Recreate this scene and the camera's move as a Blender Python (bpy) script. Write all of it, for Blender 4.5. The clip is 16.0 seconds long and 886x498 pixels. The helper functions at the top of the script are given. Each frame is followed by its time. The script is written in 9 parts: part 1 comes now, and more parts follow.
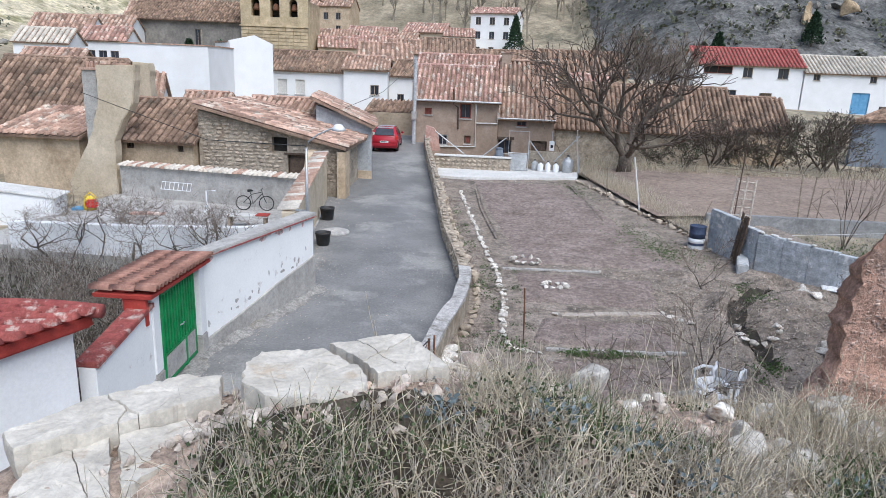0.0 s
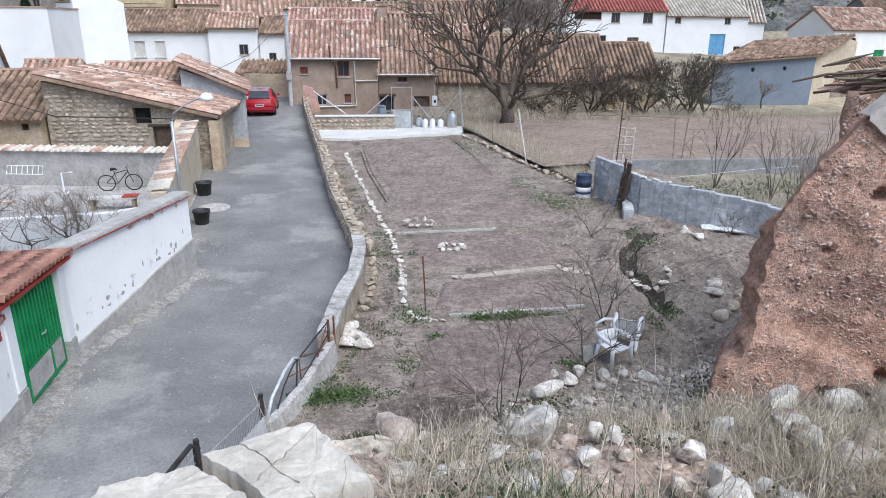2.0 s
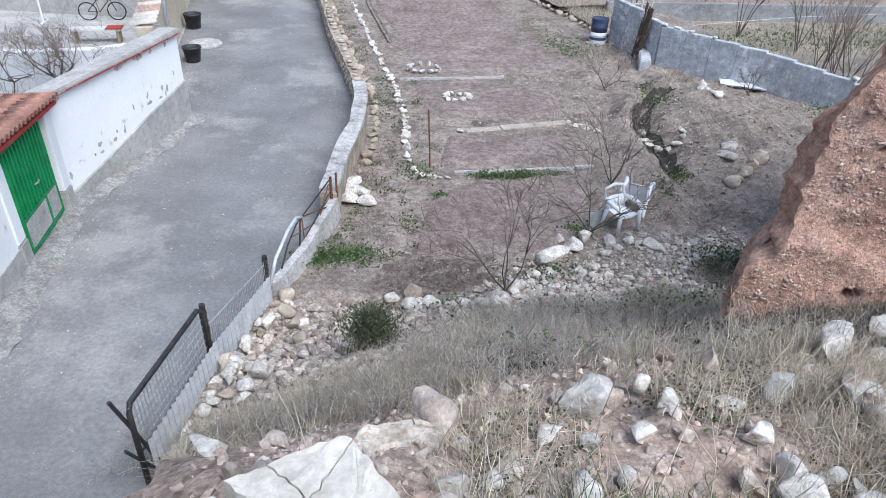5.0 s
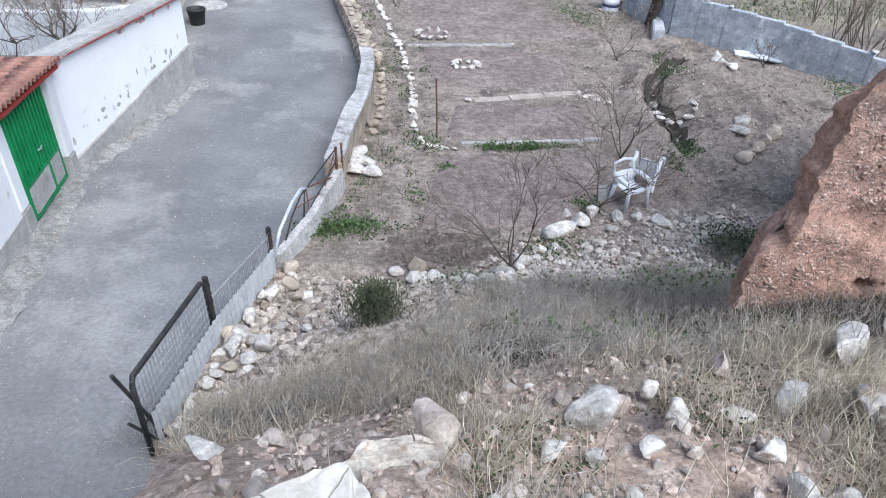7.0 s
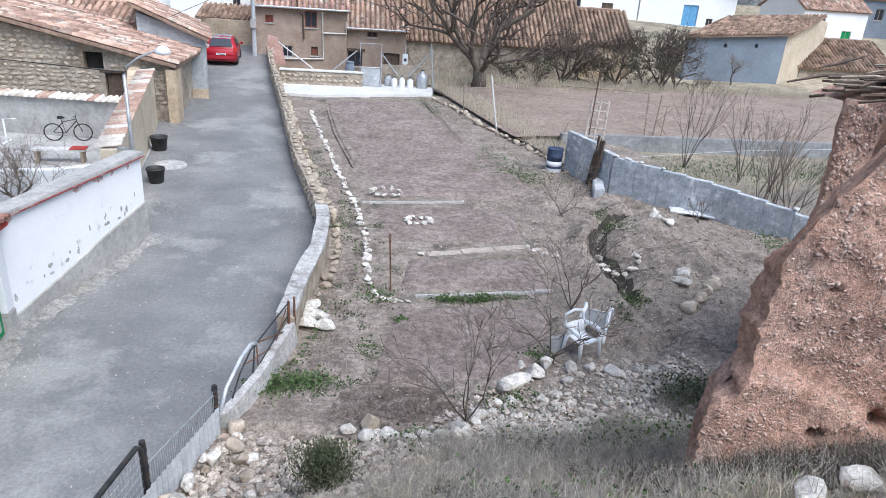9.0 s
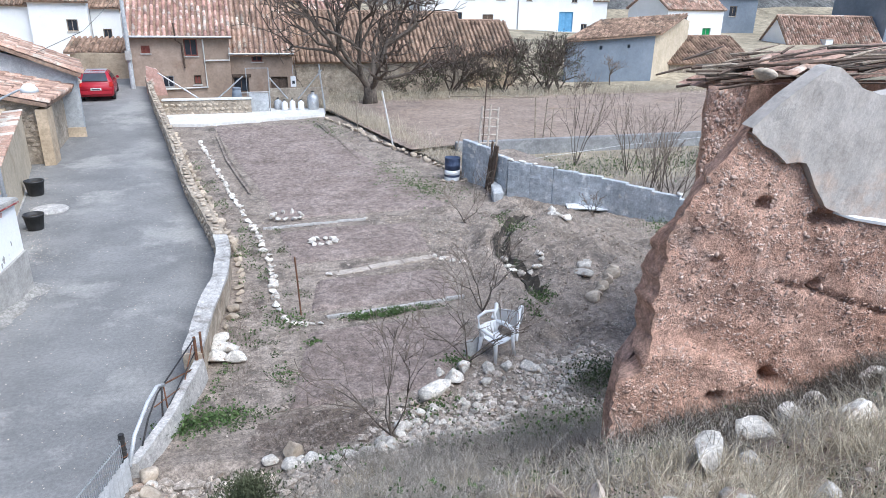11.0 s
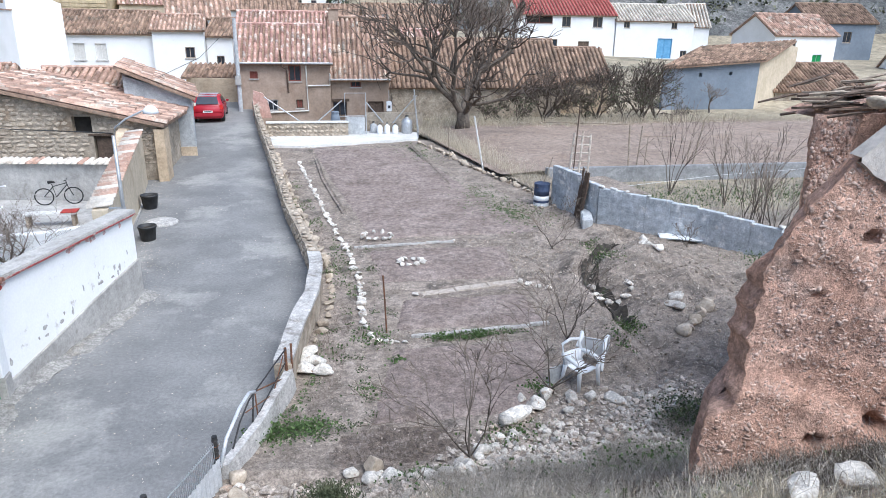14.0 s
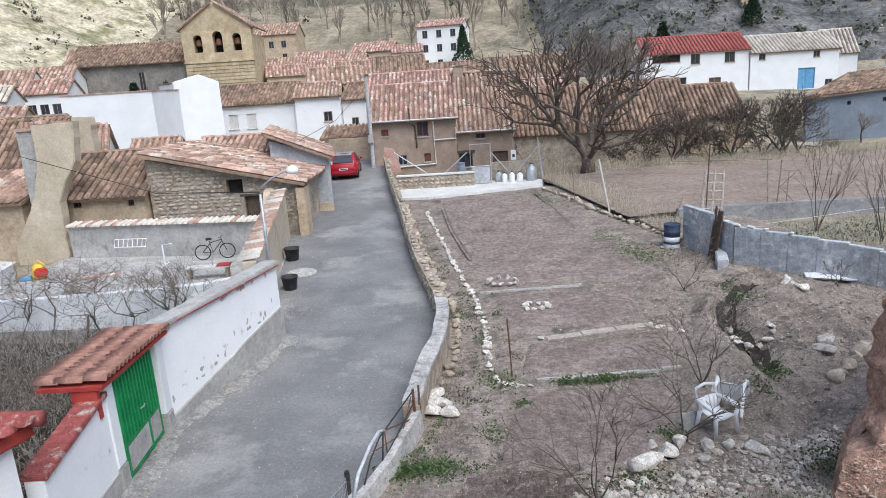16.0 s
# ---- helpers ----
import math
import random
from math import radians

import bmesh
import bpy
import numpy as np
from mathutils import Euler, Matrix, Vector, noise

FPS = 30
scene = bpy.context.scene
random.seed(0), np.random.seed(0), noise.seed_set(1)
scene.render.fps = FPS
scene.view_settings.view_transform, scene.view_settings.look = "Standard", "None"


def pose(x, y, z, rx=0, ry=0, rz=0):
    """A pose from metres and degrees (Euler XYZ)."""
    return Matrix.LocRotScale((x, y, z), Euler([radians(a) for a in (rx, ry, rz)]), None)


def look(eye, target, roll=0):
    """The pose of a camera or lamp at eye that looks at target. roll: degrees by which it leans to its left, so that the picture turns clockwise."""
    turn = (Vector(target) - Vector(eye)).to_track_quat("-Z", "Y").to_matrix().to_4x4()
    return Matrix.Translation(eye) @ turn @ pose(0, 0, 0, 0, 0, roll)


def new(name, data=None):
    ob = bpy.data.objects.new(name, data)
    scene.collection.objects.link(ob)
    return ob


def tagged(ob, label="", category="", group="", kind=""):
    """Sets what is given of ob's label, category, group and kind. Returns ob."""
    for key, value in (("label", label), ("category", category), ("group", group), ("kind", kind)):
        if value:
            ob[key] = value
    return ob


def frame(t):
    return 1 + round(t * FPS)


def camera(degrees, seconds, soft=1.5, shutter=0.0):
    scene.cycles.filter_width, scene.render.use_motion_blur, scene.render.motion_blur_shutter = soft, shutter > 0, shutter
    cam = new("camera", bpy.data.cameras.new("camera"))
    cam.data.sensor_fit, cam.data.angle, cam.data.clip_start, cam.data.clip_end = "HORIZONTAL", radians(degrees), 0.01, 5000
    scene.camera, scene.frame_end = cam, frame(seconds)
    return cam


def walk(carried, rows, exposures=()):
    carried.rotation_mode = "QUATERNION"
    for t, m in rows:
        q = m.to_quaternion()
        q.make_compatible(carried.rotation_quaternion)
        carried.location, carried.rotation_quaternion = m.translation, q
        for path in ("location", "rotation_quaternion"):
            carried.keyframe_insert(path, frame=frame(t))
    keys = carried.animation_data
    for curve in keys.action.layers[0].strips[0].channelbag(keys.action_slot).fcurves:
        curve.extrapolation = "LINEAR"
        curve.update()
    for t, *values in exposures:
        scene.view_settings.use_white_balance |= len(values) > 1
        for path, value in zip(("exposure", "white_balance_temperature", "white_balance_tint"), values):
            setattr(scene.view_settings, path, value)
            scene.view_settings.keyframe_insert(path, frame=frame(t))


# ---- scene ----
UNIT = 1.088  # metres to one unit of the plan below
cam = camera(67.4, 16.0, 0.8)
PATH = [
    (0, (0.263, -0.975, 5.541), (0.127, 0.952, 5.024), 2.3),
    (0.5, (0.296, -0.836, 5.562), (0.199, 1.079, 4.995), 1.5),
    (1, (0.244, -0.6, 5.586), (0.32, 1.34, 5.106), -0.6),
    (1.5, (0.222, -0.462, 5.612), (0.358, 1.453, 5.053), -0.3),
    (2, (0.19, -0.349, 5.632), (0.382, 1.538, 4.996), 0.4),
    (2.5, (0.075, -0.189, 5.621), (0.298, 1.651, 4.87), -2.5),
    (3, (0.106, -0.126, 5.591), (0.336, 1.63, 4.661), -3.7),
    (3.5, (0.199, -0.052, 5.628), (0.363, 1.697, 4.674), -1.4),
    (4, (0.181, 0.05, 5.662), (0.369, 1.768, 4.655), 1.2),
    (4.2, (0.152, 0.08, 5.693), (0.343, 1.767, 4.636), 1.8),
    (6.3, (0.057, 0.268, 5.872), (0.235, 1.939, 4.788), 3.1),
    (6.5, (0.081, 0.302, 5.857), (0.245, 1.925, 4.699), 3.2),
    (7, (0.092, 0.271, 5.852), (0.265, 1.894, 4.696), 3.2),
    (7.5, (0.099, 0.265, 5.844), (0.308, 1.903, 4.715), 3.9),
    (8, (0.094, 0.291, 5.876), (0.339, 1.987, 4.845), 4.1),
    (8.5, (0.085, 0.295, 5.915), (0.357, 2.042, 4.98), 4.3),
    (9, (0.11, 0.278, 5.88), (0.417, 2.105, 5.127), 4.2),
    (9.5, (0.14, 0.246, 5.839), (0.471, 2.084, 5.121), 1.7),
    (10, (0.144, 0.229, 5.846), (0.58, 2.046, 5.133), 1.6),
    (10.2, (0.137, 0.232, 5.839), (0.629, 2.036, 5.129), 1.8),
    (12.3, (0.169, 0.172, 5.846), (0.769, 1.952, 5.16), 0.9),
    (12.5, (0.17, 0.182, 5.853), (0.764, 1.962, 5.161), 1.0),
    (13, (0.149, 0.201, 5.843), (0.7, 1.995, 5.151), 0.8),
    (13.5, (0.137, 0.193, 5.839), (0.575, 2.024, 5.162), 0.2),
    (14, (0.124, 0.142, 5.836), (0.451, 2.011, 5.204), 0.8),
    (14.5, (0.167, 0.022, 5.803), (0.302, 1.914, 5.167), 1.1),
    (15, (0.203, -0.046, 5.832), (0.215, 1.849, 5.193), -1.2),
    (15.5, (0.228, -0.113, 5.8), (0.187, 1.809, 5.25), -2.1),
    (16, (0.228, -0.106, 5.818), (0.176, 1.834, 5.335), -3.7),
]
walk(cam, [(t, look(Vector(eye) * UNIT, Vector(target) * UNIT, roll)) for t, eye, target, roll in PATH], [(0, 0.61, 5700, 8), (2, 0.71, 5680, 8), (3.5, 0.83, 5590, 8), (7, 0.93, 5520, 8), (8.5, 0.97, 5560, 8), (9.5, 0.86, 5640, 8), (10.2, 0.88, 5620, 8), (12.4, 1.31, 5450, 7), (13.4, 1.22, 5470, 7), (15, 0.69, 5750, 8), (16, 0.65, 5780, 8)])

# ---- world, sun, exposure ----
SUN_ELEVATION, SUN_TURN = radians(55), radians(147)
world = bpy.data.worlds.new("world")
scene.world = world
world.use_nodes = True
wn = world.node_tree.nodes
sky = wn.new("ShaderNodeTexSky")
sky.sky_type, sky.sun_disc = "NISHITA", False
sky.sun_elevation, sky.sun_rotation = SUN_ELEVATION, SUN_TURN
sky.air_density, sky.dust_density, sky.ozone_density = 1.0, 2.5, 1.0
world.node_tree.links.new(sky.outputs[0], wn["Background"].inputs[0])
wn["Background"].inputs[1].default_value = 0.095
sun = new("sun", bpy.data.lights.new("sun", "SUN"))
sun.data.energy, sun.data.angle, sun.data.color = 1.95, radians(48), (1.0, 0.94, 0.86)
sun.matrix_world = look((0, 0, 0), (-math.sin(SUN_TURN) * math.cos(SUN_ELEVATION), -math.cos(SUN_TURN) * math.cos(SUN_ELEVATION), -math.sin(SUN_ELEVATION)))

# ---- materials ----
def surf(name, a, b, scale=5.0, rough=0.9, bump=0.3, fine=45.0, stain=None, stain_scale=0.6, stain_at=0.56, vary=0.0, island=0.0,
         metal=0.0, spec=0.3, grit=0.12, relief=0.02):
    """A two-scale surface: broad tone between a and b, optional stains, grit, and fine relief; vary by object or by island."""
    m = bpy.data.materials.new(name)
    m.use_nodes = True
    nt = m.node_tree
    N, link = nt.nodes, nt.links.new
    shade = N["Principled BSDF"]
    where = N.new("ShaderNodeNewGeometry")
    broad = N.new("ShaderNodeTexNoise")
    broad.inputs["Scale"].default_value, broad.inputs["Detail"].default_value, broad.inputs["Roughness"].default_value = scale, 6, 0.62
    link(where.outputs["Position"], broad.inputs["Vector"])
    ramp = N.new("ShaderNodeValToRGB")
    ramp.color_ramp.elements[0].position, ramp.color_ramp.elements[1].position = 0.36, 0.64
    ramp.color_ramp.elements[0].color, ramp.color_ramp.elements[1].color = (*a, 1), (*b, 1)
    link(broad.outputs["Fac"], ramp.inputs["Fac"])
    colour = ramp.outputs["Color"]
    if stain:
        spots = N.new("ShaderNodeTexNoise")
        spots.inputs["Scale"].default_value, spots.inputs["Detail"].default_value, spots.inputs["Roughness"].default_value = stain_scale, 8, 0.68
        link(where.outputs["Position"], spots.inputs["Vector"])
        cut = N.new("ShaderNodeMapRange")
        cut.inputs["From Min"].default_value, cut.inputs["From Max"].default_value = stain_at, stain_at + 0.1
        link(spots.outputs["Fac"], cut.inputs["Value"])
        mix = N.new("ShaderNodeMix")
        mix.data_type = "RGBA"
        link(cut.outputs["Result"], mix.inputs["Factor"])
        link(colour, mix.inputs["A"])
        mix.inputs["B"].default_value = (*stain, 1)
        colour = mix.outputs["Result"]
    fines = N.new("ShaderNodeTexNoise")
    fines.inputs["Scale"].default_value, fines.inputs["Detail"].default_value, fines.inputs["Roughness"].default_value = fine, 5, 0.7
    link(where.outputs["Position"], fines.inputs["Vector"])
    value = N.new("ShaderNodeMapRange")
    value.inputs["From Min"].default_value, value.inputs["From Max"].default_value = 0.36, 0.64
    value.inputs["To Min"].default_value, value.inputs["To Max"].default_value = 1 - grit, 1 + grit
    link(fines.outputs["Fac"], value.inputs["Value"])
    level = value.outputs["Result"]
    if grit > 0.05:
        clods = N.new("ShaderNodeTexNoise")
        clods.inputs["Scale"].default_value, clods.inputs["Detail"].default_value, clods.inputs["Roughness"].default_value = fine * 0.27, 4, 0.6
        link(where.outputs["Position"], clods.inputs["Vector"])
        lump = N.new("ShaderNodeMapRange")
        lump.inputs["From Min"].default_value, lump.inputs["From Max"].default_value = 0.36, 0.64
        lump.inputs["To Min"].default_value, lump.inputs["To Max"].default_value = 1 - 0.8 * grit, 1 + 0.8 * grit
        link(clods.outputs["Fac"], lump.inputs["Value"])
        both = N.new("ShaderNodeMath")
        both.operation = "MULTIPLY"
        link(level, both.inputs[0])
        link(lump.outputs["Result"], both.inputs[1])
        level = both.outputs[0]
    for amount, socket in ((island, where.outputs["Random Per Island"]), (vary, None)):
        if amount:
            if socket is None:
                socket = N.new("ShaderNodeObjectInfo").outputs["Random"]
            span = N.new("ShaderNodeMapRange")
            span.inputs["To Min"].default_value, span.inputs["To Max"].default_value = 1 - amount, 1 + amount
            link(socket, span.inputs["Value"])
            times = N.new("ShaderNodeMath")
            times.operation = "MULTIPLY"
            link(level, times.inputs[0])
            link(span.outputs["Result"], times.inputs[1])
            level = times.outputs[0]
    hue = N.new("ShaderNodeHueSaturation")
    link(level, hue.inputs["Value"])
    link(colour, hue.inputs["Color"])
    link(hue.outputs["Color"], shade.inputs["Base Color"])
    shade.inputs["Roughness"].default_value, shade.inputs["Metallic"].default_value = rough, metal
    shade.inputs["Specular IOR Level"].default_value = spec
    if bump:
        rise = N.new("ShaderNodeBump")
        rise.inputs["Strength"].default_value, rise.inputs["Distance"].default_value = bump, relief
        link(fines.outputs["Fac"], rise.inputs["Height"])
        link(rise.outputs["Normal"], shade.inputs["Normal"])
    return m


def glass_pane(name, tint):
    m = surf(name, tint, tuple(c * 1.4 for c in tint), 2, 0.12, 0, grit=0.02, spec=0.6)
    return m


SOIL = surf("soil", (0.215, 0.178, 0.145), (0.335, 0.283, 0.238), 1.3, 0.97, 0.9, 30, (0.15, 0.127, 0.108), 0.9, 0.54, grit=0.36, relief=0.03)
BED = surf("bed_soil", (0.222, 0.176, 0.153), (0.312, 0.254, 0.224), 0.9, 0.97, 1.0, 24, (0.19, 0.15, 0.13), 0.5, 0.57, grit=0.34, relief=0.04)
FIELD = surf("field_soil", (0.255, 0.198, 0.16), (0.335, 0.265, 0.215), 0.6, 0.97, 0.8, 14, (0.31, 0.235, 0.18), 0.35, 0.57, grit=0.22, relief=0.05)
# Darkest soil, for the ditch, the plant pots and the yard under brambles.
DARKSOIL = surf("dark_soil", (0.03, 0.026, 0.02), (0.068, 0.056, 0.045), 5, 0.9, 0.8, 30, (0.05, 0.065, 0.025), 2.5, 0.55, grit=0.3)
LAND = surf("dry_land", (0.25, 0.215, 0.15), (0.38, 0.325, 0.235), 0.09, 0.97, 0.6, 1.5, (0.12, 0.115, 0.085), 0.035, 0.52, grit=0.25, relief=0.3)
ROAD = surf("worn_asphalt", (0.178, 0.176, 0.173), (0.252, 0.248, 0.24), 0.45, 0.9, 0.5, 55, (0.315, 0.307, 0.29), 0.35, 0.52, grit=0.15, relief=0.008)
VERGE = surf("gravel_verge", (0.25, 0.24, 0.225), (0.35, 0.335, 0.31), 2.0, 0.95, 0.8, 30, (0.26, 0.24, 0.21), 1.3, 0.56, grit=0.3, relief=0.03)
WHITE = surf("whitewash", (0.80, 0.80, 0.79), (0.86, 0.86, 0.86), 0.8, 0.85, 0.25, 18, (0.66, 0.64, 0.60), 0.9, 0.66, grit=0.04)
WHITE_FLAKED = surf("flaked_whitewash", (0.84, 0.84, 0.83), (0.88, 0.88, 0.87), 1.2, 0.85, 0.3, 22, (0.46, 0.42, 0.37), 2.6, 0.61, grit=0.03)
PLINTH = surf("grey_render", (0.36, 0.345, 0.32), (0.49, 0.47, 0.44), 1.4, 0.92, 0.5, 26, (0.30, 0.28, 0.25), 1.8, 0.58, grit=0.14)
GREYWALL = surf("cement_wall", (0.38, 0.392, 0.40), (0.50, 0.512, 0.52), 0.8, 0.9, 0.4, 22, (0.62, 0.615, 0.60), 1.7, 0.58, vary=0.1, grit=0.16)
BLOCKGREY = surf("mottled_block", (0.36, 0.385, 0.405), (0.48, 0.50, 0.52), 1.4, 0.9, 0.5, 22, (0.66, 0.66, 0.65), 2.6, 0.55, vary=0.12, grit=0.2)
BLUEGREY = surf("blue_grey_render", (0.17, 0.20, 0.24), (0.235, 0.27, 0.315), 0.35, 0.9, 0.2, 10, (0.20, 0.22, 0.25), 0.5, 0.58, grit=0.06)
CONCRETE = surf("pale_concrete", (0.60, 0.585, 0.55), (0.72, 0.705, 0.67), 0.9, 0.9, 0.3, 30, (0.47, 0.45, 0.42), 0.8, 0.6, grit=0.1)
CURB = surf("old_concrete", (0.40, 0.383, 0.36), (0.52, 0.50, 0.475), 2.0, 0.92, 0.7, 30, (0.29, 0.27, 0.245), 2.2, 0.55, grit=0.24)
OCHRE = surf("ochre_render", (0.43, 0.335, 0.23), (0.56, 0.45, 0.325), 0.6, 0.93, 0.5, 12, (0.37, 0.28, 0.19), 0.8, 0.56, grit=0.14)
YELLOW = surf("yellow_render", (0.48, 0.405, 0.295), (0.59, 0.505, 0.385), 0.6, 0.93, 0.4, 12, (0.44, 0.36, 0.26), 0.7, 0.58, grit=0.1)
BROWNWALL = surf("brown_plaster", (0.31, 0.235, 0.18), (0.40, 0.31, 0.245), 0.5, 0.93, 0.35, 9, (0.31, 0.225, 0.17), 0.6, 0.58, grit=0.1)
RUBBLE = surf("rubble_mortar", (0.31, 0.26, 0.20), (0.43, 0.37, 0.295), 1.6, 0.95, 0.8, 8, (0.28, 0.22, 0.16), 0.9, 0.55, grit=0.24, relief=0.06)
STONE = surf("limestone", (0.545, 0.505, 0.445), (0.73, 0.69, 0.63), 9, 0.92, 1.0, 34, (0.36, 0.275, 0.205), 7.0, 0.55, vary=0.2, grit=0.24)
RUBBLESTONE = surf("rubble_stone", (0.40, 0.34, 0.285), (0.56, 0.50, 0.44), 6, 0.93, 0.6, 40, (0.38, 0.29, 0.22), 3.0, 0.56, island=0.3, grit=0.2)
FADEDRED = surf("faded_red_paint", (0.55, 0.33, 0.29), (0.70, 0.52, 0.48), 6, 0.9, 0.3, 40, (0.78, 0.75, 0.72), 8, 0.5, grit=0.1)
PINKSTONE = surf("pinkish_limestone", (0.43, 0.35, 0.29), (0.60, 0.52, 0.45), 8, 0.93, 0.9, 30, (0.36, 0.27, 0.21), 6.0, 0.55, vary=0.22, grit=0.22)
PALERUBBLE = surf("pale_rubble", (0.45, 0.41, 0.36), (0.64, 0.60, 0.54), 6, 0.93, 0.6, 40, (0.38, 0.31, 0.25), 3.0, 0.58, island=0.25, grit=0.2)
WALLSTONE = surf("wall_stone", (0.37, 0.305, 0.235), (0.50, 0.43, 0.345), 7, 0.93, 0.6, 20, (0.34, 0.28, 0.21), 2.0, 0.57, vary=0.24, grit=0.16)
CHURCH = surf("church_stone", (0.44, 0.35, 0.22), (0.57, 0.465, 0.31), 0.9, 0.93, 0.5, 4, (0.42, 0.32, 0.19), 0.5, 0.57, vary=0.12, grit=0.12, relief=0.05)
CHURCHDARK = surf("nave_stone", (0.19, 0.175, 0.16), (0.27, 0.25, 0.22), 0.6, 0.93, 0.5, 3, grit=0.16, relief=0.05)
TILE = surf("clay_tile", (0.34, 0.215, 0.16), (0.50, 0.345, 0.268), 1.6, 0.9, 0.4, 30, (0.56, 0.49, 0.41), 1.1, 0.53, island=0.45, grit=0.16)
TILE_RED = surf("red_clay_tile", (0.37, 0.21, 0.17), (0.50, 0.32, 0.265), 1.6, 0.9, 0.4, 30, (0.64, 0.55, 0.48), 1.3, 0.52, island=0.4, grit=0.14)
TILE_OLD = surf("lichened_tile", (0.205, 0.14, 0.103), (0.36, 0.25, 0.18), 1.2, 0.93, 0.5, 22, (0.19, 0.15, 0.115), 0.8, 0.55, island=0.45, grit=0.2)
TILE_PALE = surf("pale_tile", (0.55, 0.50, 0.43), (0.66, 0.60, 0.52), 1.2, 0.93, 0.4, 20, (0.42, 0.36, 0.29), 0.8, 0.58, island=0.2, grit=0.12)
TILE_BRIGHT = surf("bright_red_tile", (0.36, 0.09, 0.085), (0.46, 0.14, 0.125), 0.8, 0.85, 0.3, 12, (0.45, 0.11, 0.09), 0.6, 0.6, island=0.16, grit=0.08)
TILE_CANOPY = surf("canopy_tile", (0.30, 0.155, 0.115), (0.40, 0.225, 0.17), 3, 0.9, 0.4, 30, (0.26, 0.14, 0.11), 2.0, 0.56, vary=0.12, grit=0.14)
WOOD = surf("grey_wood", (0.22, 0.175, 0.13), (0.36, 0.30, 0.235), 7, 0.85, 0.5, 50, (0.14, 0.11, 0.085), 3, 0.58, vary=0.2, grit=0.2)
DARKWOOD = surf("dark_wood", (0.075, 0.055, 0.042), (0.14, 0.10, 0.075), 6, 0.8, 0.4, 40, vary=0.2, grit=0.2)
SHUTTER = surf("red_shutter", (0.19, 0.06, 0.045), (0.26, 0.085, 0.065), 4, 0.7, 0.2, 30, grit=0.1)
DARK = surf("dark_interior", (0.02, 0.018, 0.016), (0.04, 0.036, 0.032), 3, 0.95, 0.0, grit=0.05)
PANE = glass_pane("window_glass", (0.03, 0.035, 0.045))
BLUEDOOR = surf("blue_paint", (0.12, 0.31, 0.52), (0.17, 0.38, 0.60), 3, 0.6, 0.15, 30, grit=0.06)
METAL = surf("galvanised_metal", (0.42, 0.43, 0.44), (0.56, 0.57, 0.58), 6, 0.5, 0.2, 60, (0.34, 0.30, 0.27), 5, 0.6, metal=0.6, grit=0.1)
CORRUGATED = surf("pale_zinc_sheet", (0.50, 0.52, 0.54), (0.64, 0.66, 0.68), 4, 0.55, 0.2, 40, (0.40, 0.38, 0.36), 5, 0.6, metal=0.2, grit=0.1)
RUST = surf("rusty_iron", (0.11, 0.055, 0.035), (0.21, 0.105, 0.06), 9, 0.9, 0.5, 70, grit=0.2)
BLACKIRON = surf("black_painted_iron", (0.028, 0.028, 0.03), (0.055, 0.052, 0.05), 8, 0.55, 0.3, 60, (0.10, 0.06, 0.04), 7, 0.62, grit=0.12)
GREEN = surf("green_gate_paint", (0.008, 0.20, 0.055), (0.02, 0.28, 0.085), 3, 0.5, 0.15, 40, (0.015, 0.13, 0.045), 3, 0.62, grit=0.08, spec=0.4)
REDPAINT = surf("flaking_red_paint", (0.24, 0.06, 0.055), (0.33, 0.095, 0.08), 3, 0.85, 0.5, 30, (0.50, 0.40, 0.35), 3.6, 0.545, grit=0.2)
REDBEAM = surf("red_painted_beam", (0.33, 0.04, 0.03), (0.42, 0.065, 0.05), 3, 0.7, 0.3, 30, grit=0.1)
PLASTIC_WHITE = surf("white_plastic", (0.74, 0.75, 0.76), (0.82, 0.83, 0.84), 5, 0.45, 0.05, 60, (0.60, 0.59, 0.57), 6, 0.63, grit=0.03, spec=0.5)
PLASTIC_BLACK = surf("black_plastic", (0.022, 0.022, 0.023), (0.04, 0.04, 0.04), 8, 0.5, 0.05, 60, grit=0.08, spec=0.5)
RUBBER = surf("black_rubber", (0.018, 0.018, 0.018), (0.03, 0.03, 0.03), 8, 0.8, 0.1, 60, grit=0.08)
CARRED = surf("red_car_paint", (0.36, 0.016, 0.03), (0.40, 0.02, 0.034), 1, 0.25, 0.0, grit=0.02, spec=0.6)
LAMPRED = surf("red_lamp_lens", (0.5, 0.02, 0.015), (0.6, 0.03, 0.02), 9, 0.2, 0.0, grit=0.04, spec=0.6)
BLUEPAINT = surf("faded_blue_paint", (0.04, 0.055, 0.10), (0.075, 0.10, 0.17), 4, 0.6, 0.2, 40, (0.22, 0.13, 0.09), 5, 0.62, grit=0.1)
TOY_YELLOW = surf("yellow_plastic", (0.72, 0.50, 0.04), (0.80, 0.58, 0.06), 5, 0.4, 0.0, grit=0.03)
EARTHWALL = surf("rammed_earth", (0.43, 0.26, 0.19), (0.54, 0.352, 0.27), 2.0, 0.96, 1.0, 34, (0.47, 0.335, 0.27), 1.6, 0.57, grit=0.3, relief=0.03)
EARTHDARK = surf("rammed_earth_end", (0.36, 0.225, 0.172), (0.46, 0.305, 0.24), 3.0, 0.96, 0.9, 26, grit=0.32, relief=0.03)
PEBBLE = surf("embedded_pebble", (0.39, 0.26, 0.2), (0.53, 0.405, 0.34), 8, 0.93, 0.4, 60, vary=0.0, island=0.28, grit=0.14)
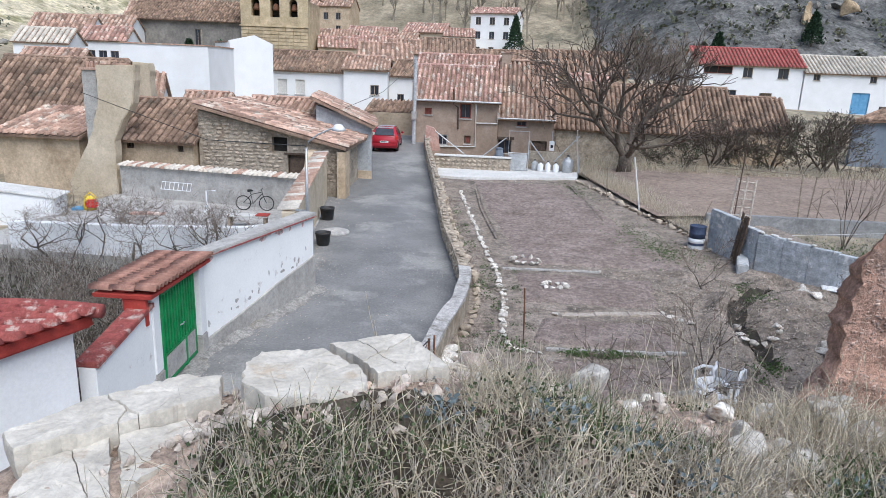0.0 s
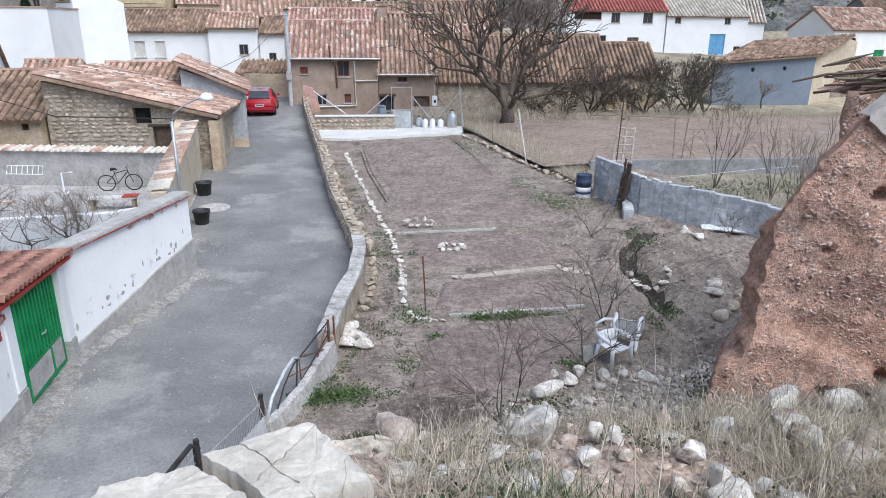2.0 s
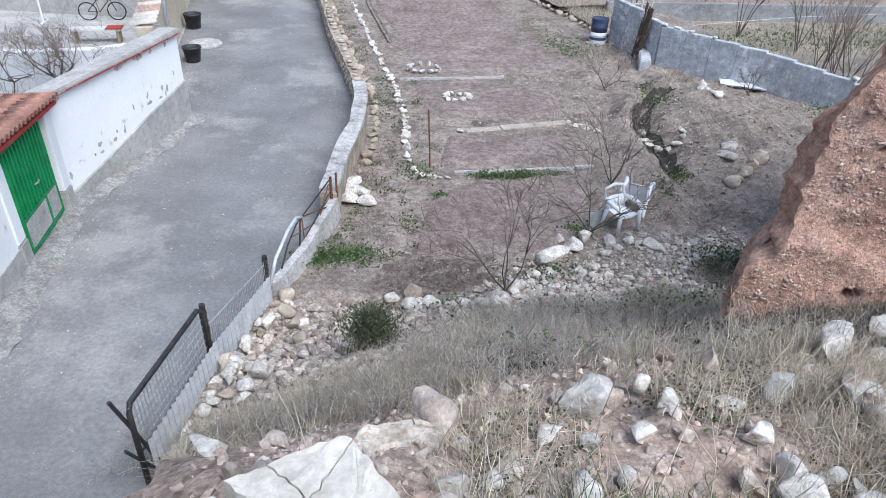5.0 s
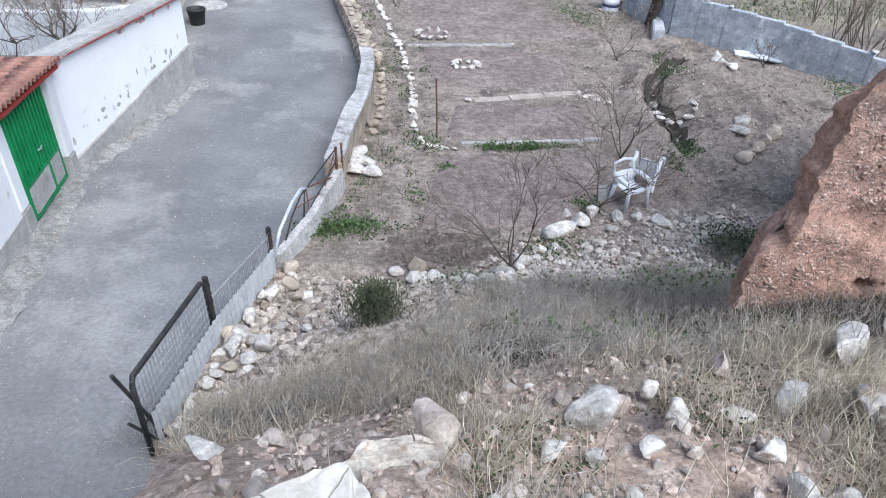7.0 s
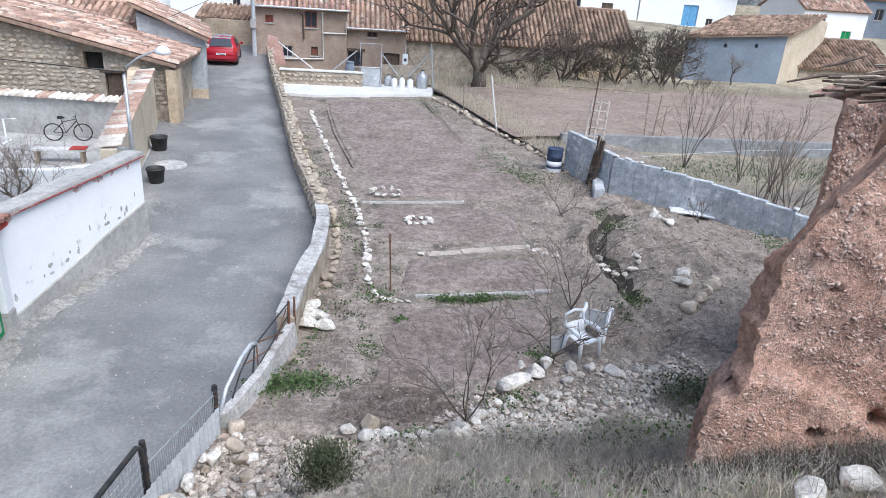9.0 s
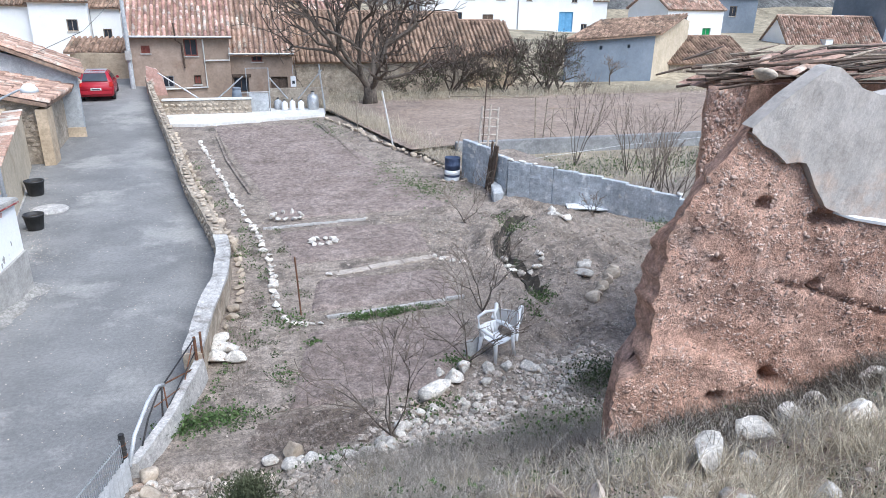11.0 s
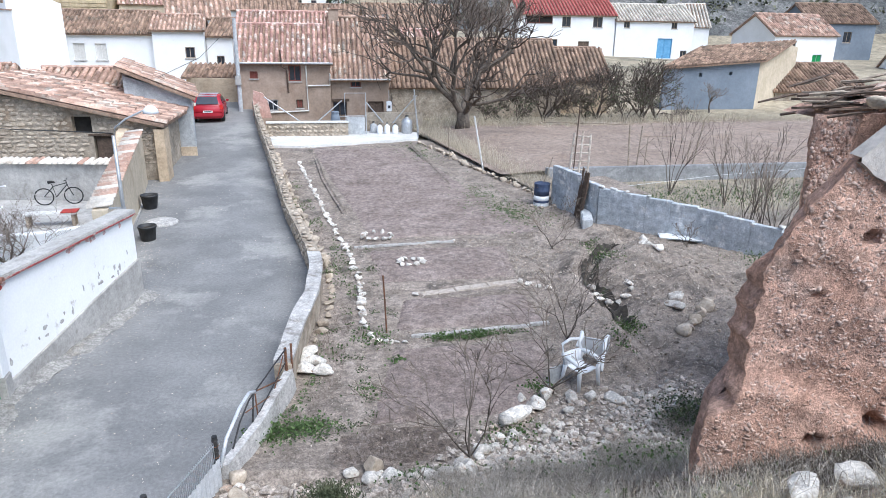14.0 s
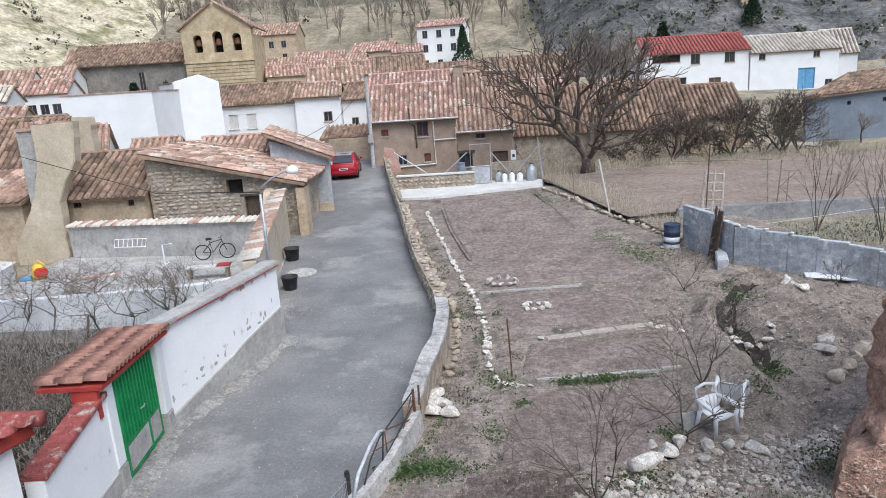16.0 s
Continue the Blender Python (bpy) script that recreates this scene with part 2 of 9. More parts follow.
PLASTER = surf("weathered_plaster", (0.40, 0.365, 0.33), (0.47, 0.435, 0.40), 1.5, 0.9, 0.35, 30, (0.47, 0.37, 0.30), 1.1, 0.54, grit=0.1)
DRYGRASS = surf("dry_grass", (0.42, 0.36, 0.26), (0.68, 0.61, 0.48), 9, 0.9, 0.0, 60, island=0.35, grit=0.1)
GREYGRASS = surf("grey_scrub", (0.30, 0.268, 0.23), (0.55, 0.505, 0.445), 7, 0.92, 0.0, 60, island=0.35, grit=0.1)
GREENGRASS = surf("green_weed", (0.055, 0.095, 0.03), (0.12, 0.175, 0.065), 9, 0.85, 0.0, 60, island=0.35, grit=0.1)
BUSHLEAF = surf("bush_leaf", (0.05, 0.062, 0.032), (0.12, 0.13, 0.075), 5, 0.85, 0.0, 60, island=0.4, grit=0.1)
PINE = surf("conifer_leaf", (0.02, 0.045, 0.025), (0.05, 0.085, 0.045), 0.6, 0.9, 0.0, 60, island=0.4, grit=0.1)
BLUEWEED = surf("blue_grey_thistle", (0.14, 0.18, 0.19), (0.23, 0.27, 0.28), 8, 0.85, 0.0, 60, island=0.25, grit=0.08)
BARK = surf("bark", (0.085, 0.07, 0.055), (0.17, 0.14, 0.115), 8, 0.95, 0.6, 40, grit=0.2)
TWIG = surf("bare_twig", (0.14, 0.112, 0.09), (0.25, 0.205, 0.17), 6, 0.95, 0.0, 40, island=0.25, grit=0.15)
DARKTWIG = surf("dark_twig", (0.06, 0.047, 0.038), (0.125, 0.10, 0.082), 6, 0.95, 0.0, 40, island=0.3, grit=0.15)
FARWOOD = surf("far_bare_wood", (0.21, 0.185, 0.145), (0.36, 0.315, 0.25), 0.3, 0.97, 0.0, 8, island=0.35, grit=0.15)
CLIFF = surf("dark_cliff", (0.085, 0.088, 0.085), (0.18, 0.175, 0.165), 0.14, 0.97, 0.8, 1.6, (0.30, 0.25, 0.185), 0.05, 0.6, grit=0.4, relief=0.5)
# Hillside whose pale warm colour carries the sunlight on the left slope.
SUNHILL = surf("sunlit_hillside", (0.46, 0.40, 0.27), (0.62, 0.55, 0.40), 0.12, 0.97, 0.8, 1.2, (0.27, 0.25, 0.14), 0.22, 0.5, grit=0.3, relief=0.4)
HILLSCRUB = surf("hill_scrub", (0.085, 0.095, 0.06), (0.165, 0.165, 0.115), 0.3, 0.95, 0.0, 8, island=0.35, grit=0.1)
CRAGROCK = surf("ochre_rock_face", (0.33, 0.245, 0.155), (0.47, 0.36, 0.23), 0.5, 0.95, 0.8, 2.5, (0.22, 0.17, 0.12), 0.35, 0.55, grit=0.25, relief=0.2)
HILLROCK = surf("hill_rock", (0.20, 0.19, 0.17), (0.32, 0.30, 0.265), 0.4, 0.95, 0.5, 4, island=0.2, grit=0.2)
CLOD = surf("soil_clod", (0.29, 0.24, 0.195), (0.44, 0.375, 0.315), 9, 0.97, 0.6, 50, island=0.35, grit=0.25)
FIELDWALL = surf("stained_concrete", (0.235, 0.235, 0.235), (0.32, 0.32, 0.315), 0.7, 0.92, 0.5, 18, (0.42, 0.41, 0.40), 1.1, 0.58, grit=0.18)
CHIPS = surf("reddish_chips", (0.40, 0.295, 0.235), (0.60, 0.50, 0.43), 14, 0.95, 0.5, 60, island=0.35, grit=0.2)
HEAP = surf("heap_stone", (0.29, 0.245, 0.2), (0.53, 0.465, 0.4), 10, 0.95, 0.7, 40, (0.36, 0.25, 0.18), 4, 0.57, island=0.38, grit=0.2)
CREST = surf("reddish_gravelly_soil", (0.35, 0.265, 0.205), (0.48, 0.385, 0.32), 5, 0.97, 1.0, 45, (0.25, 0.185, 0.14), 4, 0.56, grit=0.36, relief=0.012)
LEDGE = surf("pitted_ledge_stone", (0.52, 0.45, 0.36), (0.66, 0.60, 0.51), 12, 0.93, 1.0, 45, (0.40, 0.29, 0.19), 14, 0.55, grit=0.22, relief=0.012)
LOWWEED = surf("dull_low_weed", (0.05, 0.07, 0.032), (0.115, 0.14, 0.07), 9, 0.9, 0.0, 60, island=0.35, grit=0.1)
# Litter soil, darkened so the shade between grass stems is in its colour.
LITTER_SHADE = surf("shade_dark_litter_soil", (0.04, 0.033, 0.025), (0.10, 0.08, 0.06), 6, 0.97, 0.8, 60, (0.10, 0.11, 0.05), 5, 0.56, grit=0.35, relief=0.01)
MULCH = surf("brown_mulch", (0.12, 0.095, 0.078), (0.21, 0.17, 0.14), 5, 0.97, 0.9, 40, (0.25, 0.21, 0.18), 3, 0.5, grit=0.35, relief=0.02)
CABLE = surf("dark_cable", (0.03, 0.03, 0.03), (0.05, 0.05, 0.05), 5, 0.7, 0.0)

# ---- mesh tools ----
class Geo:
    """Points and faces gathered for one mesh."""

    def __init__(self):
        self.v, self.f = [], []

    def add(self, pts, faces):
        n = len(self.v)
        self.v += [tuple(p) for p in pts]
        self.f += [tuple(n + i for i in f) for f in faces]
        return self

    def box(self, a, b, turn=0.0, at=(0, 0, 0)):
        (x0, y0, z0), (x1, y1, z1) = a, b
        m = pose(*at, 0, 0, turn)
        pts = [m @ Vector(p) for p in ((x0, y0, z0), (x1, y0, z0), (x1, y1, z0), (x0, y1, z0), (x0, y0, z1), (x1, y0, z1), (x1, y1, z1), (x0, y1, z1))]
        return self.add(pts, ((3, 2, 1, 0), (4, 5, 6, 7), (0, 1, 5, 4), (1, 2, 6, 5), (2, 3, 7, 6), (3, 0, 4, 7)))

    def tube(self, pts, radii, sides=6, cap=True):
        pts = [Vector(p) for p in pts]
        if not hasattr(radii, "__len__"):
            radii = [radii] * len(pts)
        rings = []
        for i, p in enumerate(pts):
            d = (pts[min(i + 1, len(pts) - 1)] - pts[max(i - 1, 0)]).normalized()
            side = d.cross(Vector((0.13, 0.21, 1) if abs(d.z) < 0.9 else (1, 0.1, 0))).normalized()
            up = side.cross(d)
            rings.append([p + radii[i] * (math.cos(k * math.tau / sides) * side + math.sin(k * math.tau / sides) * up) for k in range(sides)])
        flat = [q for r in rings for q in r]
        faces = [(i * sides + k, i * sides + (k + 1) % sides, (i + 1) * sides + (k + 1) % sides, (i + 1) * sides + k) for i in range(len(pts) - 1) for k in range(sides)]
        if cap and sides > 2:
            faces += [tuple(range(sides))[::-1], tuple((len(pts) - 1) * sides + k for k in range(sides))]
        return self.add(flat, faces)

    def prism(self, outline, depth, place=lambda u, v, w: (u, w, v)):
        """An outline (u, v), anticlockwise seen from the front, given a thickness from w = 0 to depth."""
        n = len(outline)
        pts = [place(u, v, 0) for u, v in outline] + [place(u, v, depth) for u, v in outline]
        faces = [tuple(range(n)), tuple(range(2 * n - 1, n - 1, -1))] + [(i, i + n, (i + 1) % n + n, (i + 1) % n) for i in range(n)]
        return self.add(pts, faces)

    def lathe(self, profile, sides=16, at=(0, 0, 0)):
        pts = [(at[0] + r * math.cos(k * math.tau / sides), at[1] + r * math.sin(k * math.tau / sides), at[2] + z) for r, z in profile for k in range(sides)]
        faces = [(i * sides + k, i * sides + (k + 1) % sides, (i + 1) * sides + (k + 1) % sides, (i + 1) * sides + k) for i in range(len(profile) - 1) for k in range(sides)]
        faces += [tuple(range(sides))[::-1], tuple((len(profile) - 1) * sides + k for k in range(sides))]
        return self.add(pts, faces)

    def mesh(self, name, material, smooth=False, bevel=0.0):
        me = bpy.data.meshes.new(name)
        me.from_pydata(self.v, [], self.f)
        me.materials.append(material)
        if bevel or smooth:
            bm = bmesh.new()
            bm.from_mesh(me)
            if bevel:
                bmesh.ops.bevel(bm, geom=[e for e in bm.edges if len(e.link_faces) == 2 and e.calc_face_angle(0) > 0.5], offset=bevel, segments=2, affect="EDGES", clamp_overlap=True)
            for f in bm.faces:
                f.smooth = smooth
            bm.to_mesh(me)
            bm.free()
        me.update()
        return me


def part(name, geo, material, parent, label="", smooth=False, bevel=0.0, kind=""):
    """One mesh object under a thing or a part; geo is a Geo or a mesh made before."""
    if isinstance(geo, bpy.types.Mesh):
        if material and not geo.materials:
            geo.materials.append(material)
    else:
        geo = geo.mesh(name, material, smooth, bevel)
    ob = new(name, geo)
    ob.parent = parent
    return tagged(ob, label, kind=kind)


def thing(name, label, category, at=(0, 0, 0), turn=0.0, group="", kind="", geo=None, material=None, smooth=False, bevel=0.0):
    """A top-level thing: an Empty at its base, or one mesh."""
    ob = new(name, geo.mesh(name, material, smooth, bevel) if geo else None)
    ob.matrix_world = pose(*at, 0, 0, turn)
    return tagged(ob, label, category, group, kind)


def line(points, t):
    """The value at t along (t, value) pairs."""
    return float(np.interp(t, [p[0] for p in points], [p[1] for p in points]))


def along(points, step, jitter=0.0, rnd=random):
    """Places at even steps along a polyline in the plan, with the way they head."""
    out = []
    for (ax, ay), (bx, by) in zip(points, points[1:]):
        d = math.hypot(bx - ax, by - ay)
        for i in range(max(1, round(d / step))):
            k = (i + 0.5) / max(1, round(d / step))
            out.append((ax + (bx - ax) * k + rnd.uniform(-jitter, jitter), ay + (by - ay) * k + rnd.uniform(-jitter, jitter), math.degrees(math.atan2(by - ay, bx - ax))))
    return out


def rough_ball(seed, flat=0.7, angular=0.35, level=2):
    """A stone: a ball cut by random planes and roughened, about one metre across, resting near z = 0."""
    rnd = random.Random(seed)
    bm = bmesh.new()
    bmesh.ops.create_icosphere(bm, subdivisions=level, radius=0.5)
    cuts = [(Vector((rnd.gauss(0, 1), rnd.gauss(0, 1), rnd.gauss(0, 0.8))).normalized(), rnd.uniform(0.5 - angular * 0.55, 0.46)) for _ in range(13)]
    shift = Vector((seed * 3.7, seed * 1.3, 0))
    for v in bm.verts:
        for n, d in cuts:
            over = v.co.dot(n) - d
            if over > 0:
                v.co -= n * over * 0.9
        v.co *= 1 + 0.13 * noise.noise(v.co * 3.2 + shift) + 0.075 * noise.noise(v.co * 8 + shift) + 0.035 * noise.noise(v.co * 21 + shift)
        v.co.z *= flat
    for f in bm.faces:
        f.smooth = True
    return bm


def rock_meshes(name, material, count, seed, flat=0.7, angular=0.35, level=2):
    out = []
    for i in range(count):
        me = bpy.data.meshes.new(name)
        bm = rough_ball(seed + i, flat, angular, level)
        bm.to_mesh(me)
        bm.free()
        me.materials.append(material)
        out.append(me)
    return out


def rock_stuff(name, label, category, spots, seed, material, flat=0.7, level=1, kinds=7):
    """Many small stones (x, y, z, size) joined into one mesh."""
    rnd = random.Random(seed)
    shapes = []
    for i in range(kinds):
        bm = rough_ball(seed + i, flat, 0.8, level)
        bm.verts.ensure_lookup_table()
        shapes.append((np.array([v.co for v in bm.verts]), [tuple(v.index for v in f.verts) for f in bm.faces]))
        bm.free()
    pts, faces, n = [], [], 0
    for x, y, z, s in spots:
        v, f = rnd.choice(shapes)
        a = rnd.uniform(0, math.tau)
        turn = np.array([[math.cos(a), -math.sin(a), 0], [math.sin(a), math.cos(a), 0], [0, 0, 1]])
        size = s * np.array([rnd.uniform(0.8, 1.25), rnd.uniform(0.7, 1.1), rnd.uniform(0.75, 1.2)])
        pts.append((v * size) @ turn.T + (x, y, z + 0.12 * s))
        faces += [tuple(n + i for i in q) for q in f]
        n += len(v)
    me = bpy.data.meshes.new(name)
    me.from_pydata(np.concatenate(pts).tolist(), [], faces)
    me.materials.append(material)
    return tagged(new(name, me), label, category, kind="stuff")


def sheet(name, material, xs, ys, height, smooth=True):
    """A height field over rows: xs(y) gives the row's places, height(x, y) its level."""
    pts, faces = [], []
    wide = len(xs(ys[0]))
    for y in ys:
        pts += [(x, y, height(x, y)) for x in xs(y)]
    for j in range(len(ys) - 1):
        for i in range(wide - 1):
            a = j * wide + i
            faces.append((a, a + 1, a + 1 + wide, a + wide))
    me = bpy.data.meshes.new(name)
    me.from_pydata(pts, [], faces)
    me.materials.append(material)
    me.polygons.foreach_set("use_smooth", [smooth] * len(me.polygons))
    return new(name, me)


def steps(*spans):
    """Even places over spans (start, end, step), without doubles."""
    out = []
    for a, b, s in spans:
        out += [a + (b - a) * i / max(1, round((b - a) / s)) for i in range(max(1, round((b - a) / s)))]
    return out + [spans[-1][1]]

# ---- the lie of the land ----
ROAD_LEVEL = ((-30, -0.3), (0, 0), (16, 0), (28, 0.35), (40, 1.1), (50, 1.6))
WALL_LINE = ((10.19, -0.77), (11.75, -0.6), (13.29, -0.34), (14.85, -0.27), (16.31, -0.38), (18.12, -0.7), (20.56, -1.15), (28.37, -2.23), (36, -3.4), (41, -4.05))
FENCE = ((4.73, -2.26), (6.18, -1.88), (7.67, -1.44), (8.78, -1.06), (10.19, -0.7))
FENCE_LEVEL = ((4.73, 0.3), (6.18, 0.32), (7.67, 0.25), (8.78, 0.12), (10.2, 0.03))
LEFT_EDGE = ((-12, -6.5), (4, -4.7), (7.2, -4.85), (9.1, -5.0), (10.6, -5.22), (12.3, -4.75), (14.9, -4.1), (19, -5.2), (24, -6.2), (30, -6.6), (36, -7.2), (41, -8.0), (46, -9.0))
PROFILE = ((-9.8, 3.7), (-3.4, 4.2), (-0.2, 4.34), (0.85, 4.37), (1.5, 4.24), (2.28, 3.77), (3.8, 2.6), (5.2, 1.52), (6.52, 0.62), (7.76, 0.12), (8.6, 0.08), (10.3, 0.05),
           (21.3, 0.05), (30, 0.2), (40, 0.2))
FAR_LEVEL = ((40, 0.3), (46, 0.6), (55, 1.8), (75, 2.6), (90, 4.2), (110, 7.5), (130, 12), (200, 38), (320, 85), (600, 170), (1500, 330))


def soft(x, y, scale, seed=0):
    return noise.noise(Vector((x * scale, y * scale, seed * 7.1)))


def road_level(y):
    return line(ROAD_LEVEL, y)


def ramp(v):
    return min(1.0, max(0.0, v))


def left_bound(y):
    """The garden's edge towards the road: bank, fence, wall."""
    if y < 4.73:
        return line(((-9.8, -5.5), (2.0, -4.9), (3.4, -3.5), (4.73, -2.35)), y)
    return line(FENCE, y) - 0.05 if y < 10.19 else line(WALL_LINE, y) + 0.05


def right_bound(y):
    return line(((-9.8, 14.3), (13.29, 14.54), (15.05, 11.87), (17.06, 10.5), (19.13, 8.34), (21.67, 7.75), (22.41, 8.67), (23.55, 8.6), (35, 6.2)), y)


def garden_level(x, y):
    """The bank under the camera and the garden at its foot."""
    if y < 7.76:
        fall = ramp((1.0 - x) / 2.7)
        z = line(PROFILE, y + 1.15 * fall * ramp((y - 0.76) / 1.9))
        if y > 3.85:
            k = ramp((-0.65 - x) / 0.9) * ramp((y - 3.85) / 0.6)
            z = z * (1 - k) + line(FENCE_LEVEL, y) * k
        brink = line(((-3, -2.2), (0.3, -1.3), (0.6, -1.0), (1.1, -0.62), (1.6, -0.66), (2.5, -0.95), (4, -1.4)), y)
        if x < brink and y < 4.75:
            z -= min(z + 0.4, 2.5 * (brink - x) ** 1.08 * ramp((5.4 - y) / 1.2))
        if x > 2.5:
            z += 0.12 * min(2.4, x - 2.5) * max(0.0, 1 - abs(y - 3.6) / 3.7)
    else:
        z = line(PROFILE, y)
        if x < 0.2:
            k = ramp((0.2 - x) / 0.7) * ramp((10.3 - y) / 2.6)
            z = z * (1 - k) + line(FENCE_LEVEL, y) * k
    if y < 1.9:
        z += 0.136 * math.exp(-(((y - 0.88) / 0.58) ** 2)) * ramp((0.7 - x) / 0.56) * ramp((x + 1.7) / 0.48)
    if y < 1.4 and x < -0.42:
        z -= 0.1 * ramp((-0.42 - x) / 0.2)
    z += 0.5 * math.exp(-(((x - 7.7) / 1.6) ** 2 + ((y - 14.6) / 1.9) ** 2)) * (1 + 0.5 * soft(x, y, 1.6, 6))
    if 10 < y < 18.5 and 4.5 < x < 9.5:
        off = x - line(((11.9, 6.0), (12.5, 6.15), (13.9, 6.1), (14.6, 6.3), (15.7, 7.0), (16.6, 8.0), (17.4, 8.6)), y)
        z += 0.16 * math.exp(-(((off + 0.55) / 0.3) ** 2)) - 0.2 * math.exp(-((off / 0.28) ** 2))
    if y > 5 and x > 5:
        z += 0.3 * ramp((x - 5) / 4.8) * max(0.0, 1 - abs(y - 11.2) / 6)
    return z


SHELF = ((-1.1, 0.18, 4.42), (-0.88, 0.42, 4.5), (-0.62, 0.66, 4.53), (-0.3, 0.87, 4.575), (0.02, 1.06, 4.565), (0.2, 1.24, 4.45), (0.4, 1.38, 4.36), (0.8, 1.5, 4.24))


def shelf_level(x, y):
    """The rubble in which the broken slabs lie bedded, steep towards the lane and easing off into the grass."""
    best = (9.0, 0.0, 0.0)
    for (ax, ay, az), (bx, by, bz) in zip(SHELF, SHELF[1:]):
        dx, dy = bx - ax, by - ay
        size = math.hypot(dx, dy)
        k = ramp(((x - ax) * dx + (y - ay) * dy) / size ** 2)
        away = math.hypot(x - ax - k * dx, y - ay - k * dy)
        if away < best[0]:
            best = (away, ((x - ax) * dy - (y - ay) * dx) / size, az + (bz - az) * k)
    away, side, z = best
    if side > 0:
        return z + 0.05 * ramp((away - 0.08) / 0.1) - 0.55 * max(0.0, away - 0.2)
    return z - 1.3 * max(0.0, away - 0.1)


def garden_ground(x, y):
    z = garden_level(x, y)
    if y < 8.3:
        k = 0.35 + 0.65 * ramp((7.6 - y) / 2.5)
        z += k * (0.14 * soft(x, y, 1.1) + 0.075 * soft(x, y, 3.1, 1) + 0.028 * soft(x, y, 10, 2))
    elif x > 4.8 and y < 19:
        z += (0.15 * soft(x, y, 1.1) + 0.1 * soft(x, y, 3.3, 1) + 0.04 * soft(x, y, 10, 2)) * ramp(x - 4.8)
    else:
        z += 0.035 * soft(x, y, 1.3) + 0.02 * soft(x, y, 6, 1)
    if y < 2.2 and -1.9 < x < 1.3:
        z = max(z, shelf_level(x, y) + 0.012 * soft(x, y, 11, 2))
    return z


def open_land(x, y):
    """The sheet under everything, out to the hills."""
    z = min(line(FAR_LEVEL, y), 1e9) if y > 40 else min(0.3, road_level(max(y, -30))) - 0.25
    if y > 60:
        k = min(1.0, (y - 60) / 60)
        z += k * (3.0 * soft(x, y, 0.018) + 1.2 * soft(x, y, 0.06, 1)) + 0.35 * k * soft(x, y, 0.3, 2)
        z += max(0.0, y - 130) * 0.16 * soft(x, y, 0.007, 3)
    if x < -30 and y > 20:
        z += (-30 - x) * 0.14 * min(1.0, (y - 20) / 40)
    if x < -62:
        z += (-62 - x) * 0.34 * (1 + 0.4 * soft(x, y, 0.03, 4)) * min(1.0, max(0.0, (y + 20) / 60))
    if x > 40 and y > 20:
        z += (x - 40) * 0.02 * min(1.0, (y - 20) / 30)
    if y > 92 and x > 14:
        z += min(46.0, (y - 92) * 0.55) * min(1.0, (x - 14) / 22) * (1 + 0.55 * soft(x, y, 0.05, 5))
    if y < 7 and x > -4:
        z = min(z, 0.0) - 0.3
    return z


xs_far = steps((-1200, -240, 80), (-240, -60, 9), (-60, 60, 2.4), (60, 240, 9), (240, 1200, 80))
ys_far = steps((-300, -30, 30), (-30, 40, 3), (40, 170, 2.4), (170, 320, 7), (320, 1500, 60))
ground = sheet("ground", LAND, lambda y: xs_far, ys_far, open_land)
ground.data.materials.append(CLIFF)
# The left slope gets the colour with sunlight painted in.
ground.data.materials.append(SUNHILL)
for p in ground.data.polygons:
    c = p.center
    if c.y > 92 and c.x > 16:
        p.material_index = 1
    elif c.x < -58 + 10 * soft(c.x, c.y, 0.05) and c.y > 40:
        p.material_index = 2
tagged(ground, "dry grassy valley floor rising to scrubby hills", "ground", kind="structure")

road = sheet("road", ROAD, lambda y: [line(LEFT_EDGE, y) - 0.3 + (min(-0.2, (line(WALL_LINE, y) if y > 10.19 else line(FENCE, y) if y > 4.73 else left_bound(y) + 0.6)) + 0.1 - line(LEFT_EDGE, y) + 0.3) * i / 24 for i in range(25)],
             steps((-12, 20, 0.4), (20, 52, 1.0)), lambda x, y: road_level(y) + 0.012 * soft(x, y, 0.8) + 0.004 * soft(x, y, 3, 1))
tagged(road, "worn grey asphalt village lane with a gravelly surface", "road", kind="structure")

verge = sheet("verge", VERGE, lambda y: [line(LEFT_EDGE, y) - 0.2 + (0.5 + 0.16 * soft(y, 3, 0.9) + 0.1 * soft(y, 5, 2.7)) * i / 10 for i in range(11)], steps((3, 15.2, 0.12)),
              lambda x, y: road_level(y) + 0.07 - 0.13 * ramp((x - line(LEFT_EDGE, y)) / 0.5) + 0.05 * soft(x, y, 1.7) + 0.03 * soft(x, y, 6, 1))
tagged(verge, "pale gravelly verge along the white wall", "verge", kind="structure")
garden = sheet("garden_ground", SOIL, lambda y: [left_bound(y) + (right_bound(y) - left_bound(y)) * (i / 150) ** 1.12 for i in range(151)],
               steps((-7, 0, 0.3), (0, 4.5, 0.07), (4.5, 11, 0.1), (11, 22, 0.15), (22, 35, 0.25)), garden_ground)
garden.data.materials.append(LITTER_SHADE)
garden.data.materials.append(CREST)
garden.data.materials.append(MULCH)
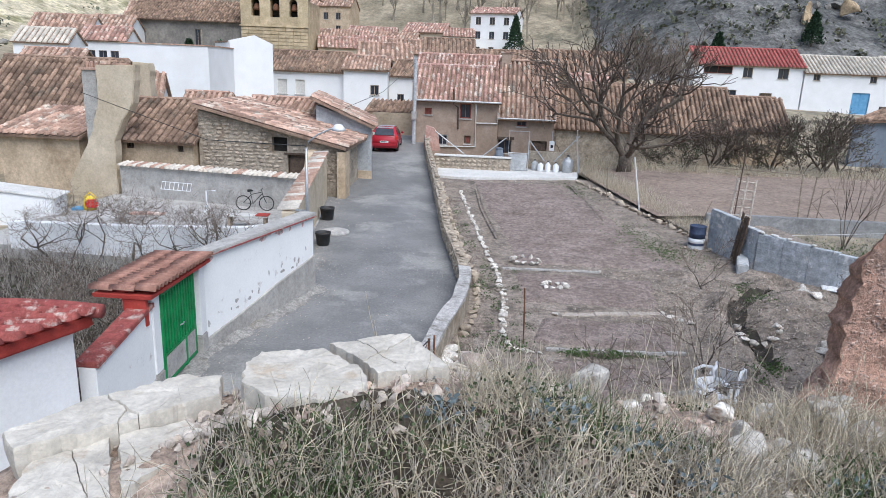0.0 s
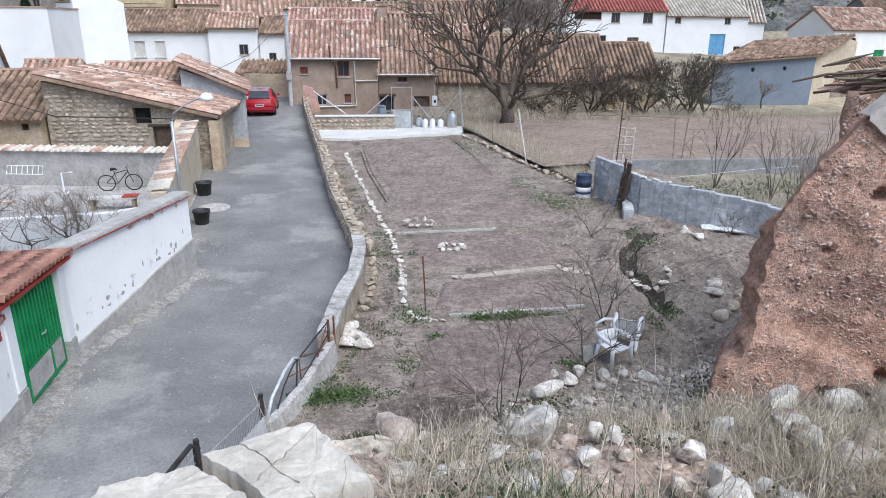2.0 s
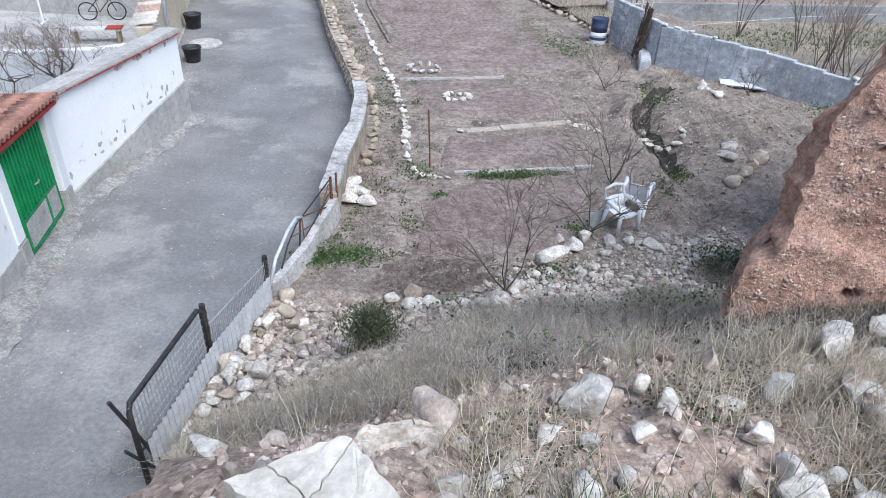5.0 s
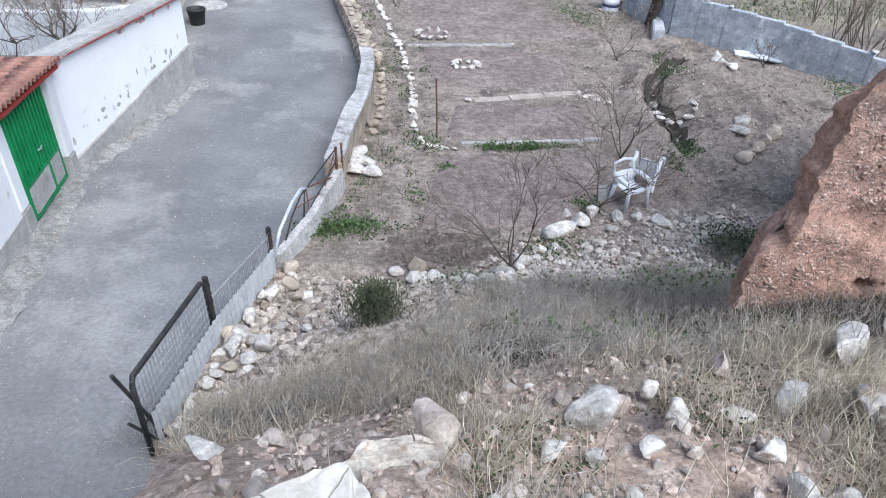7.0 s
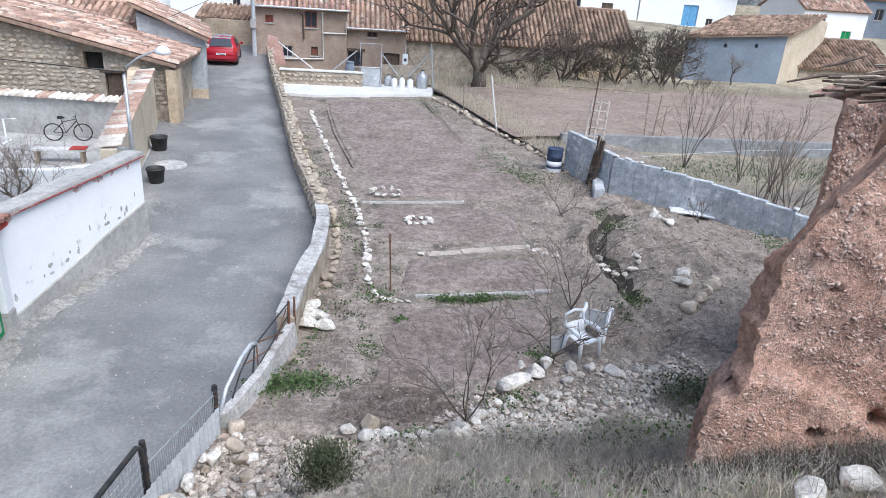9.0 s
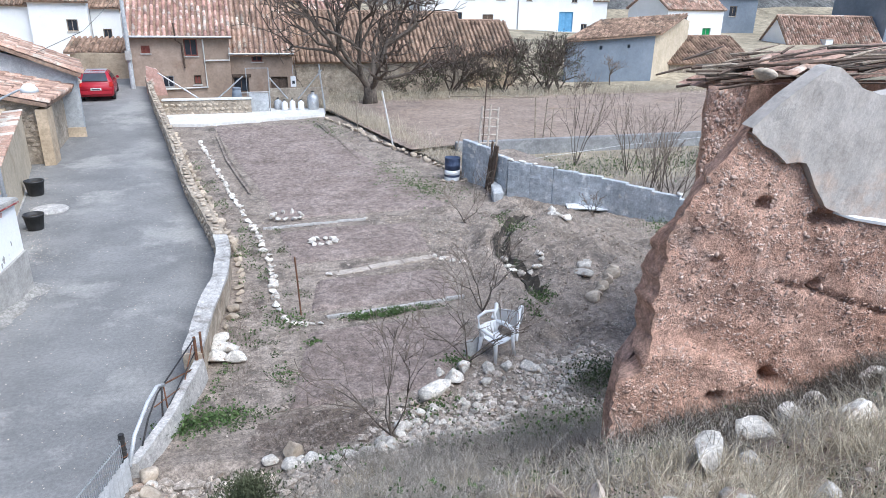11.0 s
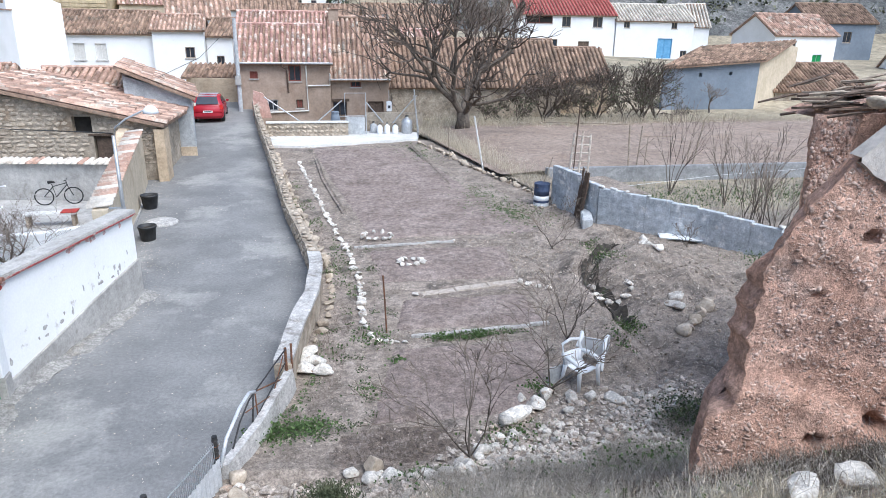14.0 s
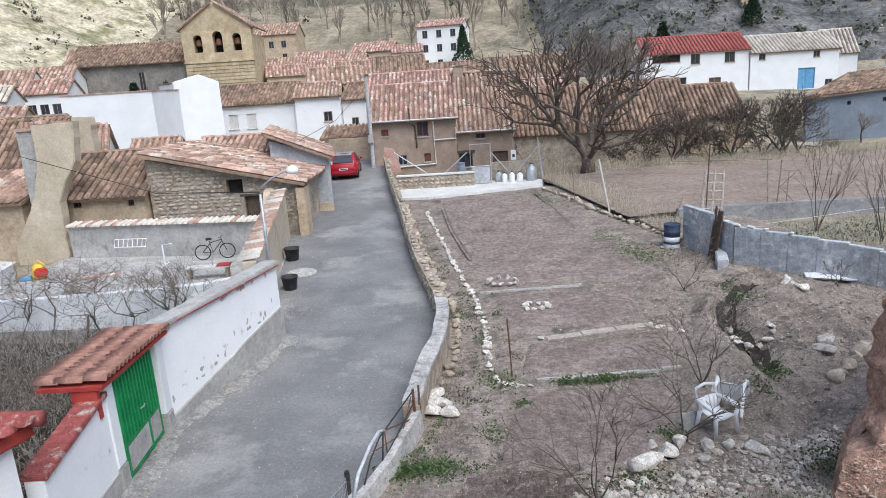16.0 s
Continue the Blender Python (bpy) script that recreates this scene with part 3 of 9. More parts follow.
# Index 1 paints shade under the crest tangle and the bank grass.
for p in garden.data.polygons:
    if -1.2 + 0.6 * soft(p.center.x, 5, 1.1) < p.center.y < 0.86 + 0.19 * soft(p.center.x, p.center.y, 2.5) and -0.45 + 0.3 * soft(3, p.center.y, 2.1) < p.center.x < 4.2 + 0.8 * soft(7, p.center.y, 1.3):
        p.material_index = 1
    elif ((p.center.x - 0.95) / 0.95) ** 2 + ((p.center.y - 8.35) / 0.5) ** 2 < 1 + 0.9 * soft(p.center.x, p.center.y, 3) + 0.8 * soft(p.center.x, p.center.y, 11, 2):
        p.material_index = 3
    elif p.center.y < 2.6 + 0.4 * soft(p.center.x, p.center.y, 2):
        p.material_index = 2
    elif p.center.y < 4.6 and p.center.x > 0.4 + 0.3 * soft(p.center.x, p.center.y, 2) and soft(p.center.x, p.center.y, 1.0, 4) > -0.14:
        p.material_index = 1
tagged(garden, "bare stony garden soil with a steep bank of dry scrub", "ground", kind="structure")

# field beyond the garden, held by a low concrete wall above a sunken plot
field = sheet("field_ground", FIELD, lambda y: [line(((23.5, 6.95), (38.5, 4.6)), y) + 0.15 + (46 - 5) * (i / 60) for i in range(61)], steps((25.2, 39, 0.3)),
              lambda x, y: 0.46 + 0.02 * math.sin(y * 9 + 0.7 * soft(x, y, 0.3)) + 0.06 * soft(x, y, 0.25) + 0.015 * soft(x, y, 3, 1) - 0.12 * max(0.0, 1 - abs(x - 6.2) / 2.0) + 0.006 * (x - 10))
tagged(field, "brown harrowed field behind the garden", "field", kind="structure")
strip = sheet("grass_strip", SOIL, lambda y: [line(((22.0, 7.75), (38.5, 4.7)), y) + i * 0.35 for i in range(12)], steps((22.0, 39, 0.4)),
              lambda x, y: garden_level(x, y) + 0.03 + 0.05 * soft(x, y, 2) + 0.03 * min(4, max(0, x - 4)))
tagged(strip, "strip of dry earth between garden and field", "ground", kind="structure")
sunken = sheet("sunken_plot", SOIL, lambda y: [line(((12, 13.7), (17.06, 10.75), (19.1, 8.7), (25.2, 8.5)), y) + i * 1.0 for i in range(30)], steps((11, 25.4, 0.4)), lambda x, y: -0.12 + 0.05 * soft(x, y, 1.5))
tagged(sunken, "sunken weedy plot behind a block wall", "ground", kind="structure")
g = Geo().box((8.6, 24.9, -0.3), (46, 25.2, 0.62))
tagged(part("field_wall", g, FIELDWALL, None, bevel=0.02), "low grey concrete wall holding up the field", "wall", kind="structure")

# ---- building blocks for houses ----
def wall_panel(w, h, openings, thick=0.3, top=None):
    """A wall along x from 0 to w and z from 0 to h with openings (x0, z0, x1, z1) right through it; top(x) may bend its upper edge."""
    xs = sorted({0.0, w, *[v for o in openings for v in (o[0], o[2])], *([w * i / 6 for i in range(7)] if top else [])})
    zs = sorted({0.0, h, *[v for o in openings for v in (o[1], o[3])]})
    g = Geo()
    level = lambda x, z: z if z < h or not top else top(x)
    for x0, x1 in zip(xs, xs[1:]):
        for z0, z1 in zip(zs, zs[1:]):
            if any(o[0] <= x0 and x1 <= o[2] and o[1] <= z0 and z1 <= o[3] for o in openings):
                continue
            p = [(x0, 0, level(x0, z0)), (x1, 0, level(x1, z0)), (x1, 0, level(x1, z1)), (x0, 0, level(x0, z1))]
            g.add(p + [(x, thick, z) for x, _, z in p], ((0, 1, 2, 3), (7, 6, 5, 4), (0, 4, 5, 1), (1, 5, 6, 2), (2, 6, 7, 3), (3, 7, 4, 0)))
    bm = bmesh.new()
    me = bpy.data.meshes.new("wall")
    me.from_pydata(g.v, [], g.f)
    bm.from_mesh(me)
    bmesh.ops.remove_doubles(bm, verts=bm.verts, dist=0.0005)
    seen = {}
    for f in bm.faces:
        seen.setdefault(tuple(sorted(v.index for v in f.verts)), []).append(f)
    bmesh.ops.delete(bm, geom=[f for fs in seen.values() if len(fs) > 1 for f in fs], context="FACES_ONLY")
    bm.to_mesh(me)
    bm.free()
    return me


def window(parent, x0, z0, x1, z1, kind="window", frame_mat=None, pane_mat=None, sill=True, bars=1, out=0.0):
    """A window or door in an opening: frame, pane and sill, set back in the wall."""
    frame_mat, pane_mat = frame_mat or WOOD, pane_mat or PANE
    e = 0.06
    g = Geo().box((x0, 0.08 + out, z0), (x0 + e, 0.16 + out, z1)).box((x1 - e, 0.08 + out, z0), (x1, 0.16 + out, z1))
    g.box((x0 + e, 0.08 + out, z1 - e), (x1 - e, 0.16 + out, z1)).box((x0 + e, 0.08 + out, z0), (x1 - e, 0.16 + out, z0 + e))
    for i in range(bars):
        x = x0 + (x1 - x0) * (i + 1) / (bars + 1)
        g.box((x - 0.022, 0.09 + out, z0 + e), (x + 0.022, 0.15 + out, z1 - e))
    win = part(kind, g, frame_mat, parent)
    part("pane" if kind == "window" else "leaf", Geo().box((x0 + e, 0.12 + out, z0 + e), (x1 - e, 0.135 + out, z1 - e)), pane_mat, win)
    if sill:
        part("sill", Geo().box((x0 - 0.06, -0.06, z0 - 0.07), (x1 + 0.06, 0.1, z0 - 0.002)), PLINTH, win)
    return win


def tile_mesh(o, u, w, v, length, tile=0.23, row=0.4, rnd=None, lift=0.0):
    """Curved clay tiles over a slope: o is the eave's left end, u the way along the eave, v the way up the slope."""
    rnd = rnd or random.Random(7)
    o, u, v = Vector(o), Vector(u).normalized(), Vector(v).normalized()
    n = u.cross(v).normalized()
    if n.z < 0:
        n = -n
    pts, faces = [], []
    cols, rows = max(1, round(w / tile)), max(1, round(length / row))
    for c in range(cols):
        for r in range(rows):
            a = o + u * ((c + 0.5) * w / cols + rnd.uniform(-0.012, 0.012)) + v * (r * length / rows - 0.06 + rnd.uniform(-0.02, 0.02)) + n * (0.03 + lift + rnd.uniform(0, 0.012))
            skew = u * rnd.uniform(-0.012, 0.012)
            k = len(pts)
            for along_v, rad, up in ((0, 0.088, 0.022), (length / rows + 0.05, 0.07, 0.0)):
                for ang in (0, 45, 90, 135, 180):
                    t = radians(ang)
                    pts.append(tuple(a + v * along_v + skew * along_v + u * rad * math.cos(t) * tile / 0.25 + n * (rad * math.sin(t) * tile / 0.2 + up)))
            faces += [(k + i, k + 5 + i, k + 6 + i, k + 1 + i) for i in range(4)]
            faces.append((k, k + 1, k + 2, k + 3, k + 4))
    return pts, faces


def roof_slope(parent, o, u, w, v, length, material, thick=0.12, seed=1, tile=0.3, row=0.45, name="roof"):
    """A slab with curved tiles laid on it."""
    o_, u_, v_ = Vector(o), Vector(u).normalized(), Vector(v).normalized()
    n = u_.cross(v_).normalized()
    n = -n if n.z < 0 else n
    c = [o_, o_ + u_ * w, o_ + u_ * w + v_ * length, o_ + v_ * length]
    slab = Geo().add([*c, *[p - n * thick for p in c]], ((0, 1, 2, 3), (7, 6, 5, 4), (0, 4, 5, 1), (1, 5, 6, 2), (2, 6, 7, 3), (3, 7, 4, 0)))
    deck = part(name, slab, TILE_OLD, parent)
    g = Geo()
    g.v, g.f = tile_mesh(o, u, w, v, length, tile, row, random.Random(seed))
    part("roof_tiles", g, material, deck, kind="stuff", smooth=True)
    return deck


def gable_house(name, label, at, w, depth, eave, rise, wall_mat, roof_mat, openings=(), turn=0.0, ridge=None, over=0.3, seed=1, windows=True, frames=None, group="", tile=0.3, row=0.45, left_open=()):
    """A house with its facade on local y = 0, ridge along x, eaves front and back."""
    root = thing(name, label, "house", at, turn, group)
    ridge = depth / 2 if ridge is None else ridge
    front = part("front_wall", wall_panel(w, eave, [o[:4] for o in openings]), wall_mat, root)
    front.data.materials.append(wall_mat)
    side = [(0.3, 0), (depth, 0), (depth, eave), (ridge, eave + rise - 0.1), (0.3, eave + 0.02)]
    if ridge >= depth:
        side = [(0.3, 0), (depth, 0), (depth, eave + rise - 0.1), (0.3, eave + 0.02)]
    for x in (0.0, w - 0.3):
        part("side_wall", Geo().prism(side, 0.3, lambda a, b, c, x=x: (x + c, a, b)), wall_mat, root)
    back_h = eave if ridge < depth else eave + rise - 0.12
    part("back_wall", Geo().box((0.3, depth - 0.3, 0), (w - 0.3, depth, back_h)), wall_mat, root)
    slope = math.hypot(ridge, rise) * (1 + over / ridge)
    up = Vector((0, ridge, rise)).normalized()
    start = Vector((-over * 0.6, 0, eave + 0.08)) - up * over
    roof_slope(root, start, (1, 0, 0), w + 1.2 * over, up, slope, roof_mat, seed=seed, tile=tile, row=row)
    if ridge < depth:
        up2 = Vector((0, ridge - depth, rise)).normalized()
        s2 = Vector((w + over * 0.6, depth, eave + 0.08)) - up2 * over
        roof_slope(root, s2, (-1, 0, 0), w + 1.2 * over, up2, math.hypot(depth - ridge, rise) * (1 + over / (depth - ridge)), roof_mat, seed=seed + 1, tile=tile, row=row)
        ridge_row = Geo().tube([(-over * 0.6 + i * 0.5, ridge, eave + rise + 0.16 + 0.015 * (i % 2)) for i in range(int((w + over) / 0.5) + 1)], 0.1, 6)
        part("ridge_tiles", ridge_row, roof_mat, root)
    for i, o in enumerate(openings):
        x0, z0, x1, z1, *kind = o
        what = kind[0] if kind else "window"
        window(root, x0, z0, x1, z1, "door" if what.startswith("door") else "window", *(kind[1:3] if len(kind) > 2 else ()), sill=what == "window")
    return root


def chimney(parent, x, y, z, h, mat, s=0.45):
    body = part("chimney", Geo().box((x - s / 2, y - s / 2, z), (x + s / 2, y + s / 2, z + h)), mat, parent, bevel=0.02)
    part("chimney_cap", Geo().box((x - s / 2 - 0.06, y - s / 2 - 0.06, z + h + 0.002), (x + s / 2 + 0.06, y + s / 2 + 0.06, z + h + 0.1)), TILE, body)
    return body


# ---- the brown house and the barn at the garden's end ----
brown = gable_house("village_house", "brown plastered two-storey house with clay tile roof", (-4.75, 41, 0.2), 5.15, 5.2, 3.65, 1.9, BROWNWALL, TILE_RED,
                    ((0.55, 2.7, 1.0, 3.1, "window", SHUTTER, SHUTTER), (2.75, 2.55, 3.45, 3.45, "window", SHUTTER, PANE), (1.45, 0.85, 2.05, 1.5, "window", METAL, PANE),
                     (3.1, 1.0, 3.5, 1.5, "window", DARKWOOD, SHUTTER)), seed=3)
part("gutter", Geo().tube([(-0.2, -0.38, 3.58), (5.3, -0.38, 3.58)], 0.06, 8), METAL, brown)
part("downpipe", Geo().tube([(2.35, -0.36, 4.3), (2.4, -0.36, 3.4), (2.65, -0.1, 3.2), (2.7, -0.06, 1.9)], 0.05, 8), DARKWOOD, brown, "dark rusted downpipe")
part("pipe", Geo().tube([(3.75, -0.08, 3.5), (3.8, -0.08, 0.85), (1.2, -0.08, 0.75)], 0.05, 8), CONCRETE, brown, "pale plastic drainpipe")
part("pipe", Geo().tube([(3.82, -0.08, 2.3), (5.1, -0.08, 2.32), (5.12, -0.3, 3.0)], 0.045, 8), CONCRETE, brown, "pale plastic drainpipe")
brown2 = gable_house("village_house", "brown plastered house with a steep clay tile roof", (0.42, 41.2, 0.2), 3.45, 5.4, 2.72, 3.3, BROWNWALL, TILE,
                     ((1.15, 2.2, 1.75, 2.62, "window", SHUTTER, PANE), (0.05, 0.5, 0.9, 1.35, "window", DARKWOOD, PANE), (2.15, 0.05, 3.1, 1.35, "door", DARKWOOD, DARKWOOD)), seed=5)
part("lintel", Geo().box((-0.1, -0.06, 1.36), (1.05, 0.1, 1.52)), DARKWOOD, brown2)
part("gutter", Geo().tube([(-0.1, -0.36, 2.66), (3.5, -0.36, 2.66)], 0.05, 8), METAL, brown2)
chimney(brown2, 0.3, 2.7, 5.0, 1.6, BROWNWALL, 0.6)
chimney(brown2, 3.55, 3.4, 4.5, 1.9, PLINTH, 0.4)
back = gable_house("village_house", "house behind with a faded red tile roof", (-5.6, 47.5, 0.6), 6.4, 6.0, 4.5, 1.5, BROWNWALL, TILE_RED, seed=8)
hut = gable_house("roof_hut", "small red brick hut on a roof", (5.3, 46.2, 0.6), 2.4, 2.4, 4.6, 0.35, REDBEAM, TILE_RED, ((0.7, 3.2, 1.7, 4.3, "window", SHUTTER, SHUTTER),), seed=9)
barn = gable_house("barn", "long stone barn with an old tile roof", (3.95, 42.2, 0.2), 11.2, 6.2, 2.2, 2.6, RUBBLE, TILE_OLD, seed=11)
barn_end = gable_house("barn", "crumbling earth barn with a broken roof", (15.3, 43.5, 0.1), 3.6, 4.6, 2.6, 1.8, OCHRE, TILE_OLD, seed=12)

# ---- white houses on the far slope ----
red_house = gable_house("village_house", "long white house with a bright red roof", (21.3, 75, 2.2), 11.2, 6.5, 5.2, 1.7, WHITE, TILE_BRIGHT,
                        ((0.9, 4.25, 3.9, 5.05, "window", SHUTTER, DARK), (5.0, 3.9, 6.0, 5.0), (8.6, 3.9, 9.7, 5.0), (3.2, 1.3, 4.6, 2.6), (7.0, 0.2, 8.3, 2.4, "door", WOOD, DARKWOOD)), seed=14, tile=0.4, row=0.6, turn=-1.5)
pale_house = gable_house("village_house", "white house with a pale tile roof and a blue door", (32.6, 74.6, 1.9), 9.3, 6.5, 5.0, 1.7, WHITE, TILE_PALE,
                         ((0.9, 4.2, 1.6, 4.9), (6.6, 4.15, 7.3, 4.85), (5.1, 0.9, 6.9, 3.1, "door", BLUEDOOR, BLUEDOOR), (8.0, 1.0, 8.8, 1.8)), seed=15, tile=0.4, row=0.6, turn=-1.5)
annex = gable_house("village_house", "small white annex house with pale roof", (42.0, 77, 2.0), 3.2, 5.0, 4.4, 2.4, WHITE, TILE_PALE, seed=16, tile=0.4, row=0.6, turn=-8)

# ---- grey barn and houses above the field ----
grey = thing("shed", "blue-grey rendered shed with a sagging tile roof", "shed", (23.4, 44.6, 0.2), 0)
part("front_wall", wall_panel(7.2, 3.0, [(2.6, 2.6, 2.85, 2.85), (4.9, 2.7, 5.15, 2.95)], 0.3, lambda x: 3.12 + 0.07 * x), BLUEGREY, grey)
part("side_wall", Geo().prism([(0, 0), (7.0, 0), (7.0, 4.5), (4.6, 4.85), (0, 3.6)], 0.3, lambda a, b, c: (7.2 + a - 0.6 * c, 0.8 * a + 0.02 + 0.6 * c, b)), YELLOW, grey, "pale cream gable wall")
part("back_wall", Geo().box((4.9, 3.95, 0), (11.9, 4.25, 4.3)), BLUEGREY, grey)
part("side_wall", Geo().prism([(0.35, 0), (4.8, 0), (4.8, 4.1), (0.35, 3.05)], 0.3, lambda a, b, c: (a + 0.6 * c, 0.8 * a + 0.05 - 0.6 * c + 0.25, b)), BLUEGREY, grey)
roof_slope(grey, (-0.45, -0.35, 3.2), (7.8, 0, 0.55), 7.95, (4.9, 3.92, 1.25), 6.6, TILE_OLD, seed=21)
dark_house = gable_house("village_house", "low house with a dark lichened tile roof", (32.3, 47.5, 0.1), 9.6, 6.5, 1.5, 1.75, RUBBLE, TILE_OLD, ((1.2, 0.9, 1.9, 1.6, "window", DARKWOOD, DARK),), seed=22, turn=-2)
white_a = gable_house("village_house", "white gabled house on the slope", (46.5, 66, 1.2), 9.0, 6.0, 4.4, 2.0, WHITE, TILE, ((2.2, 2.4, 3.1, 3.6), (5.8, 0.2, 7.2, 2.4, "door", METAL, GREEN)), seed=23, turn=12)
white_b = gable_house("village_house", "white house with grey upper wall", (55.0, 72, 2.0), 8.0, 7.0, 5.0, 2.0, BLUEGREY, TILE_OLD, ((1.2, 2.8, 2.2, 4.0), (4.2, 2.8, 5.2, 4.0)), seed=24, turn=-4)
orange = gable_house("village_house", "house with a broad orange tile roof", (56.5, 57.5, -1.6), 11.5, 7.5, 2.4, 4.2, WHITE, TILE, ((1.5, 1.0, 2.3, 2.0),), seed=25, turn=-6)
chimney(orange, 4.4, 1.2, 2.6, 1.9, WHITE, 0.9)
tall_grey = thing("village_house", "tall grey rendered house wall", "house", (68.5, 58, 0.5), -4)
part("front_wall", wall_panel(9, 9.5, [(3, 3.2, 4, 4.6), (6, 6.2, 7, 7.4)], 0.4), BLUEGREY, tall_grey)
part("side_wall", Geo().box((0, 0.4, 0), (0.4, 8, 9.5)), BLUEGREY, tall_grey)
window(tall_grey, 3, 3.2, 4, 4.6)
window(tall_grey, 6, 6.2, 7, 7.4)

# ---- stone house, ochre house and ruin on the left ----
stone_house = thing("stone_house", "old rubble stone house with a sagging tile roof", "house", (-12.0, 26, 0.0), 0)
part("front_wall", wall_panel(5.9, 3.5, [(3.1, 2.05, 3.75, 2.65), (3.75, 1.0, 4.65, 1.95)], 0.4, lambda x: 3.62 - 0.22 * x), RUBBLE, stone_house)
part("side_wall", Geo().box((5.5, 0.4, 0), (5.9, 5.2, 2.3)), RUBBLE, stone_house)
part("side_wall", Geo().box((0, 0.4, 0), (0.4, 5.2, 3.5)), RUBBLE, stone_house)
part("back_wall", Geo().box((0.4, 4.8, 0), (5.5, 5.2, 2.6)), RUBBLE, stone_house)
part("pane", Geo().box((3.1, 0.3, 2.05), (3.75, 0.34, 2.65)), DARK, stone_house)
part("shutter", Geo().box((3.8, 0.14, 1.02), (4.6, 0.2, 1.93)), DARKWOOD, stone_house, "dark wooden shutter")
part("lintel", Geo().box((3.6, -0.03, 1.96), (4.8, 0.2, 2.04)), DARKWOOD, stone_house)
part("wall_corner", Geo().box((5.9, -0.3, 0), (6.25, 0.5, 2.2)), OCHRE, stone_house)
roof_slope(stone_house, (6.3, -0.35, 2.38), (0, 1, 0), 5.9, (-6.4, 0, 1.5), 6.6, TILE, seed=31)
side_roof = gable_house("stone_house", "low stone house with a mossy tile roof behind", (-12.6, 32, 0.2), 3.9, 5.0, 2.5, 1.0, RUBBLE, TILE, seed=33, turn=0)
ochre = gable_house("stone_house", "ochre rendered house with a dark tile roof", (-16.0, 25.6, 0.0), 3.9, 5.6, 2.35, 1.35, OCHRE, TILE_OLD, ((1.05, 1.95, 1.4, 2.25, "hole", DARKWOOD, DARK), (3.25, 1.9, 3.5, 2.15, "hole", DARKWOOD, DARK)), seed=35, ridge=2.8)
far_left = gable_house("stone_house", "ochre house with a large old tile roof", (-24.5, 28.5, -0.2), 6.3, 7, 2.6, 2.9, OCHRE, TILE_OLD, seed=37, ridge=3.6)
low_left = gable_house("stone_house", "low lean-to with a tile roof", (-20.0, 25.0, -0.2), 3.4, 3.4, 2.6, 0.8, OCHRE, TILE, seed=38, ridge=3.4)
ruin_house = thing("ruined_wall", "tall yellow plastered house wall with a broken top", "wall", (-16.9, 24.6, -0.1), 0)


def ragged(outline, amount, seed):
    """An outline broken into short uneven steps."""
    out = []
    for (ax, az), (bx, bz) in zip(outline, outline[1:] + outline[:1]):
        n = max(1, int(math.hypot(bx - ax, bz - az) / 0.28))
        for i in range(n):
            x, z = ax + (bx - ax) * i / n, az + (bz - az) * i / n
            k = amount if z > 0.3 else 0
            out.append((x + k * noise.noise(Vector((x * 3.1, z * 3.1, seed))), z + k * noise.noise(Vector((x * 3.1, z * 3.1, seed + 5)))))
    return out


part("wall", Geo().prism(ragged([(0.0, 0), (2.0, 0), (2.03, 0.7), (2.06, 2.4), (2.5, 3.3), (2.95, 3.95), (3.1, 5.4), (1.55, 5.35), (1.5, 3.8), (1.15, 2.8), (0.5, 1.6), (0.0, 0.7)], 0.07, 2), 0.5), YELLOW, ruin_house, bevel=0.03)
part("pillar", Geo().prism(ragged([(0.75, 0), (1.5, 0), (1.48, 5.45), (0.72, 5.5)], 0.08, 4), 0.55, lambda u, v, w: (u, 4.2 + w, v)), YELLOW, ruin_house, bevel=0.03)
part("broken_top", Geo().box((1.7, 0.05, 5.36), (1.95, 0.4, 5.52)).box((2.3, 0.1, 5.36), (2.75, 0.4, 5.46)), TILE, ruin_house, bevel=0.03)
chimney(ruin_house, 1.1, 0.55, 2.4, 2.75, PLINTH, 0.62)
for k in range(3):
    part("chimney_pot", Geo().lathe(((0.07, 0), (0.075, 0.2), (0.05, 0.22)), 8, (0.92 + 0.18 * k, 0.5, 5.26)), TILE, ruin_house)

FACING = [rough_ball(500 + i, 0.9, 0.5, 1) for i in range(6)]
facing_me = []
for bm in FACING:
    me = bpy.data.meshes.new("stone")
    for f in bm.faces:
        f.smooth = False
    bm.to_mesh(me)
    bm.free()
    me.materials.append(WALLSTONE)
    facing_me.append(me)
rnd = random.Random(41)
row_z = 0.9
while row_z < 3.5:
    x = rnd.uniform(0, 0.2)
    h = rnd.uniform(0.11, 0.19)
    while x < 5.8:
        w = rnd.uniform(0.16, 0.42)
        cx, cz = x + w / 2, row_z + h / 2 + rnd.uniform(-0.02, 0.02)
        if cz < 3.55 - 0.22 * cx and not (2.95 < cx < 3.9 and 1.95 < cz < 2.75) and not (3.55 < cx < 4.85 and 0.9 < cz < 2.1):
            ob = part("stone", rnd.choice(facing_me), None, stone_house)
            ob.matrix_local = Matrix.LocRotScale((cx, -0.01, cz), Euler((0, rnd.uniform(-0.15, 0.15), 0)), (w * 1.12, 0.07, h * 1.18))
        x += w + 0.02
    row_z += h + 0.015

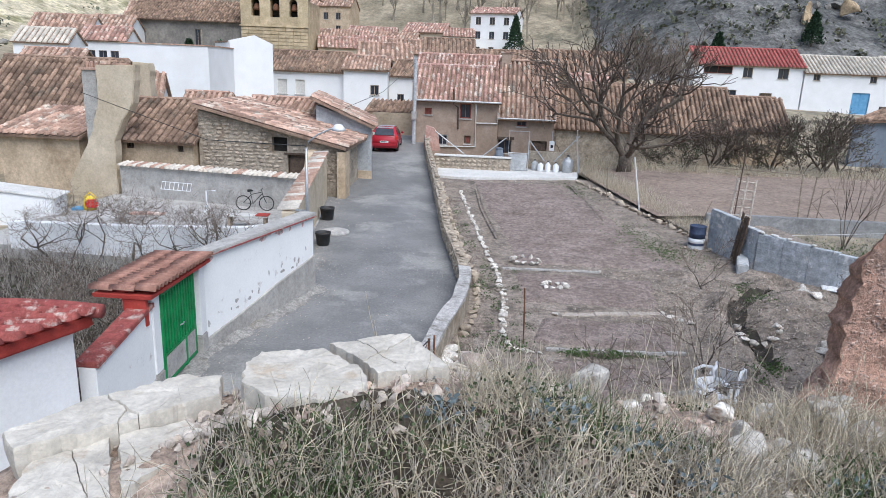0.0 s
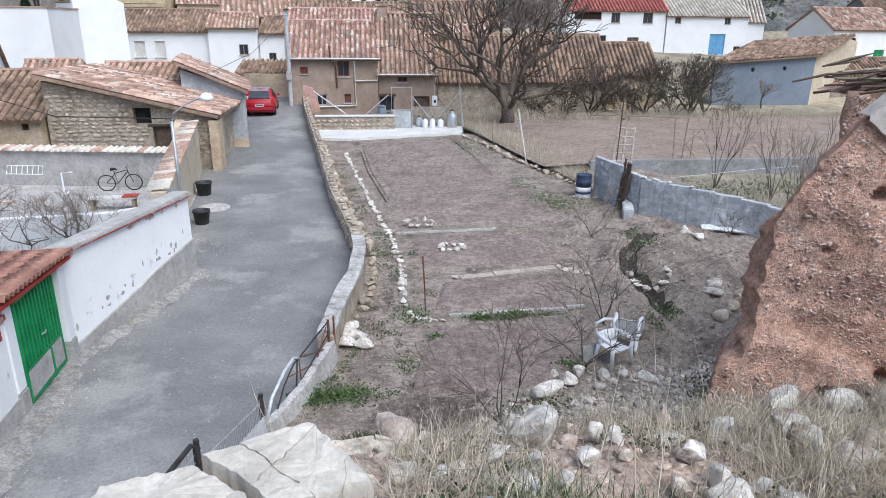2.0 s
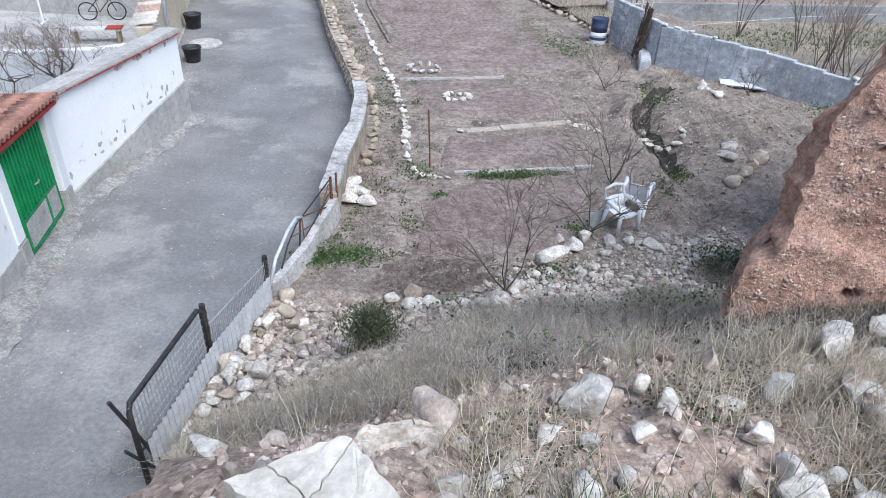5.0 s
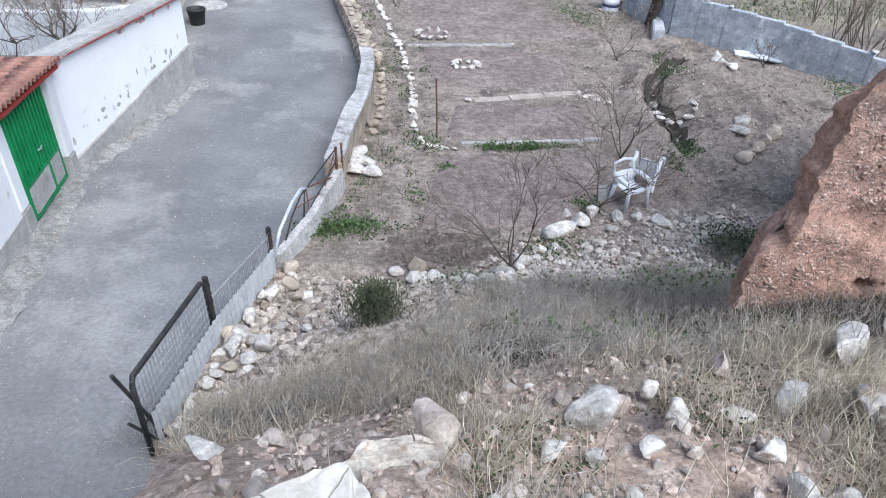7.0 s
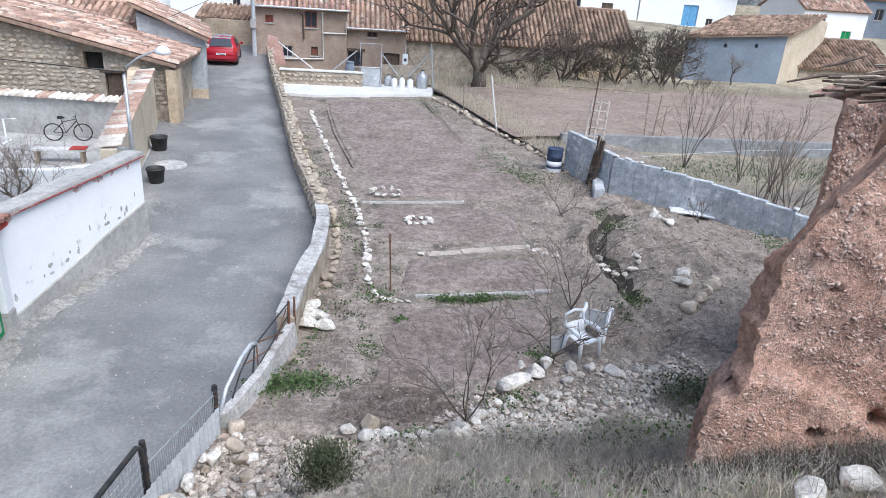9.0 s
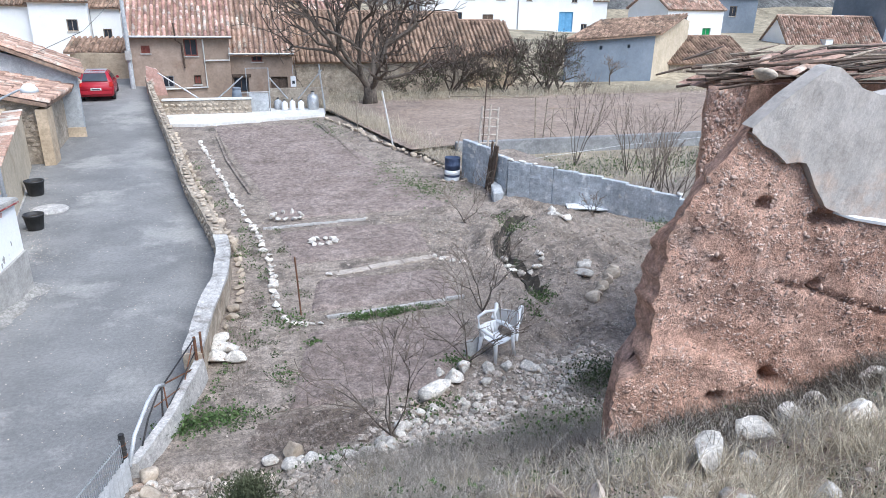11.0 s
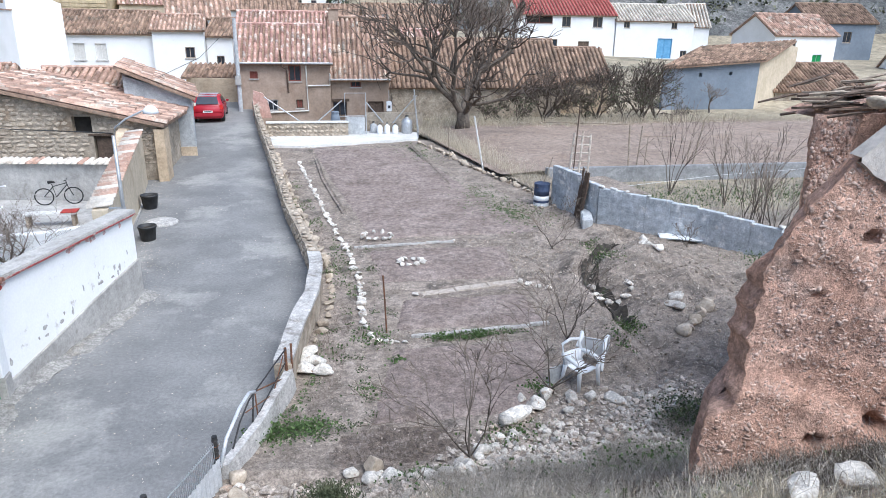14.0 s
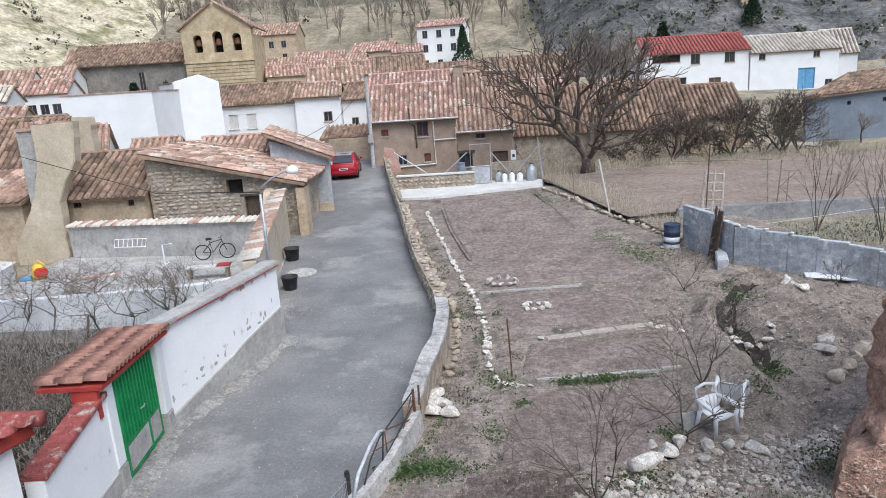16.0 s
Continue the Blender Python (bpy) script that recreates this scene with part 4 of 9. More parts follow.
# ---- white houses and church behind ----
white_big = thing("village_house", "large plain white house with a flat parapet", "house", (-24.4, 42.5, 0.6), 4)
part("front_wall", wall_panel(5.7, 5.9, [], 0.3), WHITE, white_big)
for x in (0.0, 5.4):
    part("side_wall", Geo().box((x, 0.3, 0), (x + 0.3, 5.2, 5.9)), WHITE, white_big)
    part("coping", Geo().box((x - 0.04, 0.362, 5.902), (x + 0.36, 5.24, 5.98)), TILE, white_big)
part("back_wall", Geo().box((0.3, 4.9, 0), (5.4, 5.2, 5.9)), WHITE, white_big)
part("roof", Geo().box((0.3, 0.3, 5.5), (5.4, 4.9, 5.6)), TILE_OLD, white_big)
part("coping", Geo().box((-0.05, -0.06, 5.902), (5.8, 0.36, 5.98)), TILE, white_big)
gable_house("village_house", "small white house with a tile roof", (-20.3, 33.5, 0), 2.6, 3.2, 3.4, 1.3, WHITE, TILE, ((1.2, 2.0, 1.8, 2.7),), seed=40, turn=18)
gable_house("village_house", "low white shed with a tile roof", (-17.2, 35.5, 0), 2.4, 3.0, 3.0, 0.7, WHITE, TILE, seed=41, turn=10)
plain = thing("village_house", "tall white house with a plain blank wall", "house", (-19.3, 48, 0.8), 42)
part("front_wall", Geo().prism([(0, 0), (3.3, 0), (3.3, 6.2), (1.9, 6.75), (0, 6.3)], 0.3), WHITE, plain)
for x in (0.0, 3.0):
    part("side_wall", Geo().box((x, 0.3, 0), (x + 0.3, 3.0, 6.15)), WHITE, plain)
part("back_wall", Geo().box((0.3, 2.7, 0), (3.0, 3.0, 6.15)), WHITE, plain)
part("roof", Geo().box((-0.05, 0.3, 6.152), (3.35, 3.1, 6.28)), TILE_OLD, plain, bevel=0.03)
long_white = gable_house("village_house", "long white house with a brown tile roof", (-19.3, 55, 1.2), 6.8, 6.0, 3.95, 1.45, WHITE, TILE_OLD, ((1.2, 2.0, 2.0, 3.2, "window", CONCRETE, CONCRETE), (2.7, 2.0, 3.5, 3.2, "window", CONCRETE, CONCRETE)), seed=43)
gable_house("village_house", "white gabled house beside the lane", (-12.4, 54.5, 1.0), 3.6, 6.5, 4.4, 1.0, WHITE, TILE, ((2.2, 2.4, 2.9, 3.2),), seed=44, turn=6)
gable_house("village_house", "narrow white house beside the lane", (-9.0, 57, 1.2), 2.0, 6.5, 3.8, 1.2, WHITE, TILE_OLD, ((0.7, 1.4, 1.3, 2.3),), seed=45, turn=-4)
lane_house = thing("shed", "grey rendered shed with a tile roof by the lane", "shed", (-8.1, 30, 0.1), 0)
part("front_wall", wall_panel(2.6, 3.0, [], 0.3, lambda x: 3.7 - 0.32 * x), GREYWALL, lane_house)
part("side_wall", Geo().prism([(0.0, 0), (5, 0), (5, 2.9), (0.0, 2.85)], 0.3, lambda a, b, c: (2.6 - c - 0.22 * a, a + 0.3, b)), GREYWALL, lane_house)
part("side_wall", Geo().box((0, 0.3, 0), (0.3, 5.2, 3.6)), GREYWALL, lane_house)
part("plinth", Geo().box((0, -0.05, 0), (2.65, 0.0, 0.75)), OCHRE, lane_house)
roof_slope(lane_house, (2.85, -0.3, 2.82), (-0.2, 1, 0), 5.6, (-2.9, 0, 1.2), 3.3, TILE, seed=46)
bend = thing("shed", "ochre stone wall with a broken roof at the bend", "shed", (-8.4, 45, 0.6), 0)
part("front_wall", Geo().prism([(i * 0.3, 0.9 * math.sin(i * 0.19) + 0) for i in range(13)] + [(3.6 - i * 0.3, 0.9 * math.sin((12 - i) * 0.19) + 0.4) for i in range(13)], 2.1, lambda u, v, w: (u, -v, w)), OCHRE, bend)
roof_slope(bend, (-0.3, -0.6, 2.12), (1, 0, 0), 4.0, (0, 3.0, 0.6), 3.2, TILE_OLD, seed=47)
gable_house("village_house", "low house with an old tile roof", (-5.6, 54, 1.0), 5.5, 7, 3.0, 2.0, OCHRE, TILE_OLD, seed=48)

church = thing("church", "stone church with an arched bell gable", "church", (-34.4, 90, 3.6), 4)
tower_w = 9.0


def arched(parent, w, h, holes, thick, material):
    """A belfry wall cut by round-headed openings: piers between them, a breast below and a head above each."""
    cuts = sorted(holes)
    edges = [0.0] + [v for x, z0, ww, hh in cuts for v in (x, x + ww)] + [w]
    for a, b in zip(edges[0::2], edges[1::2]):
        part("belfry_pier", Geo().box((a, 0, 0), (b, thick, h)), material, parent)
    for x, z0, ww, hh in cuts:
        part("breast_wall", Geo().box((x, 0, 0), (x + ww, thick, z0)), material, parent)
        r = ww / 2
        arc = [(x + r + r * math.cos(math.pi * i / 8), z0 + hh - r + r * math.sin(math.pi * i / 8)) for i in range(9)]
        part("arch", Geo().prism([(x, h), *arc[::-1], (x + ww, h)], thick), material, parent)


arched(church, tower_w, 10.8, ((1.45, 8.1, 1.1, 2.2), (3.95, 8.0, 1.25, 2.65), (6.5, 8.1, 1.1, 2.2)), 1.4, CHURCH)
block_me = Geo().box((0, -0.05, 0), (0.94, 0.0, 0.42)).mesh("stone", CHURCH, bevel=0.03)
for r_ in range(14):
    for k_ in range(9):
        b_ = part("stone", block_me, None, church)
        b_.location = (0.03 + k_ * 1.0 + (0.0 if r_ % 2 else 0.02), random.uniform(-0.02, 0.0), 0.4 + r_ * 0.45)
part("gable", Geo().prism([(-0.3, 10.8), (tower_w + 0.3, 10.8), (tower_w / 2 + 0.4, 14.2), (tower_w / 2 - 0.4, 14.2)], 1.4), CHURCH, church)
part("side_wall", Geo().box((0, 1.4, 0), (1.0, 8.0, 10.2)), CHURCHDARK, church)
part("side_wall", Geo().box((tower_w - 1.0, 1.4, 0), (tower_w, 8.0, 10.2)), CHURCH, church)
part("cornice", Geo().box((-0.15, -0.16, 6.75), (tower_w + 0.15, -0.002, 6.95)), CHURCH, church)
for bx in (2.0, 4.57, 7.05):
    part("bell", Geo().lathe(((0.52, 0), (0.42, 0.25), (0.32, 0.7), (0.2, 0.85), (0.05, 0.9)), 14, (bx, 0.7, 8.9)), RUST, church, smooth=True)
part("belfry_back", Geo().box((1.0, 1.42, 6.5), (tower_w - 1.0, 1.6, 10.7)), DARK, church)
roof_slope(church, (-0.5, -0.3, 10.9), (0, 1, 0), 9, (4.8, 0, 3.3), 5.8, TILE, seed=51, tile=0.4, row=0.6)
roof_slope(church, (tower_w + 0.5, 8.7, 10.9), (0, -1, 0), 9, (-4.8, 0, 3.3), 5.8, TILE, seed=52, tile=0.4, row=0.6)
part("cross", Geo().box((tower_w / 2 - 0.12, 0.5, 14.2), (tower_w / 2 + 0.12, 0.8, 16.0)).box((tower_w / 2 - 0.5, 0.5, 15.2), (tower_w / 2 + 0.5, 0.8, 15.45)), CHURCH, church)
part("nave_wall", wall_panel(16, 7.2, [(9.0, 3.4, 10.0, 6.2)], 0.6), CHURCHDARK, church).matrix_local = pose(-16, 2, 0)
window(church, 0.2, 3.4, 1.0, 6.2, sill=False).matrix_local = pose(-7.2, 2, 0)
roof_slope(church, (-16.5, 1.4, 7.25), (1, 0, 0), 16.4, (0, 6, 3.0), 6.9, TILE_OLD, seed=53, tile=0.4, row=0.6)

# ---- village in the valley ----
rnd = random.Random(5)
for i, (x, y, w, d, h, r, mat, rm, turn) in enumerate((
        (-30, 104, 8, 7, 2.4, 1.6, YELLOW, TILE, 6), (-20, 106, 7, 7, 2.3, 1.5, YELLOW, TILE, -4), (-25, 112, 8, 7, 2.4, 1.6, WHITE, TILE_RED, 3), (-16, 114, 7, 7, 2.9, 1.5, YELLOW, TILE_RED, -8),
         (-21, 97, 6, 6, 2.6, 1.4, WHITE, TILE_RED, 9), (-17, 92, 5, 6, 2.8, 1.3, OCHRE, TILE, -12), (-25, 94, 6, 6, 2.5, 1.4, YELLOW, TILE_RED, 14), (-11, 92, 5, 6, 2.4, 1.3, WHITE, TILE, 6),
         (-12.5, 100, 6, 7, 2.6, 1.5, WHITE, TILE, -6), (-9, 112, 5, 7, 3.0, 1.3, WHITE, TILE_RED, 4), (-14, 84, 5, 7, 3.4, 1.6, WHITE, TILE, 8), (-56, 78, 7, 6, 2.6, 1.8, WHITE, TILE, 14), (-46, 72, 5, 5, 3.0, 1.4, WHITE, TILE_RED, 10), (-52, 84, 5, 6, 3.2, 1.5, WHITE, TILE, 12), (-47, 63, 5, 5, 2.6, 1.3, WHITE, TILE_PALE, 14), (-41, 55, 5, 5, 2.0, 1.2, OCHRE, TILE, 14), 
         (-8.5, 78, 6, 8, 3.8, 2, GREYWALL, TILE_OLD, 5), (-14, 68, 5.5, 6, 4, 1.6, WHITE, TILE, 10), (-3, 70, 7, 7, 3.2, 2, OCHRE, TILE_OLD, -6),
        (4, 62, 8, 7, 3.6, 2, OCHRE, TILE_OLD, 4),
        (-55, 98, 8, 7, 3.4, 2, WHITE, TILE, 12), (-36, 124, 9, 8, 4.4, 2, OCHRE, TILE, 0))):
    holes = [(w * k / 4 - 0.45, h - 1.9, w * k / 4 + 0.45, h - 0.7) for k in (1, 2, 3)]
    if h > 4.2:
        holes += [(w * k / 4 - 0.45, h - 4.1, w * k / 4 + 0.45, h - 2.9) for k in (1, 3)]
    gable_house("village_house", ("white" if mat is WHITE else "grey" if mat is GREYWALL else "ochre") + " village house with a tile roof", (x, y, open_land(x + w / 2, y) - 0.4), w, d, h + 0.4, r, mat, rm, holes, turn, seed=60 + i, tile=0.5, row=0.8, group="village houses")
block = gable_house("apartment_house", "three-storey white house beside a dark conifer", (-5.0, 118, 7.0), 7.6, 9, 8.2, 1.2, WHITE, TILE_RED, [(x, z, x + 0.9, z + 1.2) for z in (1.6, 4.1, 6.4) for x in (0.9, 3.3, 5.7)], seed=90, tile=0.5, row=0.8, turn=-10)
warehouse = gable_house("warehouse", "long grey metal warehouse", (3, 150, 15.5), 15, 9, 3.6, 1.6, BLUEGREY, GREYWALL, seed=91, tile=1.0, row=3.0, turn=-3)
tower_ruin = thing("ruined_wall", "distant ochre wall ruin", "wall", (-25, 190, 33), 10, geo=Geo().box((0, 0, -3), (4, 3, 7)), material=OCHRE)

for x, y, z, wide, tall, lab in ((46, 107, 13.5, 9.0, 9.5, "sheer ochre rock face on the dark hillside"), (66.5, 107, 16.0, 9.0, 8.0, "yellow ochre rock face on the dark hillside"), (53, 110, 17, 6.0, 6.0, "small ochre rock face on the dark hillside")):
    crag = new("rock_face", rock_meshes("rock_face", CRAGROCK, 1, int(x), 1.0, 0.85, 4)[0])
    crag.matrix_world = pose(x, y, z, 0, 0, 10) @ Matrix.Diagonal((wide, 5.0, tall, 1))
    tagged(crag, lab, "rock face", "rock faces")

# ---- the wall between lane and garden ----
def wall_run(line_pts, top, base, thick, y0, y1, step, wobble=0.0, seed=0):
    """A wall along a line in the plan: uneven top and faces, a closed solid."""
    g = Geo()
    ys = steps((y0, y1, step))
    for i, y in enumerate(ys):
        x, t, b = line(line_pts, y), line(top, y), line(base, y)
        a = soft(y, seed, 2.3, seed) * wobble
        e = soft(y, seed + 9, 2.9, seed) * wobble
        g.v += [(x - thick / 2 + a * 0.4, y, b - 0.3), (x - thick / 2 + e * 0.4, y, t + a), (x + thick / 2 + a * 0.4, y, t + e), (x + thick / 2, y, b - 0.3)]
    for i in range(len(ys) - 1):
        k = 4 * i
        g.f += [(k, k + 4, k + 5, k + 1), (k + 1, k + 5, k + 6, k + 2), (k + 2, k + 6, k + 7, k + 3)]
    g.f += [(0, 1, 2, 3), tuple(4 * (len(ys) - 1) + i for i in (3, 2, 1, 0))]
    return g


LANE_TOP = ((10.19, 0.59), (15.35, 0.6), (18.1, 0.62), (21.3, 0.71), (28.4, 1.04), (36, 1.5), (41, 1.85))
lane_wall = thing("wall_lane", "rubble stone garden wall with a rough concrete top", "wall", kind="structure")
part("wall_core", wall_run(WALL_LINE, [(y, z - 0.06) for y, z in LANE_TOP], ROAD_LEVEL, 0.28, 10.19, 40.5, 0.25, 0.05, 3), RUBBLE, lane_wall)
part("wall_cap", wall_run([(y, x) for y, x in WALL_LINE], [(y, z + 0.03) for y, z in LANE_TOP], [(y, z + 0.25) for y, z in LANE_TOP], 0.31, 10.25, 15.8, 0.2, 0.05, 4), CURB, lane_wall, "rough concrete cap")

rnd = random.Random(52)
top_stones = rock_meshes("stone", WALLSTONE, 6, 600, 0.6, 0.5, 1)
for y in steps((15.7, 40, 0.25)):
    ob = part("stone", rnd.choice(top_stones), None, lane_wall)
    s_ = rnd.uniform(0.17, 0.29)
    ob.matrix_local = Matrix.LocRotScale((line(WALL_LINE, y) + rnd.uniform(-0.05, 0.05), y, line(LANE_TOP, y) - 0.03 + rnd.uniform(-0.03, 0.03)), Euler((0, 0, rnd.uniform(0, 6.28))), (s_, s_, s_ * 0.7))
for y in steps((16.0, 34, 0.24)):
    for k in range(3):
        ob = part("stone", rnd.choice(top_stones), None, lane_wall)
        s_ = rnd.uniform(0.18, 0.3)
        lo = road_level(y) + 0.1 + k * (line(LANE_TOP, y) - road_level(y) - 0.12) / 3 + 0.02
        ob.matrix_local = Matrix.LocRotScale((line(WALL_LINE, y) - 0.13, y + rnd.uniform(-0.05, 0.05), lo + rnd.uniform(-0.03, 0.03)), Euler((0, rnd.uniform(-0.2, 0.2), rnd.uniform(-0.3, 0.3))), (0.12, s_ * 1.2, s_ * 1.0))

# ---- the white wall, gate and house on the other side of the lane ----
ux, uy = -4.14 + 5.24, 14.95 - 10.75
run = math.hypot(ux, uy)
head = math.degrees(math.atan2(uy, ux))
white_wall = thing("wall_white", "flaking whitewashed wall above a grey rendered plinth", "wall", (-5.24, 10.75, 0), head, kind="structure")
part("wall", Geo().box((0, 0, 0.002), (run, 0.28, 1.9)), WHITE_FLAKED, white_wall, bevel=0.015)
g = Geo().prism([(0, -0.2), (run, -0.2), (run, 0.92), (run * 0.6, 0.66), (run * 0.3, 0.42), (0, 0.22)], 0.05, lambda u, v, w: (u, -0.055 + w, v))
part("plinth", g, PLINTH, white_wall, bevel=0.01)
part("coping", Geo().prism([(0.0, 1.903), (run + 0.05, 1.903), (run + 0.05, 2.02), (0.0, 1.99)], 0.42, lambda u, v, w: (u, -0.07 + w, v)), PLINTH, white_wall, "grey mortar coping", bevel=0.02)
part("coping_edge", Geo().prism([(0.02, 1.915), (run, 1.915), (run, 1.94), (0.02, 1.94)], 0.02, lambda u, v, w: (u, -0.092 + w, v)), REDPAINT, white_wall, "flaked red painted edge")

flake_rnd = random.Random(77)
for i in range(18):
    u = flake_rnd.uniform(0.15, run - 0.2)
    v = line(((0, 0.27), (run * 0.3, 0.47), (run * 0.6, 0.71), (run, 0.97)), u) + abs(flake_rnd.gauss(0.08, 0.14))
    w_, h_ = flake_rnd.uniform(0.02, 0.08), flake_rnd.uniform(0.03, 0.1)
    ring = [(u + w_ * math.cos(math.tau * k / 9) * flake_rnd.uniform(0.5, 1.1), v + h_ * math.sin(math.tau * k / 9) * flake_rnd.uniform(0.5, 1.1)) for k in range(9)]
    part("bare_patch", Geo().prism(ring, 0.004, lambda p, q, w: (p, -0.003 + w, q)), CURB, white_wall, "grey render bared by flaking whitewash")
for i in range(9):
    u = flake_rnd.uniform(0.05, run - 0.3)
    w_, h_ = flake_rnd.uniform(0.05, 0.2), flake_rnd.uniform(0.03, 0.08)
    ring = [(u + w_ * math.cos(math.tau * k / 9) * flake_rnd.uniform(0.6, 1.1), 1.9 - h_ + h_ * math.sin(math.tau * k / 9) * flake_rnd.uniform(0.5, 0.95)) for k in range(9)]
    part("paint_trace", Geo().prism(ring, 0.004, lambda p, q, w: (p, -0.003 + w, q)), FADEDRED, white_wall, "faded red paint below the coping")

# Gate green again, darkened: the shade behind the slats is in this colour.
GREEN_SHADE = surf("shaded_green_sheet", (0.004, 0.05, 0.02), (0.008, 0.075, 0.03), 3, 0.6, 0.1, 40, grit=0.08)
gate = thing("gate", "green painted sheet metal gate, closed", "gate", (-5.16, 9.12, 0.0), 93.5)
W, H = 1.42, 1.78
frame_g = Geo().box((0, -0.025, 0.10), (0.06, 0.025, H)).box((W - 0.06, -0.025, 0.10), (W, 0.025, H)).box((0.06, -0.025, H - 0.06), (W - 0.06, 0.025, H)).box((0.06, -0.025, 0.10), (W - 0.06, 0.025, 0.16)).box((0.06, -0.025, 0.62), (W - 0.06, 0.025, 0.67))
part("gate_frame", frame_g, GREEN, gate, bevel=0.004)
part("sheet", Geo().box((0.06, 0.02, 0.16), (W - 0.06, 0.03, H - 0.06)), GREEN_SHADE, gate, "inner sheet in darkened green for the shade behind the slats")
slat = Geo().prism([(-0.03, 0), (0.03, 0), (0.024, -0.03), (-0.024, -0.03)], 1.04, lambda u, v, w: (u, v, w)).mesh("slat", GREEN)
for i in range(11):
    part("slat", slat, None, gate).location = (0.13 + i * (W - 0.26) / 10, -0.002, 0.68)
part("kick_panel", Geo().box((0.06, -0.02, 0.17), (W - 0.06, -0.004, 0.6)), PLINTH, gate, "grey lower panel")
part("handle", Geo().tube([(0.62, -0.06, 0.98), (0.7, -0.08, 0.98), (0.78, -0.06, 0.98)], 0.014, 6), METAL, gate)
part("gate_leg", Geo().box((W * 0.63, -0.03, -0.05), (W * 0.63 + 0.06, 0.02, 0.62)), GREEN, gate)
for at, hgt, lab in (((-5.57, 10.58), 1.9, "white gate pillar with a bare grey foot"), ((-5.57, 8.84), 1.9, "white gate pillar")):
    p = thing("gate_pillar", lab, "pillar", (*at, 0), 3)
    part("shaft", Geo().box((0, 0, 0.42), (0.42, 0.26, hgt)), WHITE, p, bevel=0.01)
    part("foot", Geo().box((-0.01, -0.01, -0.15), (0.44, 0.27, 0.418)), PLINTH, p, bevel=0.02)

awning = thing("gate_canopy", "clay tile canopy over the gate on a red beam", "canopy", (-5.02, 8.62, 1.93), 0)
part("deck", Geo().box((-0.98, 0.0, -0.09), (-0.02, 2.28, -0.03)), REDBEAM, awning, "red painted deck")
part("beam", Geo().box((-0.5, 0.02, -0.55), (-0.12, 0.1, -0.092)), REDBEAM, awning, "red painted end board")
tile_one = Geo()
for k, (along_v, rad) in enumerate(((0.0, 0.105), (1.06, 0.085))):
    for ang in range(0, 181, 30):
        tile_one.v.append((-along_v, rad * math.cos(radians(ang)), rad * math.sin(radians(ang)) * 0.75 + 0.02 * (1 - k)))
        tile_one.v.append((-along_v, (rad - 0.014) * math.cos(radians(ang)), (rad - 0.014) * math.sin(radians(ang)) * 0.75 + 0.02 * (1 - k)))
for i in range(6):
    a = 2 * i
    tile_one.f += [(a, a + 2, a + 16, a + 14), (a + 1, a + 15, a + 17, a + 3), (a, a + 1, a + 3, a + 2), (a + 14, a + 16, a + 17, a + 15)]
tile_me = tile_one.mesh("tile", TILE_CANOPY, smooth=True)
for i in range(17):
    for k in range(3):
        t = part("tile", tile_me, None, awning)
        t.matrix_local = pose(0.06 - k * 0.36, 0.09 + i * 0.131 + random.uniform(-0.008, 0.008), 0.0 + 0.0 * k + (2 - k) * 0.012, 0, 4 + random.uniform(-1, 1), 180 * 0 + random.uniform(-1.5, 1.5)) @ Matrix.Diagonal((0.4, 0.6, 1.15, 1))

near_wall = thing("wall_low", "white low wall with a sloping flaked red coping", "wall", kind="structure")
wl = Geo().prism([(8.88, -0.2), (7.1, -0.2), (7.1, 1.36), (8.88, 1.62)][::-1], 0.26, lambda u, v, w: (-5.44 - 0.06 * (u - 8.88) + w, u, v))
part("wall", wl, WHITE_FLAKED, near_wall, bevel=0.012)
part("coping", Geo().prism([(8.9, 1.623), (7.1, 1.363), (7.1, 1.45), (8.9, 1.71)], 0.36, lambda u, v, w: (-5.49 - 0.06 * (u - 8.88) + w, u, v)), REDPAINT, near_wall, "flaked red coping", bevel=0.012)
part("plinth", Geo().prism([(8.86, -0.2), (7.25, -0.2), (7.25, 0.36), (8.86, 0.36)][::-1], 0.02, lambda u, v, w: (-5.178 - 0.06 * (u - 8.88) + w, u, v)), PLINTH, near_wall)

red_eave = thing("white_house", "white house corner with a red painted tiled eave", "house", (-4.95, 7.0, 0), -20.4)
part("wall", Geo().prism([(-0.16, -0.2), (-4.9, -2.85), (-4.9, -6.0), (-0.16, -6.0)], 2.24, lambda u, v, w: (u, v, w - 0.2)), WHITE, red_eave, bevel=0.02)
part("eave_board", Geo().prism([(0, 0), (-5.0, -2.85), (-5.0, -6.1), (0, -6.1)], 0.2, lambda u, v, w: (u, v, 2.043 + w)), REDBEAM, red_eave, bevel=0.03)
rg = Geo()
rg.v, rg.f = tile_mesh((0.1, -6.1, 2.24), (0, 1, 0), 6.05, (-1, -0.57, 0.03), 5.6, 0.24, 0.45, random.Random(3))
part("roof_tiles", rg, REDPAINT, red_eave, kind="stuff", smooth=True)
part("eave_end", Geo().tube([(0.14, 0.02, 2.28), (-0.5, -0.25, 2.3), (-1.6, -0.88, 2.34)], [0.1, 0.11, 0.1], 8), REDPAINT, red_eave, "rounded flaking end tile", smooth=True)
part("vent", Geo().box((-0.158, -1.62, 1.3), (-0.15, -1.42, 1.5)), PLINTH, red_eave, "small grey wall vent")

